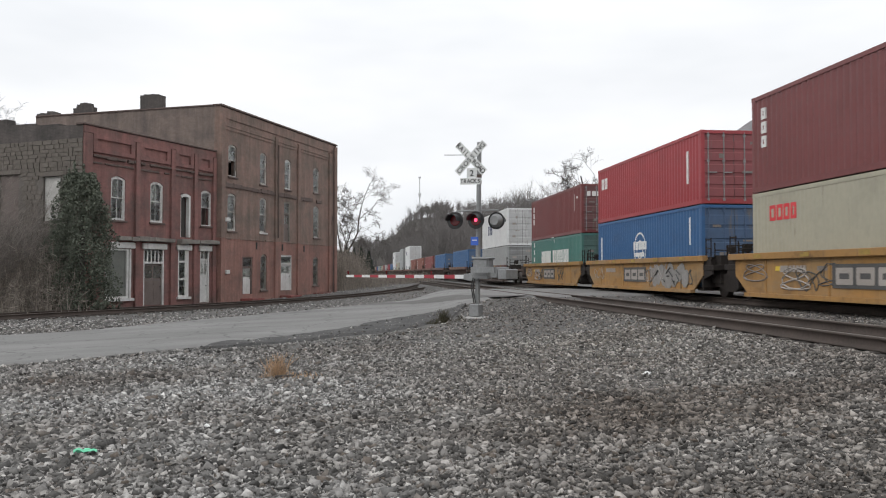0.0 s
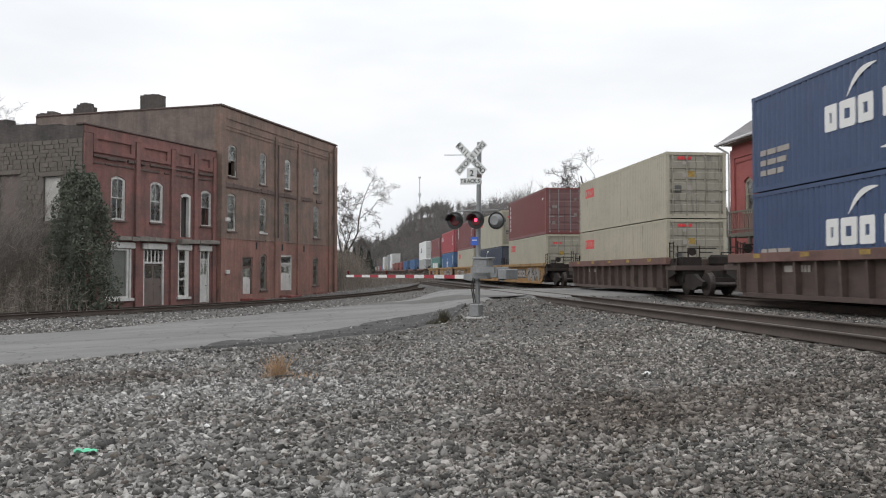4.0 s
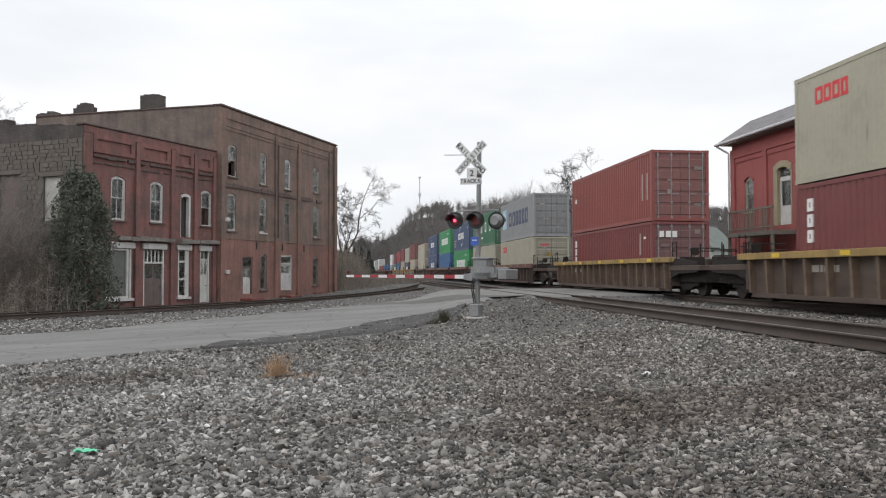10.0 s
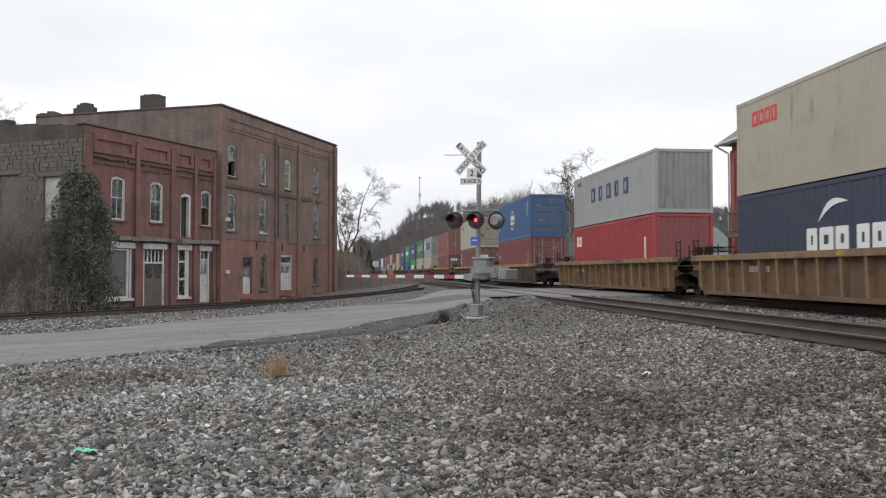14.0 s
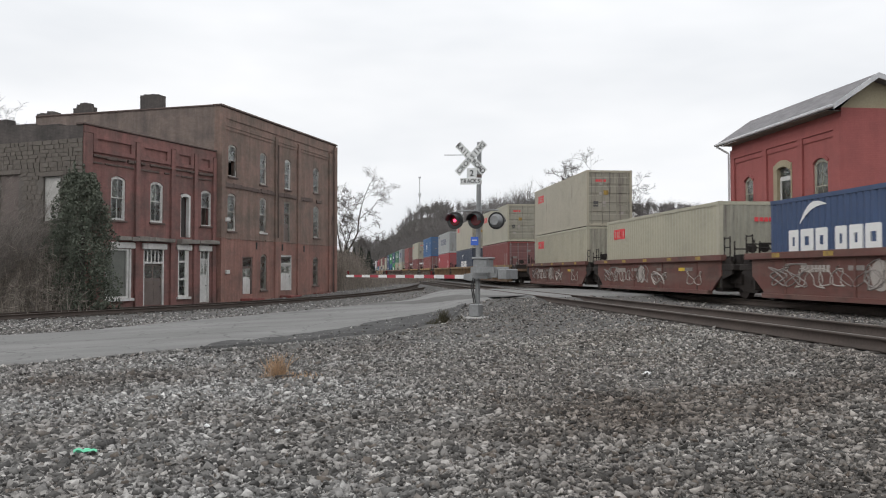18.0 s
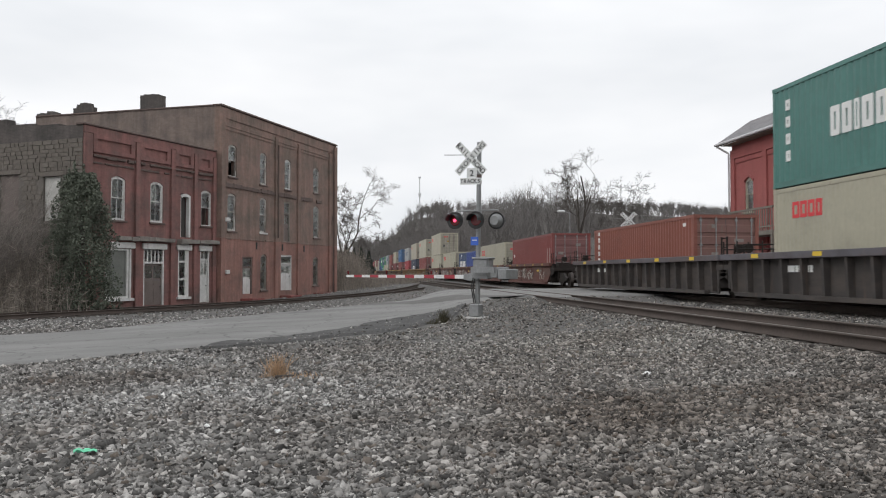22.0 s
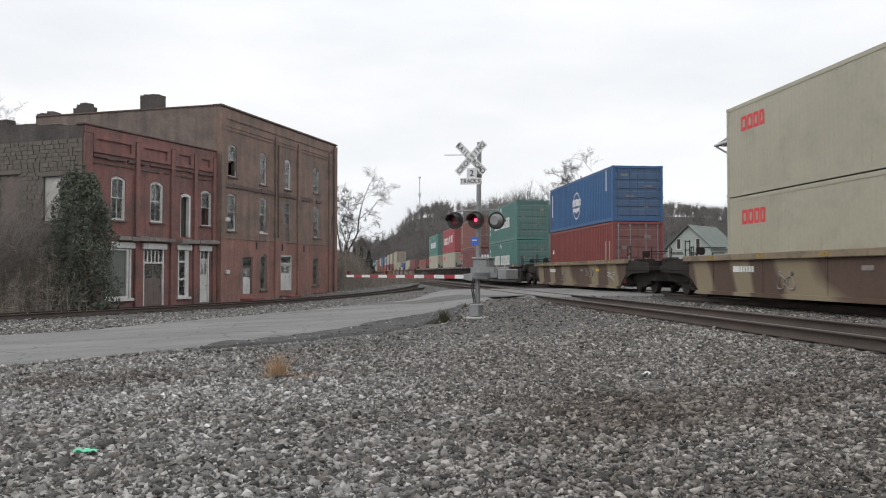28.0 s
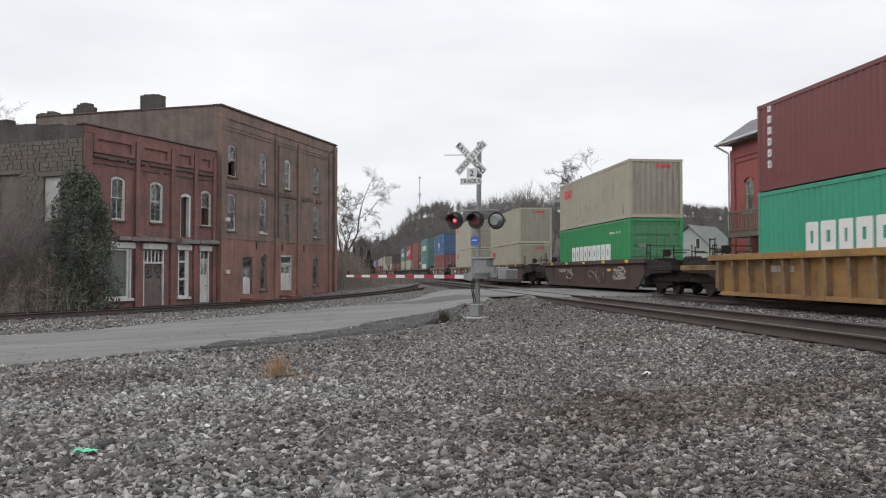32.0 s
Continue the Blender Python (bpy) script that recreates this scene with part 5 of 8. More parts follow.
def red_house():
    """The bright red two storey building behind the train, its long side along the line at x = 20."""
    y0, y1, B, E = 32.1, 41.95, -0.7, 7.6
    L, D = y1 - y0, 7.5
    b = thing("red_brick_house", pose(20.0, y1, 0, 0, 0, -90), "bright red painted two storey brick house with balcony and grey roof", "house")
    win = [(1.40, 2.30, 3.9, 5.62), (7.75, 8.85, 3.3, 5.72)]
    door = (4.35, 6.0, 3.05, 6.05)
    bm = bmesh.new()
    wall_mesh(bm, L, B, E, win + [door], 0.4)
    part("front_wall", bm, M_BRICK_RED, b)
    for d in ((0.0, 0.4, 0.4, D, B, E), (L - 0.4, L, 0.4, D, B, E), (0.4, L - 0.4, D - 0.4, D, B, E)):
        box_part("wall", d, M_BRICK_RED, b)
    # added floor and partition with the room's shade put into their colour
    box_part("floor", (0.4, L - 0.4, 0.4, D - 0.4, 2.85, 3.0), M_ROOMSHADE, b)
    box_part("partition", (0.4, L - 0.4, 3.2, 3.3, B, E), M_ROOMSHADE, b)
    for u, w in ((0.0, 0.45), (3.4, 0.4), (6.6, 0.4), (L - 0.45, 0.45)):
        box_part("pilaster", (u, u + w, -0.1, 0.002, B, 7.2), M_BRICK_RED, b)
    for u0, u1 in ((0.45, 3.4), (3.8, 6.6), (7.0, L - 0.45)):
        box_part("frieze", (u0, u1, -0.1, 0.001, 6.75, 7.2), M_BRICK_RED, b)
        box_part("frieze", (u0, u1, -0.05, 0.001, 6.5, 6.73), M_BRICK_RED, b)
    for i, w in enumerate(win):
        sash_window(b, *w, M_SASH, M_SASH, wall_mat=M_BRICK_RED, bars=1 if i else 0, rise=0.2, cap="brick", blind=M_BOARD)
    u0, u1, z0, z1 = door
    bm = bmesh.new()
    box(bm, u0, u0 + 0.35, -0.03, 0.25, z0, z1 - 0.2)
    box(bm, u1 - 0.1, u1, -0.03, 0.25, z0, z1 - 0.2)
    arch_band(bm, u0, u1, z1, 0.28, -0.05, 0.25, 0.30)
    dw = part("doorway", bm, M_TAN, b, "tan arched doorway")
    spb = bmesh.new()
    spandrel(spb, u0, u1, z1, 0.28, 0.0, 0.25)
    part("arch_fill", spb, M_BRICK_RED, b)
    bm = bmesh.new()
    for d in ((u0 + 0.36, u0 + 0.5, z0, 5.3), (u1 - 0.24, u1 - 0.1, z0, 5.3), (u0 + 0.5, u1 - 0.24, 5.1, 5.3), (u0 + 0.5, u1 - 0.24, z0, z0 + 0.9)):
        box(bm, d[0], d[1], 0.12, 0.17, d[2], d[3])
    dr = part("door", bm, M_WHITE, dw, "white glazed door")
    box_part("pane", (u0 + 0.5, u1 - 0.24, 0.14, 0.15, z0 + 0.9, 5.1), M_GLASS, dr)
    box_part("pane", (u0 + 0.36, u1 - 0.11, 0.14, 0.15, 5.31, 5.7), M_GLASS, dr)
    # added dark band: shade low behind the train, put into the wall foot's colour
    box_part("foundation", (-0.05, L + 0.05, -0.16, -0.001, B, 0.45), M_MORTAR, b, "added dark masonry band standing in for shade at the wall foot", edge=0.02)
    box_part("foundation", (L + 0.052, L + 0.20, -0.16, D, B, 0.45), M_MORTAR, b, "added dark masonry band standing in for shade at the wall foot", edge=0.02)
    # roof: steep towards the line, long and shallow behind, gutter along the eaves
    RU, RZ, EZ = 1.35, 8.95, 7.62
    bm = bmesh.new()
    prof = [(-0.62, EZ), (RU, RZ), (D + 0.4, 6.9), (D + 0.4, 6.75), (RU, RZ - 0.17), (-0.62, EZ - 0.14)]
    a = [bm.verts.new((-2.2 + 1.7, y, z)) for y, z in prof]
    c = [bm.verts.new((L + 0.45, y, z)) for y, z in prof]
    bm.faces.new(a)
    bm.faces.new(c[::-1])
    for k in range(6):
        bm.faces.new((a[k], c[k], c[(k + 1) % 6], a[(k + 1) % 6]))
    bmesh.ops.recalc_face_normals(bm, faces=bm.faces)
    part("roof", bm, M_SHINGLE, b, "grey shingle roof")
    for x0, x1 in ((0.05, 0.12), (L - 0.12, L - 0.05)):
        bm = bmesh.new()
        pts = [(0.0, E), (RU, RZ - 0.2), (D, 6.95 + 0.0), (D, 6.9), (0.0, E - 0.01)]
        f0 = [bm.verts.new((x0, y, z)) for y, z in pts]
        f1 = [bm.verts.new((x1, y, z)) for y, z in pts]
        bm.faces.new(f0)
        bm.faces.new(f1[::-1])
        for k in range(5):
            bm.faces.new((f0[k], f1[k], f1[(k + 1) % 5], f0[(k + 1) % 5]))
        bmesh.ops.recalc_face_normals(bm, faces=bm.faces)
        part("gable", bm, M_TAN, b, "tan boarded gable")
    bm = bmesh.new()
    box(bm, -0.55, L + 0.5, -0.74, -0.622, EZ - 0.12, EZ + 0.01)
    bevel(bm, 0.03)
    part("gutter", bm, M_GUTTER, b)
    for x0, x1 in ((-0.54, -0.503), (L + 0.453, L + 0.49)):
        for (ya, za), (yb, zb) in (((-0.62, EZ), (RU, RZ)), ((RU, RZ), (D + 0.4, 6.9))):
            bm = bmesh.new()
            q = [(ya, za - 0.20), (yb, zb - 0.20), (yb, zb + 0.02), (ya, za + 0.02)]
            f0 = [bm.verts.new((x0, y, z)) for y, z in q]
            f1 = [bm.verts.new((x1, y, z)) for y, z in q]
            bm.faces.new(f0)
            bm.faces.new(f1[::-1])
            for k in range(4):
                bm.faces.new((f0[k], f1[k], f1[(k + 1) % 4], f0[(k + 1) % 4]))
            bmesh.ops.recalc_face_normals(bm, faces=bm.faces)
            part("bargeboard", bm, M_GUTTER, b, "pale grey bargeboard")
    box_part("soffit", (0.0, L, -0.618, -0.012, EZ - 0.17, EZ - 0.145), M_GREYPAINT, b)
    bm = bmesh.new()
    rod(bm, (-0.35, -0.66, EZ - 0.15), (0.05, -0.2, EZ - 0.55), 0.05)
    rod(bm, (0.05, -0.2, EZ - 0.55), (0.05, -0.2, B + 0.1), 0.05)
    part("downpipe", bm, M_GUTTER, b)
    box_part("wall_pipe", (L - 0.62, L - 0.585, -0.06, -0.012, 0.9, 3.6), M_GUTTER, b)
    # balcony on posts
    BU = 2.15
    bal = box_part("balcony", (BU, 6.6, -1.3, -0.102, 2.55, 2.75), M_GREYPAINT, b, "grey wooden balcony")
    bm = bmesh.new()
    for yy in (-1.28,):
        box(bm, BU, 6.6, yy, yy + 0.07, 3.75, 3.84)
        box(bm, BU, 6.6, yy, yy + 0.05, 2.90, 2.96)
    part("rail", bm, M_GREYPAINT, bal)
    for k in range(20):
        u = BU + 0.08 + k * 0.222
        box_part("baluster", (u, u + 0.05, -1.265, -1.225, 2.752, 3.748), M_GREYPAINT, bal)
    for u in (BU + 0.03, 4.3, 6.4):
        box_part("post", (u, u + 0.12, -1.28, -1.16, -0.70, 2.548), M_GREYPAINT, bal)
    for k in range(4):
        box_part("crate", (2.9 + k * 0.55, 3.3 + k * 0.55, -1.0, -0.7, 0.0 - 0.70, 0.2 - 0.1 * k), M_TRIMRED, b)
    return b


red_house()


def crossing_signal(m, label, lit_rows, arm=True):
    """A mast with crossbuck, lamps, gate mechanism and arm. Local -y faces the traffic."""
    s = thing("crossing_signal", m, label, "crossing signal", group="crossing signals")
    bm = bmesh.new()
    rod(bm, (0, 0, 0.30), (0.0, 0, 5.05), 0.072, 0.066, 14)
    part("mast", bm, M_GALV, s)
    bm = bmesh.new()
    for z in (3.85, 4.02):
        rod(bm, (0, 0, z), (0, 0, z + 0.10), 0.078, None, 14)
    part("band", bm, M_LEDGE, s)
    bm = bmesh.new()
    box(bm, -0.33, 0.30, -0.30, 0.30, -0.12, 0.05)
    bevel(bm, 0.03)
    base = part("foundation", bm, M_CONCRETE, s, "concrete foundation")
    bm = bmesh.new()
    box(bm, -0.19, 0.11, -0.16, 0.16, 0.06, 0.41)
    bevel(bm, 0.02)
    part("junction_base", bm, M_GALV, s, "cast junction box base")
    for x in (-0.27, 0.27):
        for y in (-0.25, 0.25):
            bm = bmesh.new()
            rod(bm, (x, y, 0.05), (x, y, 0.12), 0.022, None, 6)
            part("bolt", bm, M_GALV, base)
    # crossbuck with its letters
    for ang, word in ((45, "RAILROAD"), (-45, "CROSSING")):
        y = -0.12 if ang > 0 else -0.135
        rot = Matrix.Translation((-0.205, y, 4.59)) @ Matrix.Rotation(radians(ang), 4, "Y")
        bm = bmesh.new()
        box(bm, -0.60, 0.60, -0.004, 0.004, -0.108, 0.108)
        bm.transform(rot)
        blade = part("crossbuck_blade", bm, M_SIGN, s)
        n = len(word)
        for k, ch in enumerate(word):
            u = -0.500 + 0.143 * k if word == "CROSSING" else (-0.53 + 0.122 * k if k < 4 else 0.165 + 0.122 * (k - 4))
            letter(ch, 0.19, rot @ Matrix.Translation((u, -0.006, -0.07)) @ Matrix.Rotation(radians(90), 4, "X"), blade)
    for dims, text in (((-0.325, -0.015, 4.03, 4.30), "2"), ((-0.53, 0.10, 3.83, 4.02), "TRACKS")):
        bm = bmesh.new()
        box(bm, dims[0], dims[1], -0.128, -0.12, dims[2], dims[3])
        plate = part("sign_plate", bm, M_SIGN, s)
        wide = (dims[1] - dims[0]) / len(text)
        for k, ch in enumerate(text):
            letter(ch, 0.24 if len(text) == 1 else 0.155, Matrix.Translation((dims[0] + wide * (k + 0.5), -0.131, dims[2] + 0.045)) @ Matrix.Rotation(radians(90), 4, "X"), plate)
    bm = bmesh.new()
    rod(bm, (-0.25, -0.05, 4.69), (-1.13, 0.05, 4.74), 0.012, None, 6)
    part("rod", bm, M_GALV, s)
    # lamp arm and lamps
    bm = bmesh.new()
    rod(bm, (-0.70, 0.0, 3.09), (0.60, 0.02, 3.09), 0.024, None, 8)
    rod(bm, (0, 0, 3.01), (0, 0, 3.17), 0.088, None, 12)
    part("lamp_bracket", bm, M_GALV, s)
    for i, (x, y, back) in enumerate(((-0.655, -0.16, False), (0.03, -0.24, False), (0.50, 0.12, True))):
        z = 2.80
        turn = Matrix.Translation((x, y, z)) @ Matrix.Rotation(radians(180 if back else 0), 4, "Z")
        bm = bmesh.new()
        rod(bm, (0, 0, 0), (0, -0.02, 0), 0.25, None, 28)
        bm.transform(turn)
        head = part("lamp_disc", bm, M_BLACK, s, "round black lamp backing")
        bm = bmesh.new()
        rod(bm, (0, 0.0, 0), (0, 0.17, 0), 0.20, 0.13, 20)
        bm.transform(turn)
        part("lamp_housing", bm, M_GALV if back else M_BLACK, head)
        bm = bmesh.new()
        for k in range(11):
            a0, a1 = radians(-5 + 19 * k * 10 / 11), radians(-5 + 19 * (k + 1) * 10 / 11)
            p = [(0.175 * math.cos(a), yy, 0.175 * math.sin(a)) for a in (a0, a1) for yy in (-0.02, -0.32)]
            vs = [bm.verts.new(q) for q in p]
            bm.faces.new((vs[0], vs[2], vs[3], vs[1]))
        bmesh.ops.remove_doubles(bm, verts=bm.verts, dist=0.0005)
        bmesh.ops.solidify(bm, geom=bm.faces[:], thickness=0.006)
        bm.transform(turn)
        part("hood", bm, M_BLACK, head)
        bm = bmesh.new()
        rod(bm, (0, -0.021, 0), (0, -0.032, 0), 0.155, 0.14, 24)
        bm.transform(turn)
        part("lens", bm, M_LENS, head, "dark red lens")
        if not back and lit_rows is not None:
            bm = bmesh.new()
            rod(bm, (0, 0.0, 0), (0, -0.006, 0), 0.050, 0.036, 20)
            lamp = part("lamp_core", bm, M_LIT, s, "glowing red lamp core")
            LAMPS.append((lamp, x, y, z, i))
    # blue notice, gate mechanism, arm and counterweights
    box_part("notice_plate", (-0.19, 0.04, -0.098, -0.088, 2.09, 2.33), M_BLUE_SIGN, s, "small blue notice plate")
    box_part("notice_text", (-0.15, 0.0, -0.103, -0.0985, 2.22, 2.25), M_SIGN, s)
    bm = bmesh.new()
    box(bm, -0.06, 0.42, -0.24, 0.16, 1.14, 1.70)
    bevel(bm, 0.03, 2)
    mech = part("gate_mechanism", bm, M_GALV, s, "grey steel gate mechanism case")
    box_part("cover", (-0.09, 0.45, -0.27, 0.19, 1.69, 1.75), M_GALV, mech, edge=0.015)
    box_part("door_panel", (0.02, 0.37, -0.252, -0.241, 1.22, 1.62), M_GALV, mech, edge=0.008)
    box_part("latch", (0.28, 0.33, -0.27, -0.253, 1.36, 1.48), M_BLACK, mech)
    bm = bmesh.new()
    for dx in (-0.05, 0.0):
        rod(bm, (-0.02 + dx, -0.1, 0.45), (-0.10 + dx, -0.12, 0.9), 0.018, None, 6)
        rod(bm, (-0.10 + dx, -0.12, 0.9), (-0.02 + dx, -0.1, 1.3), 0.018, None, 6)
    part("cable", bm, M_BLACK, s)
    return s


def letter(ch, size, m, parent):
    """One raised black character as its own mesh."""
    if ch not in GLYPHS:
        cu = bpy.data.curves.new("character", "FONT")
        cu.body, cu.size, cu.extrude, cu.offset = ch, 1.0, 0.004, 0.018
        tmp = bpy.data.objects.new("character", cu)
        scene.collection.objects.link(tmp)
        me = bpy.data.meshes.new_from_object(tmp.evaluated_get(bpy.context.evaluated_depsgraph_get()))
        bpy.data.objects.remove(tmp)
        xs_ = [v.co.x for v in me.vertices]
        for v in me.vertices:
            v.co.x -= (min(xs_) + max(xs_)) / 2
        me.materials.clear()
        me.materials.append(M_SIGNBLACK)
        GLYPHS[ch] = me
    ob = new("character", GLYPHS[ch])
    ob.parent = parent
    ob.matrix_basis = m @ Matrix.Diagonal((size, size * 1.0, size, 1))
    return ob


GLYPHS, LAMPS = {}, []
mx, my = ahead(0.98, 24.0)
SIGNAL_Z = float(land(np.array(mx), np.array(my)))
FACE = 25.0
crossing_signal(pose(mx, my, SIGNAL_Z, 0, 0.8, -FACE - math.degrees(YAW) + 0), "galvanised crossing signal with crossbuck and flashing red lamps", True)


def gate_arm():
    """The lowered striped arm with its counterweights, hung on the side of the mechanism."""
    ux, uy = ahead(-0.62, 0.78)
    ang = math.atan2(uy, ux)
    g = thing("gate_arm", pose(mx + 0.02, my - 0.12, SIGNAL_Z + 1.19, 0, 0, math.degrees(ang)), "lowered red and white striped crossing gate arm", "gate arm")
    L, n = 7.05, 13
    for k in range(n):
        a, b = 0.55 + (L - 0.55) * k / n, 0.55 + (L - 0.55) * (k + 1) / n
        h0, h1 = 0.058 - 0.02 * k / n, 0.058 - 0.02 * (k + 1) / n
        bm = bmesh.new()
        vs = box(bm, a, b, -0.02, 0.02, -1, 1)
        for v in vs:
            v.co.z = (h0 if v.co.x < (a + b) / 2 else h1) * (1 if v.co.z > 0 else -1)
        part("stripe", bm, M_STRIPE if k % 2 else M_SIGN, g)
    bm = bmesh.new()
    pts = [(-0.10, 0.50), (0.06, 0.52), (0.12, 0.40), (0.15, 0.26), (0.21, 0.16), (0.32, 0.10), (0.62, 0.08), (0.62, -0.09), (0.22, -0.13), (0.06, -0.12), (-0.04, -0.06), (-0.08, 0.04)]
    f0 = [bm.verts.new((x, -0.05, z)) for x, z in pts]
    f1 = [bm.verts.new((x, 0.05, z)) for x, z in pts]
    bm.faces.new(f0)
    bm.faces.new(f1[::-1])
    for k in range(len(pts)):
        bm.faces.new((f0[k], f1[k], f1[(k + 1) % len(pts)], f0[(k + 1) % len(pts)]))
    bmesh.ops.recalc_face_normals(bm, faces=bm.faces)
    bevel(bm, 0.01)
    part("arm_bracket", bm, M_GALV, g)
    bm = bmesh.new()
    box(bm, -1.05, -0.05, -0.20, -0.16, 0.12, 0.28)
    box(bm, -1.05, -0.05, 0.30, 0.34, 0.12, 0.28)
    part("counterweight_bar", bm, M_GALV, g)
    for x0, x1, z0, z1 in ((-1.10, -0.82, -0.02, 0.26), (-1.46, -1.12, -0.06, 0.22)):
        bm = bmesh.new()
        box(bm, x0, x1, -0.16, 0.30, z0, z1)
        bevel(bm, 0.02)
        part("counterweight", bm, M_GALV, g)
    for x in (2.2, 4.6, 6.95):
        bm = bmesh.new()
        rod(bm, (x, 0, 0.06), (x, 0, 0.17), 0.035, 0.03, 10)
        part("arm_lamp", bm, M_LENS, g, "small dark red arm lamp")
    return g


gate_arm()


# ---- the container train ----
SPEED = 17.43
PER = 18.346


def corrugated(length, height, x, sign, pitch, depth):
    """A long side of a container: trapezoid ribs along y, face outwards."""
    n = int(round((length - 0.3) / pitch))
    step = (length - 0.3) / n
    ys, ds = [], []
    y = -length / 2 + 0.15
    for k in range(n):
        ys += [y, y + step * 0.27, y + step * 0.5, y + step * 0.77]
        ds += [0.0, 0.0, depth, depth]
        y += step
    ys.append(y)
    ds.append(0.0)
    vs, fs = [], []
    for yy, d in zip(ys, ds):
        vs += [(x - sign * (0.012 + d), yy, 0.16), (x - sign * (0.012 + d), yy, height - 0.12)]
    for k in range(len(ys) - 1):
        a = 2 * k
        fs.append((a, a + 1, a + 3, a + 2) if sign < 0 else (a, a + 2, a + 3, a + 1))
    return np.array(vs), np.array(fs)


BOX_MESHES = {}


def box_meshes(length, height, ribbed):
    """The shared meshes of a container size; their paint is set on the objects."""
    key = (length, height, ribbed)
    if key in BOX_MESHES:
        return BOX_MESHES[key]
    W, L, H = 1.219, length, height
    pitch, depth = (0.278, 0.036) if ribbed else (0.20, 0.010)
    d = {}
    for nm, sg in (("near", -1), ("far", 1)):
        v, f = corrugated(L, H, sg * W, sg, pitch, depth)
        d[nm] = arrays("side_panel", v, f, None)
    bm = bmesh.new()
    n = 22 if L > 8 else 11
    for k in range(n):
        y0, y1 = -L / 2 + 0.08 + (L - 0.16) * k / n, -L / 2 + 0.08 + (L - 0.16) * (k + 0.55) / n
        box(bm, -W + 0.14, W - 0.14, y0, y1, H - 0.04, H - 0.018)
    box(bm, -W + 0.05, W - 0.05, -L / 2 + 0.05, L / 2 - 0.05, H - 0.07, H - 0.042)
    d["roof"] = mesh_of("roof", bm, None)
    bm = bmesh.new()
    box(bm, -W + 0.05, W - 0.05, -L / 2 + 0.06, L / 2 - 0.06, 0.06, 0.15)
    d["floor"] = mesh_of("floor", bm, None)
    for nm, y, sg in (("front", L / 2, 1), ("rear", -L / 2, -1)):
        bm = bmesh.new()
        k, step = 0, 0.25
        x = -W + 0.14
        prev = None
        while x < W - 0.14:
            for off, dep in ((0, 0.012), (0.08, 0.012), (0.125, 0.045), (0.205, 0.045)):
                xx = min(x + off, W - 0.14)
                cur = (bm.verts.new((xx, y - sg * dep, 0.16)), bm.verts.new((xx, y - sg * dep, H - 0.12)))
                if prev:
                    bm.faces.new((prev[0], cur[0], cur[1], prev[1]) if sg < 0 else (prev[0], prev[1], cur[1], cur[0]))
                prev = cur
            x += step
        d[nm] = mesh_of("end_panel", bm, None)
    for nm, sx, sy in (("post_a", -1, -1), ("post_b", 1, -1), ("post_c", -1, 1), ("post_d", 1, 1)):
        bm = bmesh.new()
        x0, x1 = sorted((sx * W, sx * (W - 0.14)))
        y0, y1 = sorted((sy * L / 2, sy * (L / 2 - 0.15)))
        box(bm, x0 + 0.006, x1 - 0.006, y0 + 0.006, y1 - 0.006, 0.118, H - 0.118)
        for z in (0, H - 0.118):
            box(bm, x0 - 0.003 * (sx < 0), x1 + 0.003 * (sx > 0), y0 - 0.003 * (sy < 0), y1 + 0.003 * (sy > 0), z, z + 0.118)
        d[nm] = mesh_of("corner_post", bm, None)
    for nm, sx, z0, z1 in (("top_near", -1, H - 0.12, H - 0.006), ("top_far", 1, H - 0.12, H - 0.006), ("low_near", -1, 0.006, 0.16), ("low_far", 1, 0.006, 0.16)):
        bm = bmesh.new()
        x0, x1 = sorted((sx * (W - 0.004), sx * (W - 0.09)))
        box(bm, x0, x1, -L / 2 + 0.15, L / 2 - 0.15, z0, z1)
        d[nm] = mesh_of("rail", bm, None)
    for nm, sy, z0, z1 in (("head_r", -1, H - 0.12, H - 0.006), ("sill_r", -1, 0.006, 0.16), ("head_f", 1, H - 0.12, H - 0.006), ("sill_f", 1, 0.006, 0.16)):
        bm = bmesh.new()
        y0, y1 = sorted((sy * (L / 2 - 0.004), sy * (L / 2 - 0.09)))
        box(bm, -W + 0.14, W - 0.14, y0, y1, z0, z1)
        d[nm] = mesh_of("header", bm, None)
    for nm, x0, x1 in (("door_a", -W + 0.14, -0.012), ("door_b", 0.012, W - 0.14)):
        bm = bmesh.new()
        y = -L / 2
        # one pressed sheet with five raised fields
        outline = [(0.16, 0.045)]
        for k in range(5):
            z, zt = 0.25 + (H - 0.5) * k / 5, 0.14 + (H - 0.5) * (k + 1) / 5
            outline += [(z, 0.045), (z + 0.025, 0.022), (zt - 0.025, 0.022), (zt, 0.045)]
        outline += [(H - 0.12, 0.045), (H - 0.12, 0.09), (0.16, 0.09)]
        ring = [(bm.verts.new((x0, y + q, z)), bm.verts.new((x1, y + q, z))) for z, q in outline]
        for k in range(len(ring)):
            p, q = ring[k], ring[(k + 1) % len(ring)]
            bm.faces.new((p[0], p[1], q[1], q[0]))
        bm.faces.new([p[0] for p in ring][::-1])
        bm.faces.new([p[1] for p in ring])
        bmesh.ops.recalc_face_normals(bm, faces=bm.faces)
        d[nm] = mesh_of("door", bm, None)
    bm = bmesh.new()
    rod(bm, (0, 0, 0.10), (0, 0, H - 0.08), 0.021, None, 6)
    for z in (0.14, 0.75, 1.5, H - 0.2):
        box(bm, -0.045, 0.045, -0.012, 0.03, z - 0.04, z + 0.04)
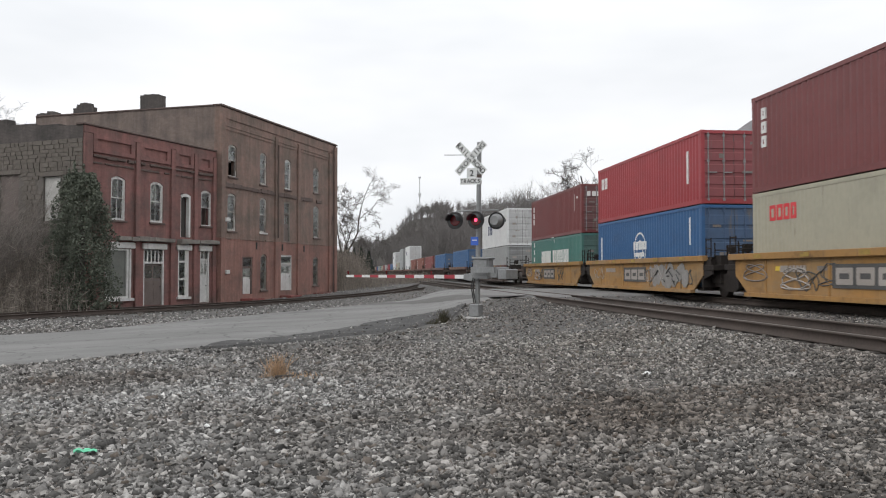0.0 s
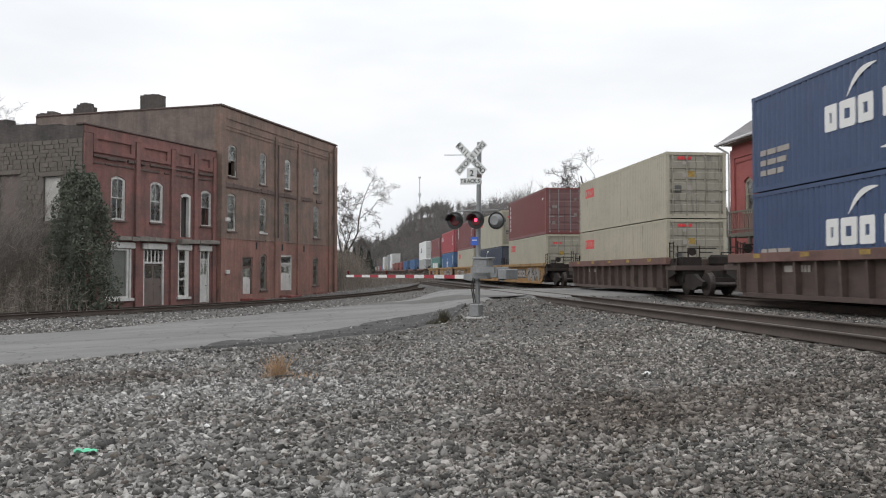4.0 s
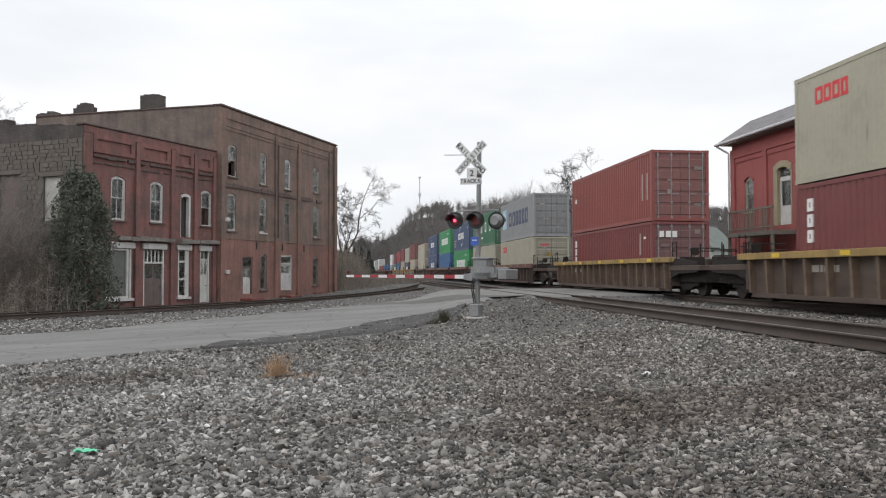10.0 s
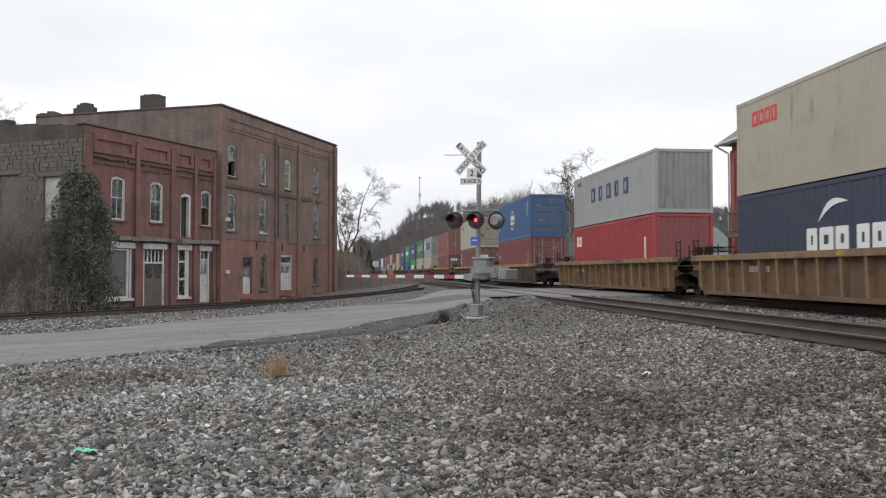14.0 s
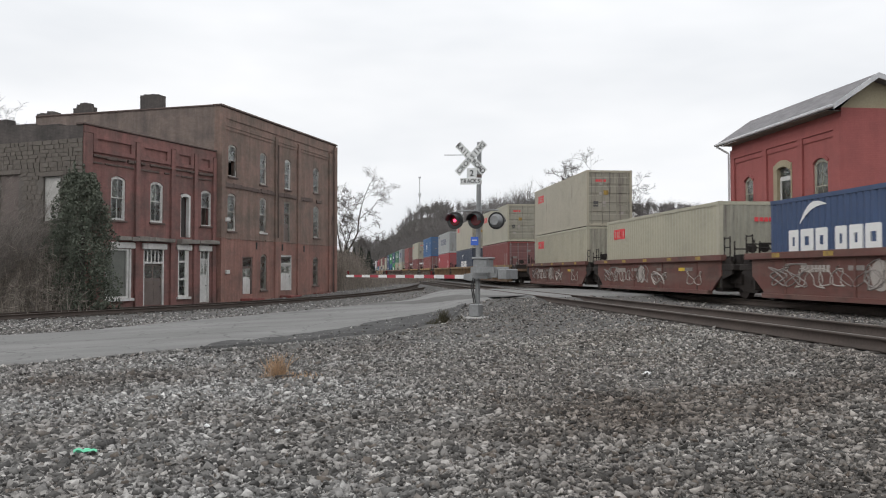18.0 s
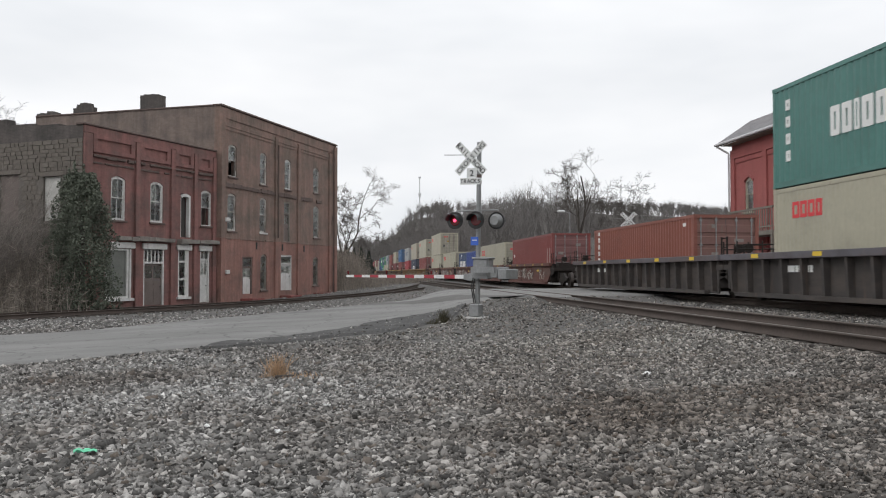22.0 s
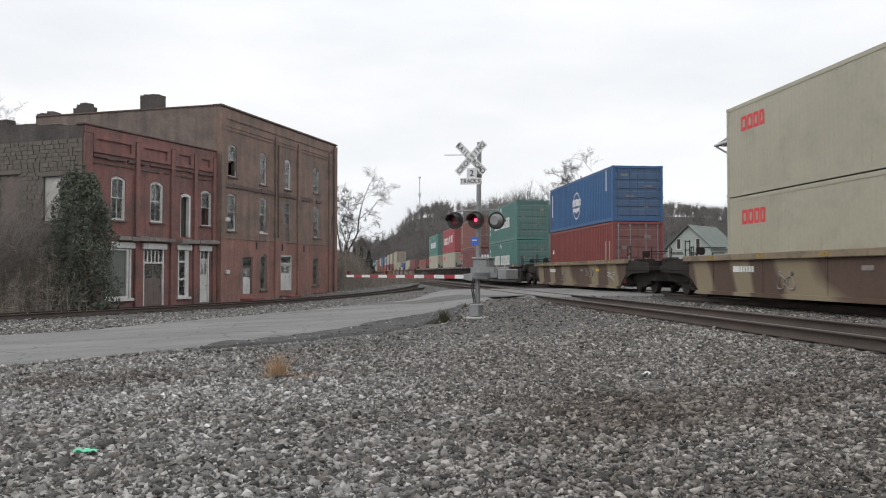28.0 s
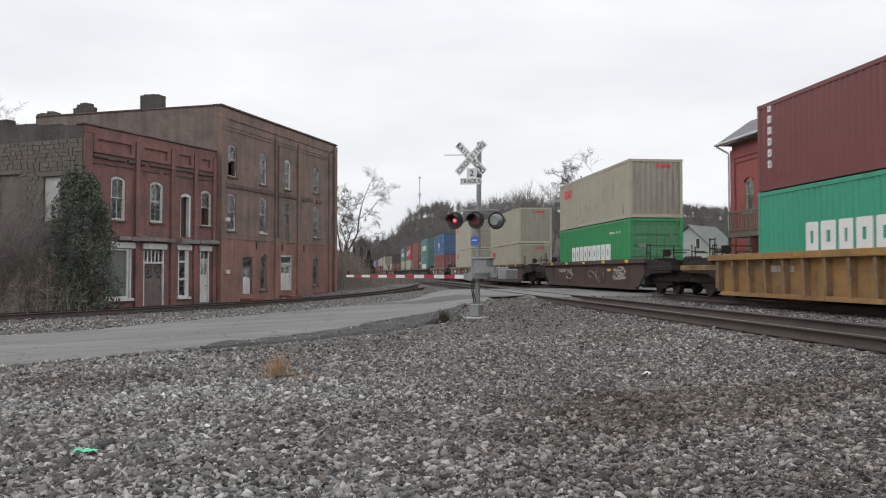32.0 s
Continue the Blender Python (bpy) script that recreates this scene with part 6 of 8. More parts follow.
    box(bm, 0.0, 0.30, -0.03, -0.005, 1.08, 1.12)
    d["bar"] = mesh_of("locking_bar", bm, None)
    for me in d.values():
        me.materials.append(M_GALV)
    BOX_MESHES[key] = d
    return d


def worn(ob, material):
    ob.material_slots[0].link = "OBJECT"
    ob.material_slots[0].material = material
    return ob


def hollow_block(x0, x1, y0, y1, z0, z1, stroke):
    """A plain hollow shape with cut corners."""
    bm = bmesh.new()
    w, h = y1 - y0, z1 - z0
    t = min(stroke, w * 0.39, h * 0.39)

    def octagon(m, k):
        a, b, lo, hi = y0 + m, y1 - m, z0 + m, z1 - m
        return [(a + k, lo), (b - k, lo), (b, lo + k), (b, hi - k), (b - k, hi), (a + k, hi), (a, hi - k), (a, lo + k)]

    out, inn = octagon(0.0, min(w, h) * 0.06), octagon(t, min(w - 2 * t, h - 2 * t) * 0.05)
    for k in range(8):
        q = [out[k], out[(k + 1) % 8], inn[(k + 1) % 8], inn[k]]
        f0 = [bm.verts.new((x0, *p)) for p in q]
        f1 = [bm.verts.new((x1, *p)) for p in q]
        bm.faces.new(f0)
        for i in (0, 2):
            bm.faces.new((f0[i], f1[i], f1[(i + 1) % 4], f0[(i + 1) % 4]))
    bmesh.ops.recalc_face_normals(bm, faces=bm.faces)
    return bm


def bars(parent, name, mark, length, u, z, height, widths, gap=0.22, label="", proud=0.006, stroke=0.31):
    """A row of plain shapes on the near side, counted in metres from the leading end: solid bars, or, for lettering, hollow blocks, each a part of its own."""
    whole = bmesh.new()
    for k, w in enumerate(widths):
        if w > 0:
            y1, y0 = length / 2 - u, length / 2 - u - w * height
            x0, x1 = -1.2095 - proud * 0.3, -1.219 + 0.05
            if name != "lettering":
                box(whole, x0, x1, y0, y1, z, z + height)
            else:
                s = (y1 - y0) * 0.04
                part("letter_block", hollow_block(x0, x1, y0 + s, y1 - s, z, z + height, height * stroke), M_MARK[mark], parent, label)
            u += w * height
        else:
            u += -w * height
        u += gap * height
    if name == "lettering":
        whole.free()
        return
    tagged(part(name, whole, M_MARK[mark], parent, label), kind="stuff" if len(widths) > 1 else "")


def disc_mark(parent, mark, length, u, z, r0, r1, name="emblem", label=""):
    """A ring or disc on the near side."""
    bm = bmesh.new()
    n = 28
    for k in range(n):
        a, b = 2 * math.pi * k / n, 2 * math.pi * (k + 1) / n
        q = [(r0, a), (r1, a), (r1, b), (r0, b)]
        vs = [bm.verts.new((-1.2115, length / 2 - u + r * math.cos(t), z + r * math.sin(t))) for r, t in q]
        bm.faces.new(vs[::-1])
    return part(name, bm, M_MARK[mark], parent, label)


def slash(parent, mark, length, u0, z0, u1, z1, w, name="emblem"):
    bm = bmesh.new()
    a, b = Vector((0, length / 2 - u0, z0)), Vector((0, length / 2 - u1, z1))
    d = (b - a).normalized()
    nrm = Vector((0, d.z, -d.y))
    n = 8
    for k in range(n):
        t0, t1 = k / n, (k + 1) / n
        p0, p1 = a.lerp(b, t0) + nrm * w * 1.4 * math.sin(math.pi * t0), a.lerp(b, t1) + nrm * w * 1.4 * math.sin(math.pi * t1)
        h0, h1 = w * (0.15 + math.sin(math.pi * t0)) / 2, w * (0.15 + math.sin(math.pi * t1)) / 2
        vs = [bm.verts.new((-1.2125, p.y, p.z)) for p in (p0 - nrm * h0, p1 - nrm * h1, p1 + nrm * h1, p0 + nrm * h0)]
        bm.faces.new(vs)
    return part(name, bm, M_MARK[mark], parent)


# how each kind looks: paint, ribbed side, doors on the trailing end, words for the label
KINDS = {
    "cream": ("cream", False, True, "cream shipping container with small red lettering blocks"),
    "cream_plain": ("cream", True, False, "cream shipping container with red lettering blocks and plain end"),
    "cream_dirty": ("dirty_cream", True, False, "dirty cream shipping container with red lettering blocks"),
    "cream_rust": ("dirty_cream", False, True, "rust-streaked cream shipping container with red lettering blocks"),
    "maroon_tex": ("maroon", True, True, "maroon ribbed shipping container with small white lettering"),
    "maroon_side": ("maroon", True, True, "dark maroon ribbed shipping container with a white column of marks"),
    "rust_red": ("rust_red", True, True, "faded rust red ribbed shipping container"),
    "redbrown": ("redbrown", True, True, "red-brown ribbed shipping container"),
    "orange": ("orange_brown", True, True, "orange-brown ribbed shipping container with white column of marks"),
    "red": ("red", True, True, "bright red ribbed shipping container"),
    "red_bird": ("red", True, False, "bright red shipping container with large white blocks and emblem"),
    "red_block": ("red", True, False, "red ribbed shipping container with white block mark"),
    "navy": ("navy", True, True, "navy blue ribbed shipping container with white lettering and swooshes"),
    "navy_low": ("dark_navy", True, True, "dark grey-navy shipping container with low white lettering"),
    "navy_short": ("navy", True, True, "short navy blue shipping container with white lettering"),
    "blue": ("blue", True, True, "plain bright blue ribbed shipping container"),
    "blue_short": ("deep_blue", True, True, "short deep blue ribbed shipping container"),
    "blue_globe": ("blue", True, True, "bright blue shipping container with round white globe emblem"),
    "green": ("green", True, True, "bright green shipping container with large white lettering blocks"),
    "green_low": ("green", True, True, "bright green container with white lettering blocks low on its side"),
    "green_wide": ("dark_green", True, True, "dark green shipping container with widely spaced white blocks"),
    "sea_green": ("sea_green", True, True, "sea green shipping container with large white lettering blocks"),
    "teal": ("teal", True, True, "teal ribbed shipping container with two white words in blocks"),
    "grey_star": ("grey", True, True, "grey shipping container with dark blocks and pale blue patch"),
    "grey_word": ("light_grey", True, False, "light grey shipping container with dark blue lettering blocks"),
    "white": ("white", True, True, "white ribbed shipping container"),
    "grey": ("light_grey", True, True, "pale grey ribbed shipping container"),
}
BUILT = {}


def container(kind, length, m):
    low_box = kind.endswith("-")
    kind = kind.rstrip("-")
    key = (kind, length, low_box)
    if key in BUILT:
        return copy_thing(BUILT[key], m)
    colour, ribbed, doors, label = KINDS[kind]
    H = 2.591 if low_box else 2.896
    g = thing("shipping_container", m, label, "shipping container", group="containers of the train")
    mats = PAINT[colour]
    d = box_meshes(length, H, ribbed)
    for nm, tag in (("near", "side_panel"), ("far", "side_panel"), ("roof", "roof"), ("floor", "floor"), ("front", "end_panel"), ("post_a", "corner_post"), ("post_b", "corner_post"), ("post_c", "corner_post"), ("post_d", "corner_post"),
                    ("top_near", "top_rail"), ("top_far", "top_rail"), ("low_near", "bottom_rail"), ("low_far", "bottom_rail"), ("head_r", "header"), ("sill_r", "door_sill"), ("head_f", "header"), ("sill_f", "end_sill")):
        worn(part(tag, d[nm], None, g), M_UNDER if nm == "floor" else mats)
    if doors:
        for nm, xs_ in (("door_a", (-0.95, -0.38)), ("door_b", (0.38, 0.95))):
            dr = worn(part("door", d[nm], None, g), DOOR[colour])
            for x in xs_:
                bar = worn(part("locking_bar", d["bar"], None, dr), M_GALV if colour not in ("cream", "dirty_cream", "teal", "white", "grey", "blue", "navy", "dark_navy", "green") else DOOR[colour])
                bar.location = (x, -length / 2 + 0.012, 0)
        box_part("door_gasket", (-0.012, 0.012, -length / 2 + 0.05, -length / 2 + 0.08, 0.17, H - 0.13), M_SEAL, g)
        y = -length / 2 + 0.004
        rnd = random.Random(len(label))
        decal = M_MARK["faint" if colour in ("cream", "dirty_cream", "white", "light_grey", "grey") else "pale"]
        for k in range(4):
            x, z = rnd.choice((-0.8, -0.55, 0.3, 0.6)), 0.6 + 0.5 * k
            box_part("door_decal", (x, x + rnd.uniform(0.12, 0.4), y + 0.012, y + 0.03, z, z + rnd.uniform(0.06, 0.2)), decal, g)
        if colour in ("cream", "dirty_cream"):
            for k in range(4):
                box_part("letter_block", (-0.74 + k * 0.145, -0.62 + k * 0.145, y + 0.012, y + 0.03, 2.29, 2.41), M_MARK["red"], g, "red lettering block on the door")
            box_part("door_plate", (-0.32, -0.06, y + 0.008, y + 0.03, 1.62, 1.85), M_OLDMARK, g)
            box_part("door_plate", (-0.86, -0.60, y + 0.008, y + 0.03, 1.0, 1.28), M_SEAL, g)
            box_part("door_plate", (-0.42, -0.2, y + 0.008, y + 0.03, 1.0, 1.28), M_MARK["faint"], g)
    else:
        worn(part("end_panel", d["rear"], None, g), DOOR[colour])
        if colour in ("cream", "dirty_cream"):
            for k in range(4):
                box_part("letter_block", (0.02 + k * 0.17, 0.15 + k * 0.17, -length / 2 + 0.004, -length / 2 + 0.03, 2.22, 2.36), M_MARK["red"], g, "red lettering block on the end")
    L = length
    if colour in ("cream", "dirty_cream"):
        bars(g, "lettering", "red", L, 1.0, H - 0.88, 0.45, (0.86, 0.82, 0.80, 0.70), 0.04, "red lettering blocks", stroke=0.22)
        bars(g, "rail_marks", "faint", L, 0.35, H - 0.10, 0.04, (3,) * 46, 3.3)
    elif kind == "maroon_tex":
        for k in range(3):
            bars(g, "lettering", "white", L, 0.55, 2.15 - 0.42 * k - (0.3 if low_box else 0), 0.34, (0.85,), 0.1)
        bars(g, "small_marks", "white", L, L - 1.0, 1.9, 0.10, (2.6,), 0.2)
        bars(g, "small_marks", "faint", L, L - 1.5, 1.25, 0.9, (0.16,), 0.2)
        bm = bmesh.new()
        for k, w in enumerate((0.18, 0.2, 0.2)):
            box(bm, -0.9 + k * 0.27, -0.9 + k * 0.27 + w, -L / 2 - 0.004, -L / 2 + 0.03, 1.95, 2.2)
        part("lettering", bm, M_MARK["white"], g)
    elif kind in ("maroon_side", "orange"):
        for k in range(6):
            bars(g, "lettering", "white", L, 0.6, 2.3 - 0.33 * k, 0.22, (0.9,), 0.1)
        bars(g, "small_marks", "white", L, L - 1.0, 2.2, 0.12, (2.4,), 0.2)
    elif kind in ("redbrown", "rust_red"):
        bars(g, "small_marks", "white", L, 0.6, 1.6, 0.22, (1.0,), 0.1)
        bars(g, "small_marks", "faint", L, L - 1.2, 0.9, 1.1, (0.13, -0.2, 0.13), 0.1)
    elif kind in ("red", "red_block"):
        bars(g, "lettering", "white", L, 0.55, H - 1.02, 0.52, (0.8, 0.8), 0.12, "white block mark")
        bars(g, "small_marks", "white", L, L - 1.3, 0.8, 1.2, (0.10,), 0.1)
    elif kind == "red_bird":
        bars(g, "lettering", "white", L, 1.4, 1.05, 0.80, (0.72, 0.74, 0.88, 0.7, 0.7, 0.7, 0.72), 0.15, "large white lettering blocks", stroke=0.14)
        slash(g, "white", L, 6.5, 0.75, 8.4, 1.75, 0.34)
        slash(g, "white", L, 6.7, 2.05, 7.8, 0.85, 0.26)
        bars(g, "lettering", "white", L, 8.55, 1.2, 0.80, (0.66, 0.72, 0.72), 0.14, stroke=0.14)
        bars(g, "small_marks", "white", L, 10.4, 2.1, 0.14, (3.5,), 0.2)
    elif kind == "navy":
        bars(g, "lettering", "white", L, 3.9, 1.2, 0.68, (0.85, 1.05, 0.95, -0.25, 0.85, 0.9, 1.05), 0.10, "white lettering blocks")
        slash(g, "white", L, 4.9, 1.95, 6.1, 2.55, 0.14)
        slash(g, "white", L, 7.5, 1.05, 6.2, 0.5, 0.14)
        for k in range(3):
            bars(g, "small_marks", "faint", L, 0.5, 1.05 - 0.3 * k, 0.16, (2.0, 3.0, 4.0 - k), 0.6)
        bars(g, "small_marks", "white", L, L - 1.2, 2.2, 0.12, (2.4,), 0.2)
    elif kind in ("navy_low", "navy_short"):
        u = 4.0 if L > 8 else 0.97
        bars(g, "lettering", "white", L, u, 1.05, 0.64, (0.85, 1.05, 0.95, -0.25, 0.85, 0.9, 1.05), 0.10, "white lettering blocks")
        slash(g, "white", L, u + 0.6, 1.85, u + 1.9, 2.3, 0.16)
    elif kind == "blue_globe":
        zc = H - 1.42
        disc_mark(g, "white", L, 5.9, zc, 0.66, 0.73, label="round white globe emblem")
        disc_mark(g, "white", L, 5.9, zc, 0.34, 0.40)
        bars(g, "lettering", "white", L, 5.1, zc + 0.0, 0.34, (0.8, 0.8, 0.8, 0.8, 0.8), 0.12)
        bars(g, "small_marks", "white", L, 5.2, zc - 0.3, 0.18, (0.8,) * 7, 0.2)
        bars(g, "small_marks", "white", L, L - 1.1, 1.5, 1.0, (0.12,), 0.2)
        bars(g, "small_marks", "white", L, 0.45, 0.9, 1.3, (0.10,), 0.2)
    elif kind in ("green", "sea_green", "green_low"):
        z = 1.10 if kind == "green" else 1.06
        bars(g, "lettering", "white", L, 2.9 if kind == "green" else 2.6, z, 0.80, (0.80, 0.92, 0.80, 0.88, 0.9, 0.88, 0.80, 0.80, 0.9), 0.10, "large white lettering blocks")
        bars(g, "small_marks", "white", L, 9.3, 2.3, 0.10, (0.8,) * 7, 1.6)
    elif kind == "green_wide":
        bars(g, "lettering", "white", L, 2.4, 1.2, 0.88, (0.85, -1.35, 0.9, -1.35, 0.85, -1.35, 0.85), 0.2, "widely spaced white blocks", stroke=0.20)
        bars(g, "small_marks", "white", L, 4.6, 2.35, 0.16, (1.2, -1, 1.2), 0.6)
        bars(g, "lettering", "white", L, 11.2, 1.25, 1.2, (0.34,), 0.1, "tall white block mark")
        bars(g, "small_marks", "white", L, 5.1, 0.65, 0.16, (4.5,), 0.2)
    elif kind == "teal":
        bars(g, "lettering", "white", L, 2.9, 1.07, 0.76, (0.56, 0.58, 0.3, 0.62, 0.6, -0.6, 0.56, 0.58, 0.3, 0.56, 0.56, 0.3, 0.6, 0.6), 0.10, "two white words in blocks")
        for k in range(4):
            bars(g, "lettering", "white", L, 0.7, 2.15 - 0.48 * k, 0.3, (0.9,), 0.1)
        slash(g, "white", L, 5.4, 2.45, 6.3, 2.3, 0.2)
    elif kind == "grey_star":
        bars(g, "lettering", "dark", L, 3.4, 1.05, 1.05, (1.15, 0.95, 0.85, 0.9, 0.85, 0.9), 0.20, "large dark lettering blocks", stroke=0.24)
        bars(g, "emblem", "sky", L, 0.95, 0.95, 1.5, (1.0,), 0.1, "pale blue square patch", proud=0.001)
        for k in range(7):
            a_ = 2 * math.pi * k / 7 + 0.3
            slash(g, "white", L, 1.7 - 0.02 * math.cos(a_), 1.7 - 0.02 * math.sin(a_), 1.7 + 0.62 * math.cos(a_), 1.7 + 0.62 * math.sin(a_), 0.17)
    elif kind == "grey_word":
        bars(g, "lettering", "dark", L, 3.2, 1.10, 0.72, (0.9, -0.65, 0.9, -0.65, 0.85, -0.65, 0.9, -0.65, 0.9), 0.1, "spaced dark blue lettering blocks", stroke=0.24)
        bars(g, "small_marks", "dark", L, 0.8, 2.15, 0.18, (3.5,), 0.2)
    elif kind == "white":
        bars(g, "lettering", "dark", L, 3.2, 1.1, 0.8, (0.7, 0.7, 0.7), 0.2)
    BUILT[key] = g
    return g


def truck(parent, y, label="three-piece running gear with steel wheels"):
    """A two-axle bogie."""
    bm = bmesh.new()
    box(bm, -1.0, 1.0, y - 0.16, y + 0.16, 0.42, 0.66)
    for sx in (-1, 1):
        pts = [(-1.12, 0.52), (-0.72, 0.62), (-0.35, 0.80), (0.35, 0.80), (0.72, 0.62), (1.12, 0.52), (1.05, 0.36), (0.70, 0.36), (0.35, 0.22), (-0.35, 0.22), (-0.70, 0.36), (-1.05, 0.36)]
        f0 = [bm.verts.new((sx * 0.93, y + a, z)) for a, z in pts]
        f1 = [bm.verts.new((sx * 1.07, y + a, z)) for a, z in pts]
        bm.faces.new(f0)
        bm.faces.new(f1[::-1])
        for k in range(12):
            bm.faces.new((f0[k], f1[k], f1[(k + 1) % 12], f0[(k + 1) % 12]))
        for dy in (-0.15, 0, 0.15):
            rod(bm, (sx * 1.0, y + dy, 0.28), (sx * 1.0, y + dy, 0.6), 0.06, None, 8)
    bmesh.ops.recalc_face_normals(bm, faces=bm.faces)
    t = part("bogie", bm, M_UNDER, parent, label)
    for dy in (-0.88, 0.88):
        bm = bmesh.new()
        rod(bm, (-0.95, y + dy, 0.42), (0.95, y + dy, 0.42), 0.075, None, 10)
        for sx in (-1, 1):
            rod(bm, (sx * 0.715, y + dy, 0.42), (sx * 0.85, y + dy, 0.42), 0.42, 0.41, 24)
            rod(bm, (sx * 0.68, y + dy, 0.42), (sx * 0.715, y + dy, 0.42), 0.445, None, 24)
        part("wheelset", bm, M_WHEEL, t)
    return t


def well_car(kind, colour, L, well, lead, tail, m, label):
    """A well car: two deep sides with sills, platforms over the bogies, stands and ladders. Local +y leads; origin on the rails at mid-length."""
    key = (kind, colour, L, lead, tail)
    if key in BUILT:
        return copy_thing(BUILT[key], m)
    g = thing("well_car", m, label, "railway car", group="cars of the train")
    tagged_side, colour = colour.endswith("_tag"), colour.replace("_tag", "")
    c = M_CAR[colour]
    X, top, low, h = 1.50, 1.42, 0.15, well / 2
    for sx in (-1, 1):
        bm = bmesh.new()
        # side plate with raked ends
        rake = 0.9 if kind == "smooth" else 0.25
        pts = [(-h - 0.3, top - 0.12), (h + 0.3, top - 0.12), (h + 0.3, 0.75), (h + 0.3 - rake, low), (-h - 0.3 + rake, low), (-h - 0.3, 0.75)]
        xp = X - (0.03 if kind == "smooth" else 0.15)
        f0 = [bm.verts.new((sx * xp, y, z)) for y, z in pts]
        f1 = [bm.verts.new((sx * (xp - 0.06), y, z)) for y, z in pts]
        bm.faces.new(f0)
        bm.faces.new(f1[::-1])
        for k in range(6):
            bm.faces.new((f0[k], f1[k], f1[(k + 1) % 6], f0[(k + 1) % 6]))
        bmesh.ops.recalc_face_normals(bm, faces=bm.faces)
        part("side_plate", bm, c, g)
        bm = bmesh.new()
        box(bm, sx * X - 0.10, sx * X + 0.10, -h - 0.55, h + 0.55, top - (0.27 if colour == "brown" else 0.19), top)
        bevel(bm, 0.012)
        part("top_sill", bm, M_SILL[colour] if colour in M_SILL else c, g)
        bm = bmesh.new()
        box(bm, sx * X - 0.09, sx * X + 0.09, -h + 0.5, h - 0.5, low - 0.02, low + 0.10)
        part("bottom_sill", bm, c, g)
        if kind == "ribbed":
            n = int(well / 1.0)
            for k in range(n + 1):
                y = -h + 0.1 + (well - 0.2) * k / n
                bm = bmesh.new()
                vs = box(bm, sx * (X - 0.152), sx * (X + 0.06), y - 0.055, y + 0.055, low + 0.10, top - 0.14)
                for v in vs:
                    if v.co.z < 0.6 and abs(v.co.x) > X:
                        v.co.x -= sx * 0.05
                # taupe ribs get the paint with caught light mixed into its colour
                part("rib", bm, M_SILL["tan"] if colour in ("tan", "yellow") else M_RIBLIT if colour == "taupe" else c, g)
        else:
            n = int(well / 3.0)
            bm = bmesh.new()
            for k in range(n):
                y = -h + well * (k + 0.5) / n
                box(bm, sx * (X - 0.03), sx * (X - 0.01), y - 0.05, y + 0.05, low + 0.1, top - 0.14)
            part("seam", bm, c, g)
        bm = bmesh.new()
        for k in range(5):
            y = -h + well * (k + 0.4) / 5
            box(bm, sx * X + (0.10 if sx > 0 else -0.106), sx * X + (0.106 if sx > 0 else -0.10), y, y + 0.42, top - 0.15, top - 0.03)
        tagged(part("reflector_marks", bm, M_YELLOWMARK if colour in ("umber", "dark", "taupe") else M_OLDMARK, g, "yellow reflective strips"), kind="stuff")
    # floor straps of the well
    for y in (-h + 0.3, -well / 6, well / 6, h - 0.3):
        box_part("cross_member", (-X + 0.22, X - 0.22, y - 0.25, y + 0.25, 0.22, 0.33), M_UNDER, g)
    for sy in (-1, 1):
        a, b = sorted((sy * (h + 0.1), sy * (L / 2 - 0.1)))
        bm = bmesh.new()
        box(bm, -X + 0.04, X - 0.04, a, b, 0.92, 1.10)
        box(bm, -0.35, 0.35, a, b, 0.60, 0.93)
        y = sy * (h + 0.22)
        box(bm, -X + 0.05, X - 0.05, y - 0.06, y + 0.06, 0.33, 1.36)
        bevel(bm, 0.015)
        part("end_platform", bm, c if kind == "ribbed" else M_UNDER, g)
        for sx in (-1, 1):  # gusset plates that run the side out to the end
            bm = bmesh.new()
            pts = [(h + 0.31, 0.62), (h + 0.31, top - 0.2), (h + 0.95, top - 0.06), (L / 2 - 0.35, 1.22), (L / 2 - 0.25, 0.86), (h + 1.0, 0.80)]
            f0 = [bm.verts.new((sx * (X - 0.06), sy * y, z)) for y, z in pts]
            f1 = [bm.verts.new((sx * (X - 0.12), sy * y, z)) for y, z in pts]
            bm.faces.new(f0)
            bm.faces.new(f1[::-1])
            for k in range(6):
                bm.faces.new((f0[k], f1[k], f1[(k + 1) % 6], f0[(k + 1) % 6]))
            bmesh.ops.recalc_face_normals(bm, faces=bm.faces)
            part("end_gusset", bm, M_UNDER, g)
        bm = bmesh.new()
        box(bm, -1.15, 1.15, a + 0.1, b - 0.15, 0.50, 0.915)
        for x in (-0.8, -0.25, 0.3, 0.85):
            rod(bm, (x, a + 0.1, 0.86), (x, b - 0.05, 0.44), 0.05, None, 6)
        part("underframe", bm, M_UNDER, g)
        for x in (-1.2, -0.35, 0.5):
            bm = bmesh.new()
            yy = sy * (L / 2 - 0.55)
            rod(bm, (x, yy, 1.08), (x, yy, 1.85 if x < 0 else 1.6), 0.022, None, 6)
            rod(bm, (x, yy, 1.6), (x + 0.5, yy, 1.6), 0.02, None, 6)
            part("grab_rail", bm, M_UNDER, g)
        box_part("brake_cylinder", (0.1, 0.75, sy * (h + 0.7) - 0.3, sy * (h + 0.7) + 0.3, 1.10, 1.5), M_UNDER, g, edge=0.08)
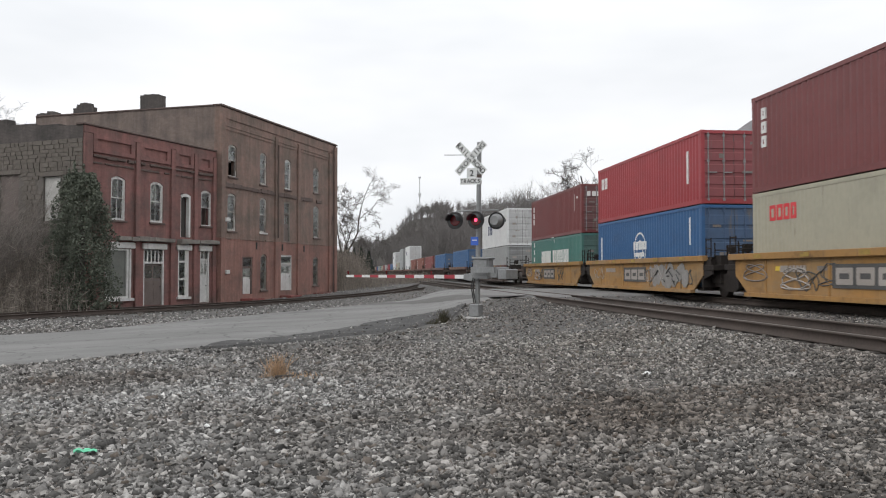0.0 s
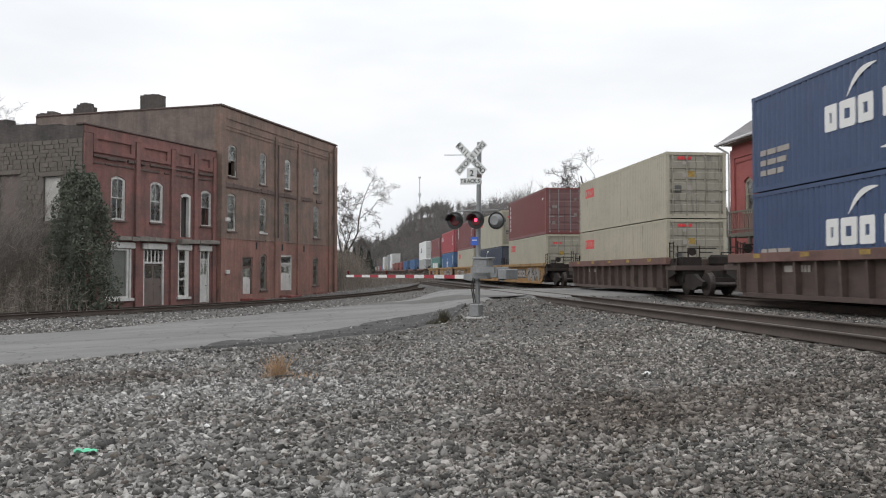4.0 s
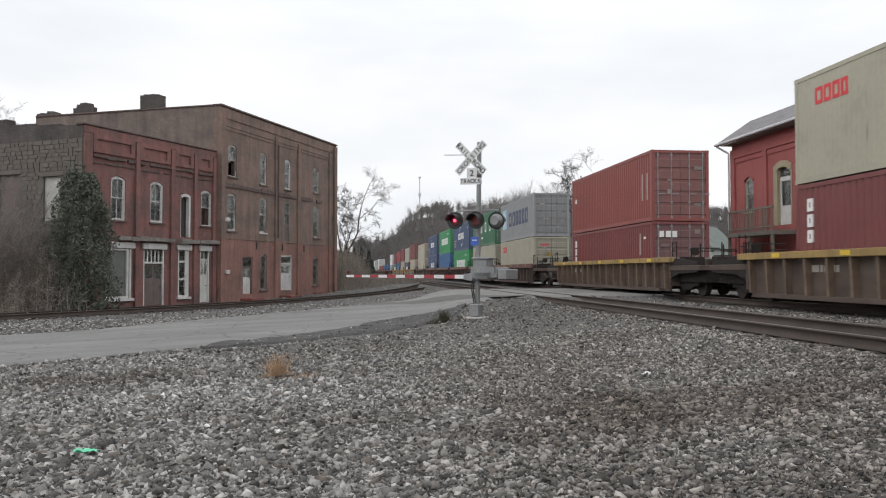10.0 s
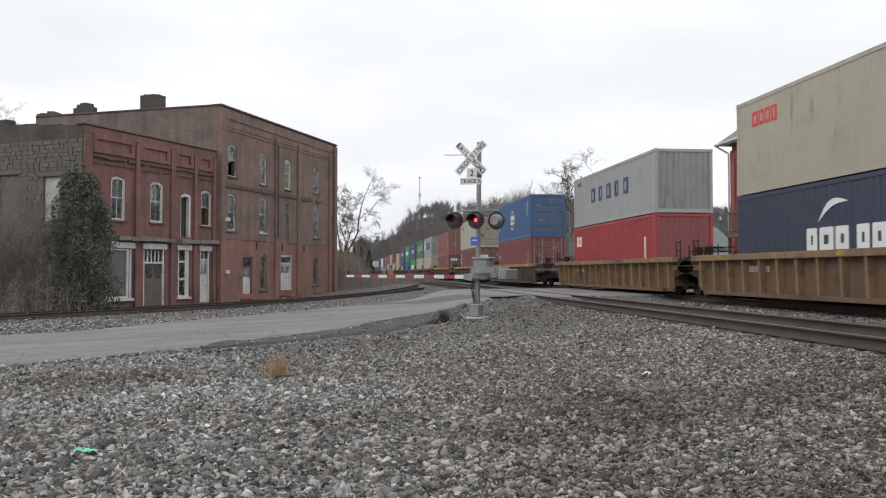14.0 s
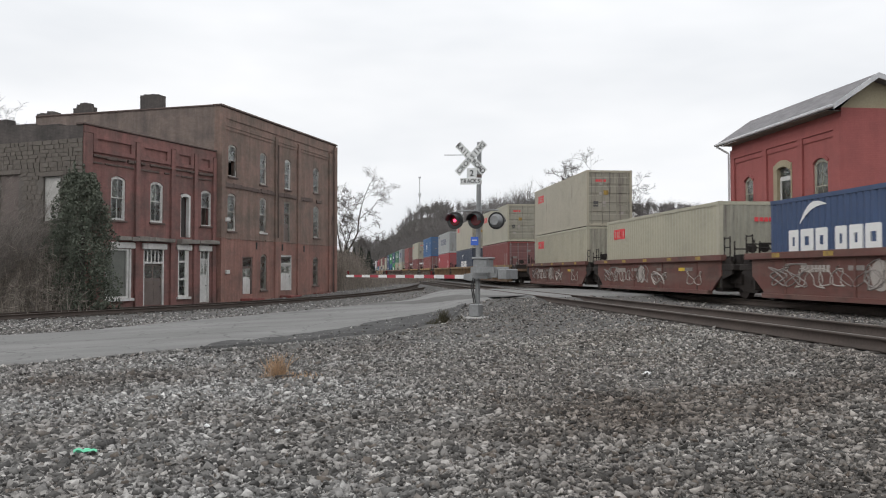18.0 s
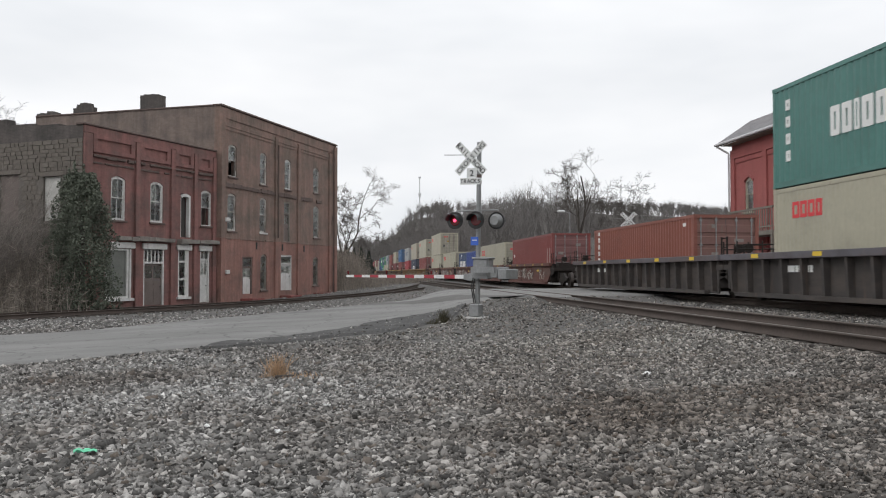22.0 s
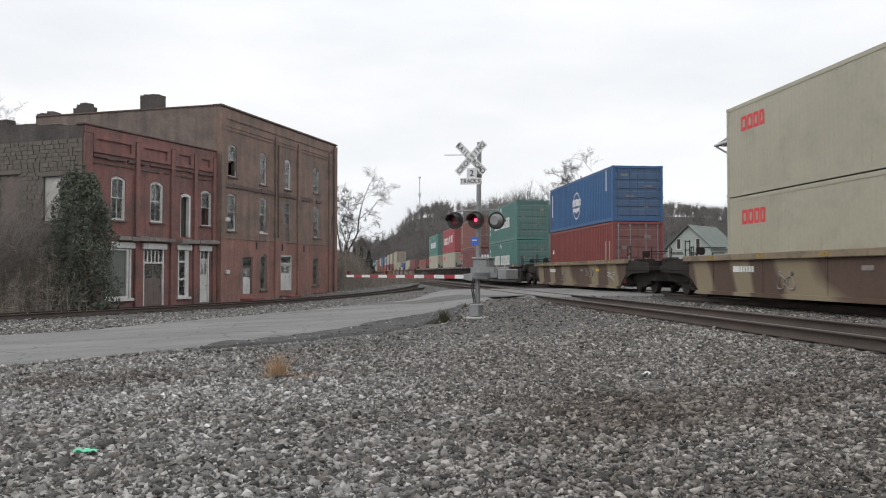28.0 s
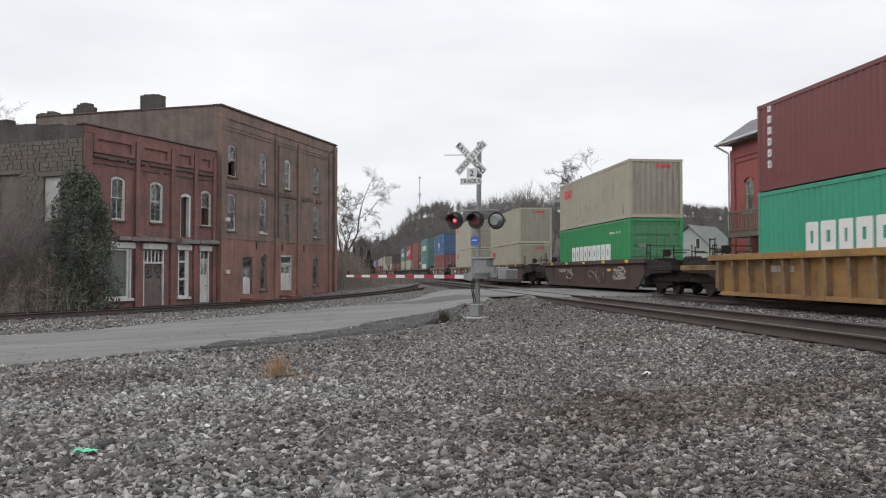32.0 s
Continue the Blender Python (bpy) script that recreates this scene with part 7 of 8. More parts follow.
        for sx in (-1, 1):
            bm = bmesh.new()
            yy = sy * (h + 0.6)
            for dy in (-0.2, 0.2):
                rod(bm, (sx * (X - 0.1), yy + dy, 1.08), (sx * (X - 0.1), yy + dy, 2.0), 0.02, None, 6)
            for z in (1.35, 1.65, 1.95):
                rod(bm, (sx * (X - 0.1), yy - 0.2, z), (sx * (X - 0.1), yy + 0.2, z), 0.018, None, 6)
            part("ladder", bm, M_UNDER, g)
        bm = bmesh.new()
        rod(bm, (-0.9, sy * (h + 0.95), 1.10), (-0.9, sy * (h + 0.95), 1.75), 0.03, None, 6)
        rod(bm, (-0.9, sy * (h + 0.95), 1.75), (0.2, sy * (h + 0.95), 1.75), 0.02, None, 6)
        rod(bm, (-0.75, sy * (h + 0.95), 1.62), (-0.75, sy * (h + 0.95) - 0.05, 1.62), 0.15, None, 12)
        part("handbrake", bm, M_UNDER, g, "brake wheel and grab rails")
        box_part("equipment_box", (-1.15, -0.4, sy * (h + 0.75) - 0.25, sy * (h + 0.75) + 0.25, 1.10, 1.42), M_UNDER, g)
        bm = bmesh.new()
        box(bm, -0.12, 0.12, *sorted((sy * (L / 2 - 0.15), sy * (L / 2 + 0.40))), 0.68, 0.9)
        part("coupler", bm, M_UNDER, g)
        box_part("air_hose", (0.25, 0.31, sy * (L / 2 + 0.15) - 0.04, sy * (L / 2 + 0.15) + 0.04, 0.3, 0.7), M_UNDER, g)
    if lead:
        truck(g, lead)
    if tail:
        truck(g, -tail)
    # writing that cannot be read, as plain bars; scrawled paint on the smooth cars
    rnd = random.Random(len(BUILT) + 3)
    bm = bmesh.new()
    y = h * 0.62
    xf = -X + (0.012 if kind == "smooth" else 0.132)
    for w in (0.42, 0.12, 0.12, 0.12, 0.12, 0.12):
        box(bm, xf, xf + 0.02, y - w, y, 0.86, 1.04)
        y -= w + 0.06
    tagged(part("number_bars", bm, M_MARK["faint" if colour not in ("dark", "camo") else "white"], g), kind="stuff")
    if colour in ("gold", "oxide", "camo", "umber"):
        for k in range({"gold": 5, "oxide": 10, "camo": 3, "umber": 6}[colour]):
            bm = bmesh.new()
            y0, z0 = -h * 0.85 + 1.7 * h * rnd.random(), rnd.uniform(0.62, 0.85)
            p = None
            w, t, ph, thick = rnd.uniform(0.25, 0.75), rnd.uniform(0.24, 0.40), rnd.uniform(0, 6.28), rnd.choice((0.012, 0.018, 0.026))
            f1, f2 = rnd.choice(((1, 2), (2, 3), (1, 3), (3, 2))), rnd.uniform(0.6, 1.0)
            for q in range(29):
                s = 2 * math.pi * q / 28
                e = Vector((-X + 0.018, y0 + w * math.sin(f1[0] * s + ph) + 0.12 * math.sin(5 * s), z0 + t * f2 * math.sin(f1[1] * s) + 0.05 * math.cos(4 * s + ph)))
                if p is not None:
                    rod(bm, p, e, thick, None, 4)
                p = e
            tagged(part("graffiti", bm, M_MARK[rnd.choice(("pale", "faint", "black") if colour == "gold" else ("pale", "pale", "faint"))], g, "looping spray paint"), kind="stuff")
        for k in range(4 if colour == "oxide" else 2):
            bm = bmesh.new()
            y0 = rnd.uniform(-h * 0.7, h * 0.6)
            box(bm, -X + 0.014, -X + 0.026, y0, y0 + rnd.uniform(0.35, 0.7), 0.9, 1.02)
            part("lettering", bm, M_MARK["pale" if k else "yellow"], g, "faded lettering block")
    if tagged_side:
        # a broad silver patch of overlapping sprayed shapes
        for k in range(20):
            bm = bmesh.new()
            y, z, r = -1.7 - 3.8 * (k + rnd.random()) / 20, rnd.uniform(0.55, 0.95), rnd.uniform(0.20, 0.36)
            rod(bm, (-X + 0.02, y, z), (-X + 0.0205 - 0.0016 * k, y, z), r, None, 9)
            part("sprayed_patch", bm, M_SILVER, g)
        for k in range(9):
            bm = bmesh.new()
            y, z = -1.7 - 3.7 * rnd.random(), rnd.uniform(0.5, 1.05)
            rod(bm, (-X - 0.016, y, z), (-X - 0.016, y - rnd.uniform(0.15, 0.4), z + rnd.uniform(-0.3, 0.3)), 0.022, 0.03, 4)
            part("spray_stroke", bm, M_SEAL, g)
    if colour == "gold":
        plate = box_part("emblem_plate", (-X + 0.004, -X + 0.034, -1.25, 1.45, 0.46, 1.06), M_SEAL, g, "dark painted plate with pale blocks")
        for k in range(3):
            y = 1.28 - k * 0.84
            part("letter_block", hollow_block(-X - 0.004, -X + 0.02, y - 0.70, y, 0.55, 0.97, 0.14), M_MARK["faint"], plate)
    if colour == "oxide":
        bm = bmesh.new()
        rod(bm, (-X + 0.01, h * 0.1, 0.78), (-X + 0.035, h * 0.1, 0.78), 0.36, None, 24)
        part("emblem", bm, M_MARK["faint"], g, "round pale emblem")
    BUILT[key] = g
    return g


# The train, front to back: position of the leading end of the load (in lengths of PER, at the start), kind of car, colour, distance between neighbours, then the load below and above.
GOLDT = ("smooth", "gold_tag", 15.3)
GOLD, RIB = ("smooth", "gold", 15.3), ("ribbed", "brown", 15.4)
LONG, TANL = ("ribbed", "taupe", 22.6), ("ribbed", "tan", 21.0)
OXIDE, DARK = ("smooth", "oxide", 15.4), ("ribbed", "dark", 18.0)
CAMO, UMBER, YELL = ("smooth", "camo", 23.2), ("smooth", "umber", 23.2), ("ribbed", "yellow", 23.2)
TRAIN = [
    (4.237, RIB, "grey-", "white"), (3.096, GOLD, "teal-", "maroon_tex-"), (2.268, GOLDT, "blue_globe", "red-"), (1.4006, GOLD, "cream", "maroon_tex"),
    (0.565, GOLD, "navy_low-", "cream"), (-0.262, GOLDT, "cream", "maroon_side"), (-1.355, RIB, "cream_rust-", "cream_rust-"),
    (-2.400, RIB, "navy", "navy"), (-3.250, RIB, "blue", "green"), (-4.115, RIB, "green_low", "navy"), (-4.955, RIB, "cream", "green_wide"), (-5.775, RIB, "cream", "grey_star"),
    (-6.970, LONG, "maroon_tex-", "rust_red"), (-8.235, LONG, "maroon_tex", "cream"), (-9.520, LONG, "redbrown", "blue_globe"), (-10.790, TANL, "red_block", "grey_word-"),
    (-11.845, TANL, "navy_low", "cream_rust"), (-12.870, TANL, "redbrown", "cream"),
    (-14.060, OXIDE, "cream_plain", "cream_rust"), (-14.910, OXIDE, "cream_plain", ""), (-15.760, OXIDE, "navy_short-", "blue_short-"), (-16.600, OXIDE, "cream", ""), (-17.445, OXIDE, "redbrown", ""),
    (-18.597, DARK, "orange-", ""), (-19.570, DARK, "cream", "teal"), (-20.583, DARK, "cream", "red_bird"), (-21.565, DARK, "maroon_tex", "orange"), (-22.560, DARK, "teal", "teal"),
    (-23.795, CAMO, "redbrown", "blue_globe-"), (-25.107, CAMO, "cream", "cream"), (-26.410, UMBER, "cream_plain-", "cream_plain-"), (-27.723, UMBER, "green_low", "cream_dirty-"), (-29.020, YELL, "sea_green", "maroon_side-"),
]
# the front of the train, already far down the line
far_kinds = ["blue", "blue_short_", "redbrown", "orange", "orange", "white", "grey", "cream", "white", "blue", "red", "grey", "redbrown", "cream", "teal", "grey", "blue", "redbrown", "cream", "red"]
AHEAD = []
q = 5.43
for i, k in enumerate(far_kinds):
    AHEAD.append((q, RIB, "blue" if k == "blue_short_" else k, k if k in ("white", "grey") and 5 <= i <= 8 else ""))
    q += 0.86 if i % 5 else 1.12
MOVERS = []
WORDS = {"taupe": "grey brown ribbed well car with yellow sill", "gold": "yellow well car with graffiti", "gold_tag": "yellow well car with silver graffiti", "brown": "rusty brown ribbed well car", "tan": "tan-brown ribbed well car", "oxide": "oxide red smooth-sided well car with graffiti", "dark": "dark grey ribbed well car", "camo": "faded brown and cream smooth-sided well car", "umber": "dark brown smooth-sided well car", "yellow": "yellow ribbed well car"}


def make_train():
    for lead, car, low, high in AHEAD[::-1] + TRAIN:
        kind, colour, L = car
        y0 = PER * lead - 1.377
        mid = y0 - 6.095
        art = L < 20
        well = 12.9 if L < 16 else 16.6
        g = well_car(kind, colour, L, well, 0 if art else L / 2 - 2.1, (L / 2 + 0.25) if art else L / 2 - 2.1, pose(TRAIN_X, mid, 0), WORDS[colour] + " carrying shipping containers")
        MOVERS.append((g, mid, 0.0))
        if low.startswith("navy_short"):
            for k, dy in ((low, 3.06), (high, -3.06)):
                MOVERS.append((container(k, 6.06, pose(TRAIN_X, mid + dy, 0.335)), mid + dy, 0.335))
        else:
            MOVERS.append((container(low, 12.19, pose(TRAIN_X, mid, 0.335)), mid, 0.335))
            if high:
                up = 0.335 + (2.591 if low.endswith("-") else 2.896) + 0.03
                MOVERS.append((container(high, 12.19, pose(TRAIN_X, mid, up)), mid, up))


make_train()


# ---- trees, brush and what stands farther off ----
def branches(seed, height, levels, spread=0.9, lean=(0, 0), kids=(2, 3), bare=0.28, curl=0.16):
    """Tapered branch segments of a leafless tree: start, end, radii, level."""
    rnd = random.Random(seed)
    out = []

    def grow(p, d, length, r, level):
        steps = 3 if level < levels else 2
        for k in range(steps):
            d = (d + Vector((rnd.gauss(0, curl), rnd.gauss(0, curl), rnd.gauss(0, curl * 0.6) + 0.04))).normalized()
            q = p + d * (length / steps)
            r1 = r * (0.86 if level else 0.9)
            out.append((p.copy(), q.copy(), r, r1, level))
            p, r = q, r1
            if level < levels and (k or level):
                for _ in range(rnd.choice(kids) - (0 if k == steps - 1 else 1)):
                    side = Vector((rnd.gauss(0, 1), rnd.gauss(0, 1), rnd.uniform(-0.1, 0.7)))
                    side = (side - d * side.dot(d)).normalized()
                    nd = (d + side * spread * rnd.uniform(0.55, 1.2)).normalized()
                    grow(p, nd, length * rnd.uniform(0.58, 0.8), r * rnd.uniform(0.5, 0.68), level + 1)

    grow(Vector((0, 0, 0)), Vector((lean[0], lean[1], 1)).normalized(), height * (bare + 0.08), height * 0.017, 0)
    top = max(s[1].z for s in out)
    k = height / top
    return [(a * k, b * k, r0, r1, lv) for a, b, r0, r1, lv in out]


def segments_mesh(name, segs, material, sides=3, least=0.008):
    a = np.array([s[0] for s in segs])
    b = np.array([s[1] for s in segs])
    r0 = np.maximum(least, np.array([s[2] for s in segs]))
    r1 = np.maximum(least * 0.8, np.array([s[3] for s in segs]))
    v, f = tubes(a, b, r0, r1, sides)
    return arrays(name, v, f, material, smooth=sides > 4)


def tubes(a, b, r0, r1, sides):
    d = b - a
    d = d / np.maximum(np.linalg.norm(d, axis=1)[:, None], 1e-6)
    ref = np.where(np.abs(d[:, 2:3]) > 0.9, np.array([[1.0, 0, 0]]), np.array([[0, 0, 1.0]]))
    u = np.cross(d, ref)
    u /= np.linalg.norm(u, axis=1)[:, None]
    w = np.cross(d, u)
    rings = []
    for p, r in ((a, r0), (b, r1)):
        for k in range(sides):
            t = 2 * math.pi * k / sides
            rings.append(p + (u * math.cos(t) + w * math.sin(t)) * r[:, None])
    v = np.stack(rings, 1).reshape(-1, 3)
    base = (np.arange(len(a)) * 2 * sides)[:, None]
    f = np.concatenate([base + np.array([[k, (k + 1) % sides, sides + (k + 1) % sides, sides + k]]) for k in range(sides)], 0)
    return v, f


def gnarled(seed, height, fork, lean=(0.0, 0.0), limbs=4, open_=0.7):
    """Segments of a broad old tree: a short trunk, a few wavering limbs that fork again and again, and a haze of short twigs."""
    rnd = random.Random(seed)
    out = []

    def grow(p, d, length, r, level):
        steps = 4 if level < 3 else 3
        for k in range(steps):
            d = (d + Vector((rnd.gauss(0, 0.19), rnd.gauss(0, 0.19), rnd.gauss(0, 0.16) + (0.06 if level < 2 else 0.015)))).normalized()
            q = p + d * (length / steps)
            r1 = r * (0.86 if level == 1 else 0.90)
            out.append((p.copy(), q.copy(), r, r1, level))
            p, r = q, r1
            for _ in range(0 if level > 5 or (k == 0 and level < 2) else 1 if level < 4 else 2):
                if rnd.random() > 0.82:
                    continue
                side = Vector((rnd.gauss(0, 1), rnd.gauss(0, 1), rnd.gauss(0.1, 0.7)))
                side = (side - d * side.dot(d)).normalized()
                grow(p, (d * 0.72 + side * rnd.uniform(0.6, 1.0)).normalized(), length * rnd.uniform(0.42, 0.68) * (1.1 if level >= 3 else 1.0), r * rnd.uniform(0.5, 0.68), level + 1)

    p, d, r = Vector((0, 0, 0)), Vector((lean[0], lean[1], 1)).normalized(), height * 0.0145
    for k in range(4):
        q = p + (d + Vector((rnd.gauss(0, 0.06), rnd.gauss(0, 0.06), 0))).normalized() * (height * fork / 4)
        out.append((p.copy(), q.copy(), r, r * 0.95, 0))
        p, r = q, r * 0.95
    for k in range(limbs):
        a = 2 * math.pi * (k + rnd.uniform(-0.25, 0.25)) / limbs
        tilt = 0.15 if k == 0 else open_ * rnd.uniform(0.6, 1.1)
        grow(p, Vector((math.cos(a) * tilt + lean[0], math.sin(a) * tilt + lean[1], 1.0)).normalized(), height * (1 - fork) * (0.66 if k == 0 else rnd.uniform(0.42, 0.56)), r * (0.75 if k == 0 else 0.6), 1)
    k = height / max(s_[1].z for s_ in out)
    return [(a * k, b * k, r0, r1, lv) for a, b, r0, r1, lv in out]


def old_tree(across, away, height, fork, seed, label="leafless winter tree with fine grey twigs", **kw):
    x, y = ahead(across, away)
    t = thing("tree", pose(x, y, float(land(np.array(x), np.array(y))) - 0.1), label, "tree")
    segs = gnarled(seed, height, fork, **kw)
    part("trunk", segments_mesh("trunk", [s_ for s_ in segs if s_[4] <= 1], M_BARK, 7), None, t)
    part("crown", segments_mesh("crown", [s_ for s_ in segs if s_[4] > 1], M_BARK, 3, least=0.00015 * away), None, t)


old_tree(-11.3, 88, 12.4, 0.26, 57, lean=(0.16, 0.0), limbs=4)
old_tree(18.5, 112, 18.0, 0.34, 39, label="tall leafless tree with a knotty crown", limbs=5, open_=0.5)
old_tree(20.3, 112, 15.4, 0.36, 55, label="leaning leafless tree with a sparse crown", lean=(0.40, 0.0), limbs=3, open_=0.5)
old_tree(-39.4, 74, 18.6, 0.30, 12, limbs=5, open_=0.5)


def woods():
    """The leafless woods on the hills: trunks, limbs and a haze of fine twigs, in one mass."""
    rnd = np.random.default_rng(7)
    kinds = []
    for k in range(7):
        sg = branches(100 + k, 10.0, 2, spread=0.42 + 0.05 * k, kids=(2, 3), bare=0.36, curl=0.13)
        kinds.append([np.array([s[i] for s in sg]) for i in (0, 1, 2, 3)] + [np.array([s[4] for s in sg])])
    vs, fs, n = [], [], 0
    tv = []
    spots = []
    while len(spots) < 640:
        px = rnd.uniform(-0.125, 0.37)
        dist = rnd.choice([rnd.uniform(150, 280), rnd.uniform(230, 420), rnd.uniform(420, 660)])
        x, y = ahead(px * dist, dist)
        if (x < 18.5 and dist < 430) or y < 140 or (px < -0.06 and dist < 340):
            continue
        spots.append((x, y, dist, rnd.uniform(0.9, 1.6) if px < 0.17 else rnd.uniform(0.55, 0.80) if dist < 300 else rnd.uniform(0.9, 1.2)))
    for _ in range(300):  # the thick far wood past the end of the straight
        px, dist = rnd.uniform(-0.105, 0.01), rnd.uniform(350, 650)
        x, y = ahead(px * dist, dist)
        if x > 18.5 or dist > 440:
            spots.append((x, y, dist, rnd.uniform(0.9, 1.5)))
    for _ in range(420):  # the even wood on the far ridge beyond the houses
        px, dist = rnd.uniform(0.16, 0.37), rnd.uniform(420, 640)
        x, y = ahead(px * dist, dist)
        spots.append((x, y, dist, rnd.uniform(0.9, 1.25)))
    for _ in range(240):  # scrub along the foot of the slope
        y = rnd.uniform(130, 420)
        spots.append((rnd.uniform(18.5, 25.0), y, y, rnd.uniform(0.3, 0.55)))
    for x, y, dist, h in spots:
        a, b, r0, r1, lv = kinds[rnd.integers(7)]
        if dist > 380:
            a, b, r0, r1, lv = (q_[lv <= 1] for q_ in (a, b, r0, r1, lv))
        t = rnd.uniform(0, 6.28)
        rot = np.array([[math.cos(t), -math.sin(t), 0], [math.sin(t), math.cos(t), 0], [0, 0, 1]]) * h
        off = np.array([x, y, float(land(np.array(x), np.array(y))) - 0.2])
        fat = max(0.018, dist * 0.00008)
        a, b = a @ rot.T + off, b @ rot.T + off
        v, f = tubes(a, b, np.maximum(r0 * h, fat), np.maximum(r1 * h, fat * 0.8), 3)
        vs.append(v)
        fs.append(f + n)
        n += len(v)
        # twigs: slim slivers that carry the limbs on
        m = 430 if dist < 330 else 240
        pick = rnd.choice(np.flatnonzero(lv >= 1), m)
        s = rnd.uniform(0.1, 1.0, m)[:, None]
        p = a[pick] * (1 - s) + b[pick] * s
        d = b[pick] - a[pick]
        d = d / np.linalg.norm(d, axis=1)[:, None] * 0.8 + rnd.normal(0, 0.55 if dist < 380 else 0.95, (m, 3)) + np.array([0, 0, 0.25])
        q = p + d * (rnd.uniform(0.6, 1.7, m) * h)[:, None]
        w = rnd.normal(0, 1, (m, 3))
        w = w / np.linalg.norm(w, axis=1)[:, None] * fat * 1.15
        tv.append(np.stack([p - w, p + w, q], 1).reshape(-1, 3))
    ob = new("woods", arrays("woods", np.vstack(vs), np.vstack(fs), M_WOODS))
    tagged(ob, "grey brown leafless woods covering the hillside", "woods", kind="stuff")
    tw = np.vstack(tv)
    ob = new("wood_twigs", arrays("wood_twigs", tw, np.arange(len(tw)).reshape(-1, 3), M_WOODS))
    tagged(ob, "fine grey brown twigs of the leafless woods", "twigs", kind="stuff")


woods()


def leaf_cloud(pts, size, rnd, flat=0.5):
    """Small tilted leaf quads round the given points."""
    n = len(pts)
    u = rnd.normal(size=(n, 3))
    u /= np.linalg.norm(u, axis=1)[:, None]
    w = np.cross(u, rnd.normal(size=(n, 3)))
    w /= np.linalg.norm(w, axis=1)[:, None]
    s = (size * rnd.uniform(0.5, 1.3, n))[:, None]
    v = np.stack([pts - u * s, pts + w * s * 0.6, pts + u * s, pts - w * s * 0.6], 1).reshape(-1, 3)
    return v, np.arange(4 * n).reshape(n, 4)


def ivy():
    """Ivy that climbs the corner of the shop on an old trunk."""
    rnd = np.random.default_rng(3)
    x0, y0 = ahead(-17.35, 40.1)
    base = float(land(np.array(x0), np.array(y0)))
    t = thing("ivy_tree", pose(x0, y0, base), "dark green ivy covering a dead trunk against the wall", "tree")
    bm = bmesh.new()
    rod(bm, (0, 0, -0.1), (0.1, 0.1, 3.4), 0.17, 0.10, 9)
    rod(bm, (0.1, 0.1, 3.4), (-0.2, 0.2, 6.6), 0.10, 0.03, 9)
    part("trunk", bm, M_BARK, t)
    n = 30000
    z = rnd.uniform(0, 6.7, n)
    rad = np.interp(z, [0, 1.0, 3.0, 5.0, 6.3, 7.0], [1.45, 1.60, 1.50, 1.10, 0.75, 0.25])
    a = rnd.uniform(0, 2 * math.pi, n)
    lump = 1 + 0.22 * np.sin(3 * a + z * 1.7) + 0.16 * np.sin(7 * a - 2.3 * z)
    r = rad * lump * np.sqrt(rnd.uniform(0.25, 1.0, n))
    pts = np.stack([r * np.cos(a), r * np.sin(a) * 0.8, z], 1)
    pts = [pts]
    for k in range(20):  # strands that stand up out of the mass
        a, r = rnd.uniform(0, 6.283), rnd.uniform(0.35, 1.5)
        z0 = float(np.interp(r, [0.1, 0.6, 1.05, 1.5], [6.2, 5.5, 4.3, 2.6]))
        m = 260
        zz = rnd.uniform(0, rnd.uniform(0.9, 1.7), m)
        pts.append(np.stack([r * math.cos(a) + rnd.normal(0, 0.075, m) * (1.8 - zz), r * math.sin(a) * 0.8 + rnd.normal(0, 0.075, m) * (1.8 - zz), z0 + zz], 1))
    v, f = leaf_cloud(np.vstack(pts), 0.058, rnd)
    part("foliage", arrays("foliage", v, f, M_IVY), None, t)


ivy()


def bare_bush(across, away, height, seed):
    """A leafless bush: many stems that fork from the ground."""
    x, y = ahead(across, away)
    t = thing("bush", pose(x, y, float(land(np.array(x), np.array(y))) - 0.05), "tall leafless grey brown bush before the stone wall", "bush", group="bare bushes")
    segs = []
    rnd = random.Random(seed)
    for k in range(5):
        o = Vector((rnd.uniform(-0.5, 0.5), rnd.uniform(-0.5, 0.5), 0))
        for p, q, r0, r1, lv in branches(seed * 10 + k, height * rnd.uniform(0.7, 1.0), 4, spread=0.6, lean=(o.x * 0.6, o.y * 0.6), kids=(2, 2, 3), bare=0.30, curl=0.16):
            segs.append((p + o, q + o, r0 * 0.45, r1 * 0.45, lv))
    part("crown", segments_mesh("crown", segs, M_BUSH, 3, least=0.0045), None, t)


for k, p in enumerate(((-21.9, 38.2, 7.6), (-20.8, 38.8, 5.6), (-19.9, 39.4, 3.6), (-23.0, 39.4, 8.0), (-21.2, 37.6, 6.0))):
    bare_bush(*p, k + 1)


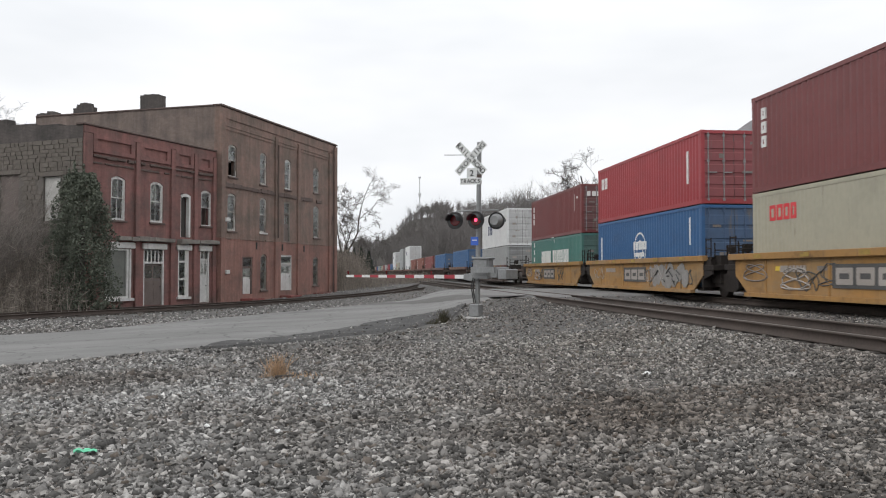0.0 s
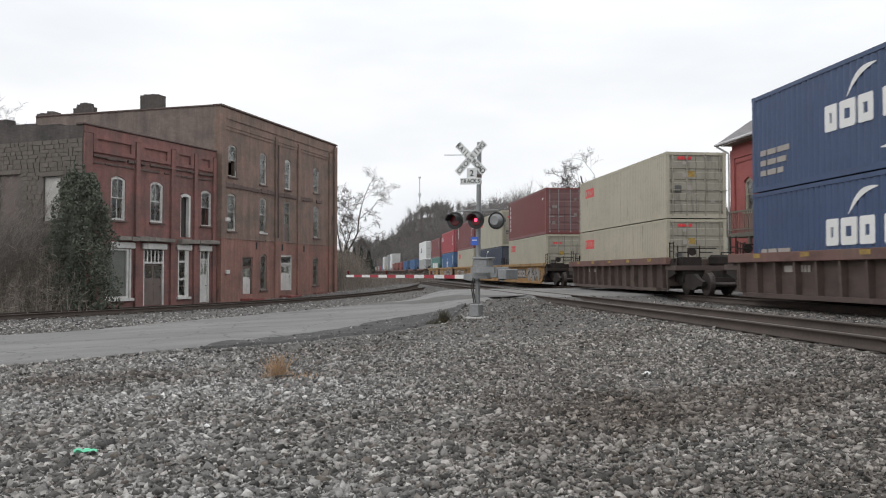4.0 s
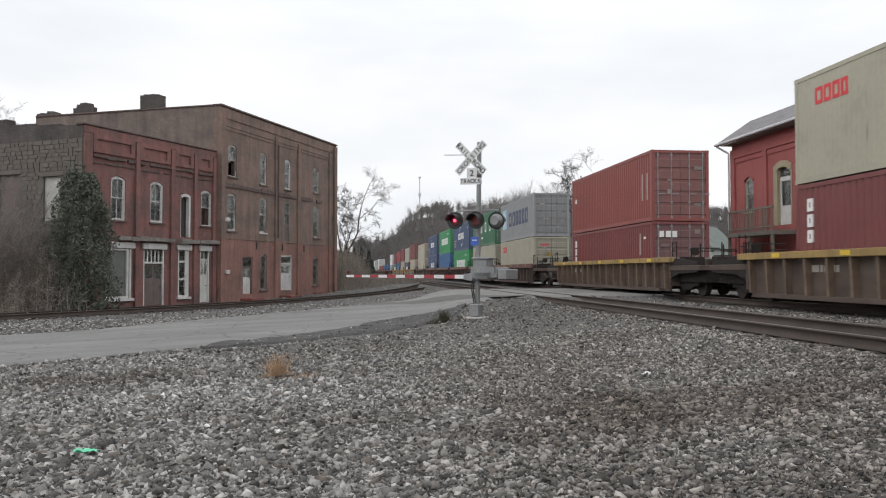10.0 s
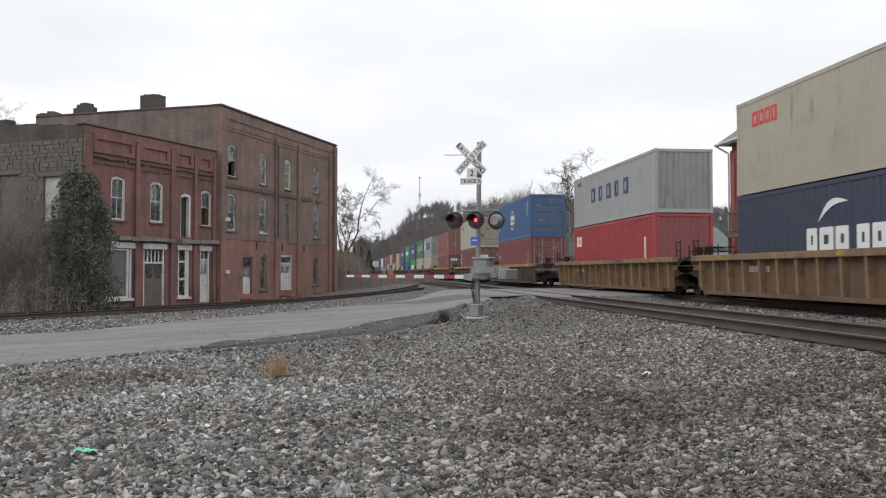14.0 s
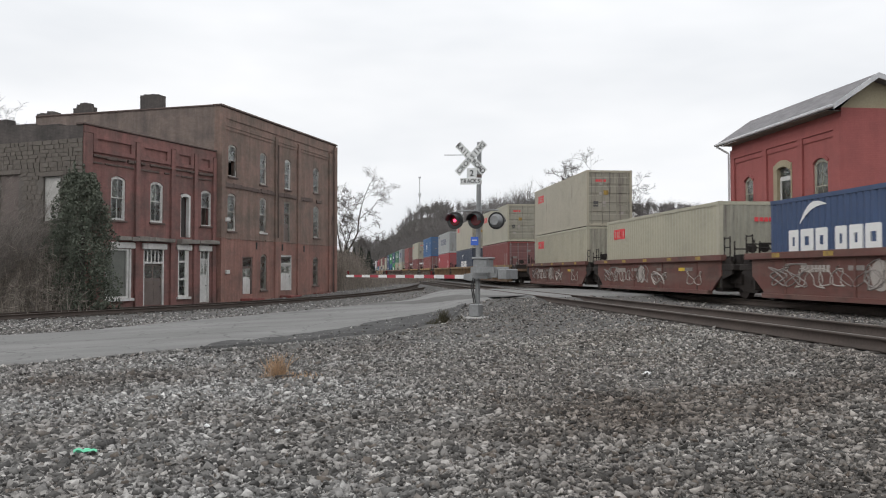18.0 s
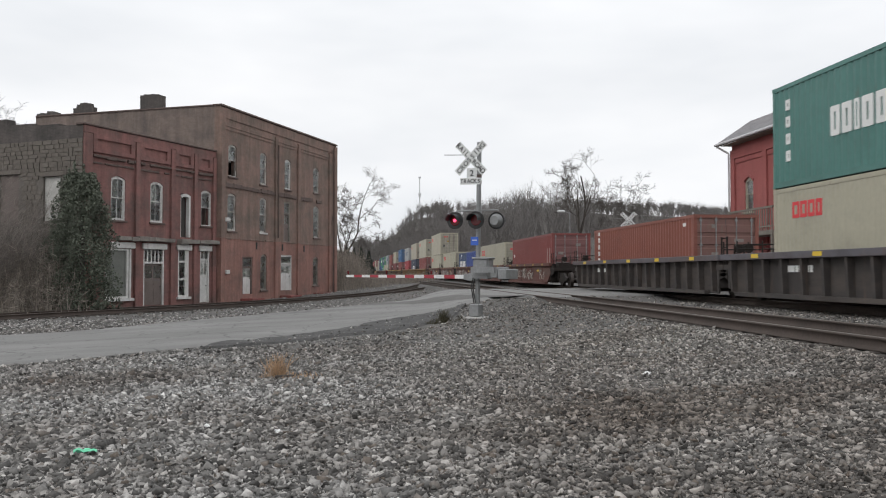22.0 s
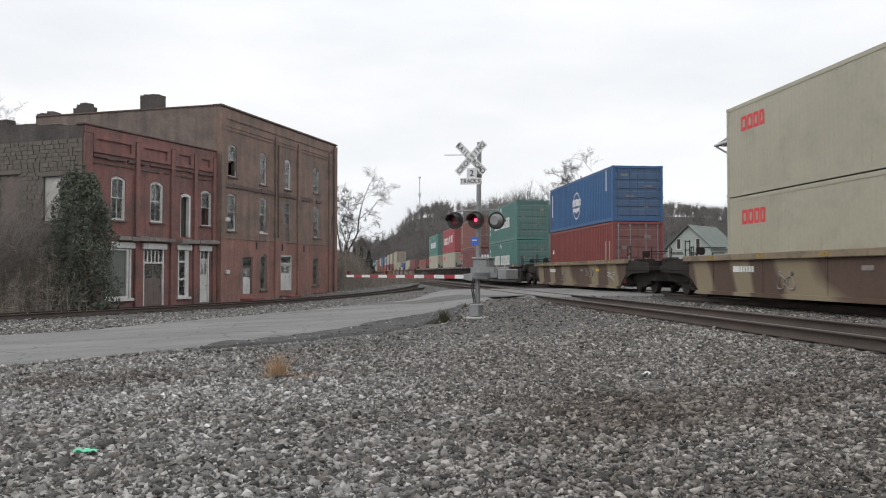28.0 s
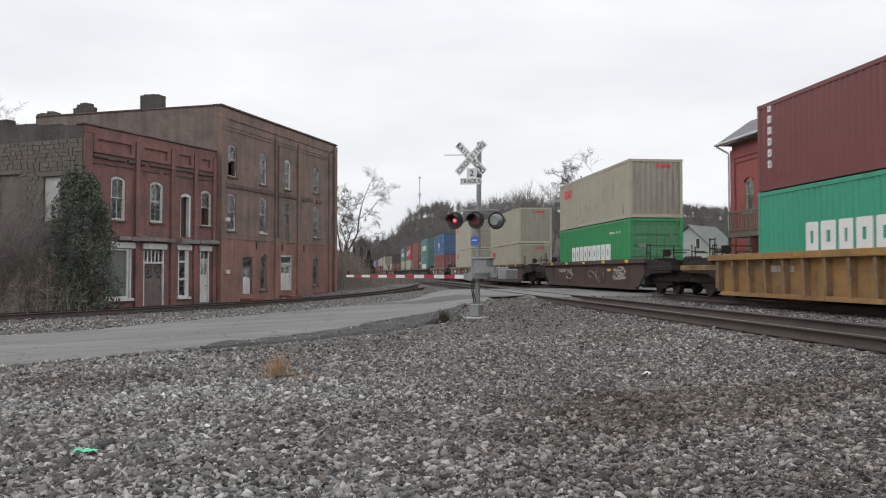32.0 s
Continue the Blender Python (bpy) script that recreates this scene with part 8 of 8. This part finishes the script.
def thicket(name, spots, height, width, count, material, seed, label, category):
    """Dry brush: a dense stand of thin upright stems with side twigs."""
    rnd = np.random.default_rng(seed)
    for x, y in spots:
        z = float(land(np.array(x), np.array(y)))
        t = thing(name, pose(x, y, z), label, category, group="dry brush")
        n = count
        a = np.stack([rnd.normal(0, width, n), rnd.normal(0, width, n), rnd.uniform(-0.05, 0.05, n)], 1)
        h = height * rnd.uniform(0.35, 1.0, n) * np.exp(-(a[:, 0] ** 2 + a[:, 1] ** 2) / (2 * (width * 1.9) ** 2))
        b = a + np.stack([rnd.normal(0, 0.16, n) * h, rnd.normal(0, 0.16, n) * h, h], 1)
        k = rnd.integers(0, n, n * 3)
        tt = rnd.uniform(0.3, 1.0, n * 3)[:, None]
        c = a[k] * (1 - tt) + b[k] * tt
        d = c + rnd.normal(0, 1, (n * 3, 3)) * np.array([0.16, 0.16, 0.12]) * height * 0.5
        aa, bb = np.vstack([a, c]), np.vstack([b, d])
        v, f = tubes(aa, bb, np.full(len(aa), 0.013), np.full(len(aa), 0.006), 3)
        tagged(part("stem_mass", arrays("stem_mass", v, f, material), None, t), kind="stuff")


thicket("brush", [ahead(*p) for p in ((-20.2, 38.6), (-19.6, 39.2), (-22.4, 40.5), (-18.7, 39.4))], 3.6, 0.75, 300, M_BRUSH, 5, "tall tangled brown winter brush against the stone wall", "brush")
thicket("brush", [ahead(*p) for p in ((-9.6, 74.0), (-10.2, 80), (-9.6, 86), (-12.5, 96), (-13.6, 112), (-13.6, 124), (-11.6, 104))], 4.6, 1.1, 420, M_BRUSH, 6, "tall brown leafless brush beside the line", "brush")
thicket("brush", [ahead(*p) for p in ((-9.0, 69.5), (-6.4, 76), (-4.0, 80), (-2.6, 88), (-6.6, 92), (-9, 116))], 1.3, 1.2, 240, M_BRUSH, 16, "low dry brown brush beside the track", "brush")


def conifer(x, y, h, seed):
    rnd = np.random.default_rng(seed)
    z0 = float(land(np.array(x), np.array(y)))
    t = thing("evergreen_tree", pose(x, y, z0), "dark evergreen tree at the foot of the hill", "tree", group="evergreens")
    bm = bmesh.new()
    rod(bm, (0, 0, -0.1), (0, 0, h * 0.9), 0.16, 0.03, 7)
    part("trunk", bm, M_BARK, t)
    n = 1500
    z = h * rnd.uniform(0.08, 1.0, n) ** 0.8
    r = (1 - z / h) * h * 0.36 * np.sqrt(rnd.uniform(0.1, 1, n)) * (1 + 0.25 * np.sin(z * 3.1))
    a = rnd.uniform(0, 6.283, n)
    v, f = leaf_cloud(np.stack([r * np.cos(a), r * np.sin(a), z - r * 0.3], 1), 0.33, rnd)
    part("crown", arrays("crown", v, f, M_CONIFER), None, t)


for k, (px, dist, h) in enumerate(((628, 150, 5.5), (646, 190, 6.5), (657, 205, 7.5), (668, 215, 6.5), (679, 225, 8.0), (690, 240, 7.0), (640, 230, 7.0), (662, 250, 8.5))):
    cx, cy = ahead((px - 784) / 1484 * dist, dist)
    conifer(cx - 6, cy, h, k)


def far_house():
    x, y = ahead(35.2, 120)
    z = float(land(np.array(x), np.array(y))) - 0.1
    h = thing("house", pose(x, y, z + 1.1, 0, 0, -48), "small pale green gabled house with grey green roof", "house")
    W, D, E, R = 3.3, 9.0, 3.9, 6.9
    for ya, yb in ((0.0, 0.2), (D - 0.2, D)):
        bm = bmesh.new()
        f0, f1 = [[bm.verts.new((px, y_, pz)) for px, pz in ((-W, 0), (W, 0), (W, E), (0, R), (-W, E))] for y_ in (ya, yb)]
        bm.faces.new(f0)
        bm.faces.new(f1[::-1])
        for k in range(5):
            bm.faces.new((f0[k], f1[k], f1[(k + 1) % 5], f0[(k + 1) % 5]))
        bmesh.ops.recalc_face_normals(bm, faces=bm.faces)
        part("gable_wall", bm, M_HOUSE, h)
    for xa in (-W, W - 0.2):
        box_part("side_wall", (xa, xa + 0.2, 0.201, D - 0.201, 0, E), M_HOUSE, h)
    for s in (-1, 1):
        bm = bmesh.new()
        a = Vector((0, 0, R + 0.12))
        b = Vector((s * (W + 0.45), 0, E - 0.3))
        vs = []
        for y_ in (-0.4, D + 0.4):
            for p in (a, b):
                for dz in (0.0, 0.14):
                    vs.append(bm.verts.new((p.x, y_, p.z + dz)))
        for q in ((0, 2, 3, 1), (4, 5, 7, 6), (0, 1, 5, 4), (2, 6, 7, 3), (1, 3, 7, 5), (0, 4, 6, 2)):
            bm.faces.new([vs[i] for i in q])
        bmesh.ops.recalc_face_normals(bm, faces=bm.faces)
        part("roof", bm, M_GREENROOF, h)
    for px, pz in ((-1.75, 3.7), (1.15, 3.7), (-1.7, 0.9), (1.1, 0.9)):
        win = box_part("window", (px - 0.1, px + 0.6, -0.07, 0.02, pz - 0.1, pz + 1.5), M_WHITE, h)
        # opaque pane, coloured as the shade of the room behind
        box_part("pane", (px, px + 0.5, -0.08, -0.072, pz, pz + 1.4), M_ROOMSHADE, win)
    box_part("foundation", (-W + 0.05, W - 0.05, 0.05, D - 0.05, -1.3, -0.004), M_CONCRETE, h, "plain concrete foundation")
    return h


far_house()

# radio mast on the far ridge
tx, ty = ahead(-17.3, 620)
rz = float(land(np.array(tx), np.array(ty)))
mast = thing("radio_mast", pose(tx, ty, rz), "thin grey radio mast on the far ridge", "radio mast")
bm = bmesh.new()
rod(bm, (0, 0, 0), (0, 0, 71.5 - rz), 0.42, 0.30, 6)
part("pole", bm, M_GUTTER, mast)
for z, r in ((71.0, 0.9), (58.5, 1.3), (57.0, 0.9)):
    bm = bmesh.new()
    rod(bm, (0, 0, z - rz - 0.6), (0, 0, z - rz + 0.6), r, None, 10)
    part("antenna", bm, M_GUTTER, mast)

# street lamp beyond the line
tx, ty = ahead(10.6, 70)
lz = float(land(np.array(tx), np.array(ty)))
lamp_post = thing("street_lamp", pose(tx, ty, lz), "grey street lamp on a slim pole beyond the line", "street lamp")
bm = bmesh.new()
rod(bm, (0, 0, -0.1), (0, 0, 6.5), 0.05, 0.035, 8)
rod(bm, (0, 0, 6.4), (-0.7, 0, 6.6), 0.035, None, 8)
part("pole", bm, M_GALV, lamp_post)
bm = bmesh.new()
bmesh.ops.create_uvsphere(bm, u_segments=12, v_segments=8, radius=0.26, matrix=Matrix.Translation((-0.75, 0, 6.55)) @ Matrix.Diagonal((1.4, 0.8, 0.5, 1)))
part("lamp_head", bm, M_GUTTER, lamp_post)

# the second signal, on the far side of the crossing
sx, sy = ahead(11.75, 52.0)
crossing_signal(pose(sx, sy, float(land(np.array(sx), np.array(sy))) + 0.12, 0, 0, -math.degrees(YAW) - 22), "galvanised crossing signal beyond the railway line", True)


# ---- small things on the ground ----
def tuft(name, across, away, height, width, count, material, seed, label):
    rnd = np.random.default_rng(seed)
    x, y = ahead(across, away)
    z = float(land(np.array(x), np.array(y)))
    t = thing(name, pose(x, y, z), label, "grass" if material == M_STRAW else "weed")
    a = np.stack([rnd.normal(0, width, count), rnd.normal(0, width * 0.6, count), np.zeros(count)], 1)
    h = height * rnd.uniform(0.3, 1.0, count) * np.exp(-a[:, 0] ** 2 / (2 * (1.3 * width) ** 2))
    b = a + np.stack([rnd.normal(0.0, 0.35, count) * h, rnd.normal(0, 0.35, count) * h, h], 1)
    m = (a + b) / 2 + rnd.normal(0, 0.02, (count, 3))
    v, f = tubes(np.vstack([a, m]), np.vstack([m, b]), np.full(2 * count, 0.0035), np.full(2 * count, 0.002), 3)
    tagged(part("blade_mass", arrays("blade_mass", v, f, material), None, t), kind="stuff")


tuft("dry_grass", -2.46, 12.55, 0.40, 0.10, 170, M_STRAW, 1, "orange brown tuft of dry grass in the gravel")
tuft("dry_grass", -2.05, 12.35, 0.10, 0.22, 90, M_STRAW, 2, "low orange brown dry grass in the gravel")
tuft("weed", 0.02, 23.0, 0.42, 0.10, 260, M_WEED, 3, "dark dead weed beside the signal")
tuft("weed", -0.2, 22.6, 0.16, 0.14, 90, M_WEED, 4, "dark dead weed beside the broken asphalt")
tuft("weed", 0.55, 23.3, 0.14, 0.12, 60, M_WEED, 7, "dark dead weed at the foot of the signal")


def litter(across, away, w, d, material, label, seed, lift=0.05):
    rnd = random.Random(seed)
    x, y = ahead(across, away)
    bm = bmesh.new()
    bmesh.ops.create_grid(bm, x_segments=6, y_segments=4, size=0.5)
    for v in bm.verts:
        v.co = Vector((v.co.x * w * (1 - 0.3 * abs(v.co.y)), v.co.y * d * (1 - 0.5 * abs(v.co.x)), rnd.uniform(0, 0.035)))
    bmesh.ops.solidify(bm, geom=bm.faces[:], thickness=0.004)
    ob = new("litter", mesh_of("litter", bm, material))
    ob.matrix_basis = pose(x, y, float(land(np.array(x), np.array(y))) + lift, 0, 0, rnd.uniform(0, 180))
    tagged(ob, label, "litter")


litter(-3.16, 7.45, 0.20, 0.13, M_LITTER_G, "crushed green plastic scrap on the gravel", 1)
litter(2.55, 10.5, 0.13, 0.08, M_LITTER_W, "crumpled white paper scrap on the gravel", 2)
litter(-1.28, 9.3, 0.08, 0.06, M_LITTER_W, "small white scrap on the gravel", 3)
litter(-2.35, 8.4, 0.06, 0.05, M_LITTER_W, "tiny white scrap on the gravel", 4)
litter(-1.55, 7.9, 0.06, 0.05, M_LITTER_W, "tiny white scrap on the gravel", 5)
bm = bmesh.new()
rod(bm, (-0.14, 0, 0), (0.14, 0.03, 0.01), 0.018, 0.012, 7)
stick = new("stick", mesh_of("stick", bm, M_BARK))
sx, sy = ahead(-2.3, 12.25)
stick.matrix_basis = pose(sx, sy, float(land(np.array(sx), np.array(sy))) + 0.05)
tagged(stick, "short dark stick lying on the gravel", "stick")


# ---- movement ----
def motions():
    for ob, y, z in MOVERS:
        walk(ob, [(t, pose(TRAIN_X, y + SPEED * t, z)) for t in (0.0, 8.0, 16.0, 24.0, 32.0)])
    # the lamp cores step forward through the lens in turn
    half, start = 0.852, 7.58
    for lamp, x, y, z, i in LAMPS:
        rows, k = [], math.floor(-start / half) - 1
        edges = []
        while start + k * half < 32.5:
            edges.append((start + k * half, k % 2 == 0))
            k += 1
        out, back = y - 0.040, y - 0.012
        for (t0, left), (t1, _) in zip(edges, edges[1:]):
            on = left == (i == 0)
            for t in (t0 + 0.05, t1 - 0.05):
                if 0.0 < t < 32.0:
                    rows.append((t, pose(x, out if on else back, z)))
        rows = [(0.0, rows[0][1])] + rows + [(32.0, rows[-1][1])]
        walk(lamp, rows)


motions()
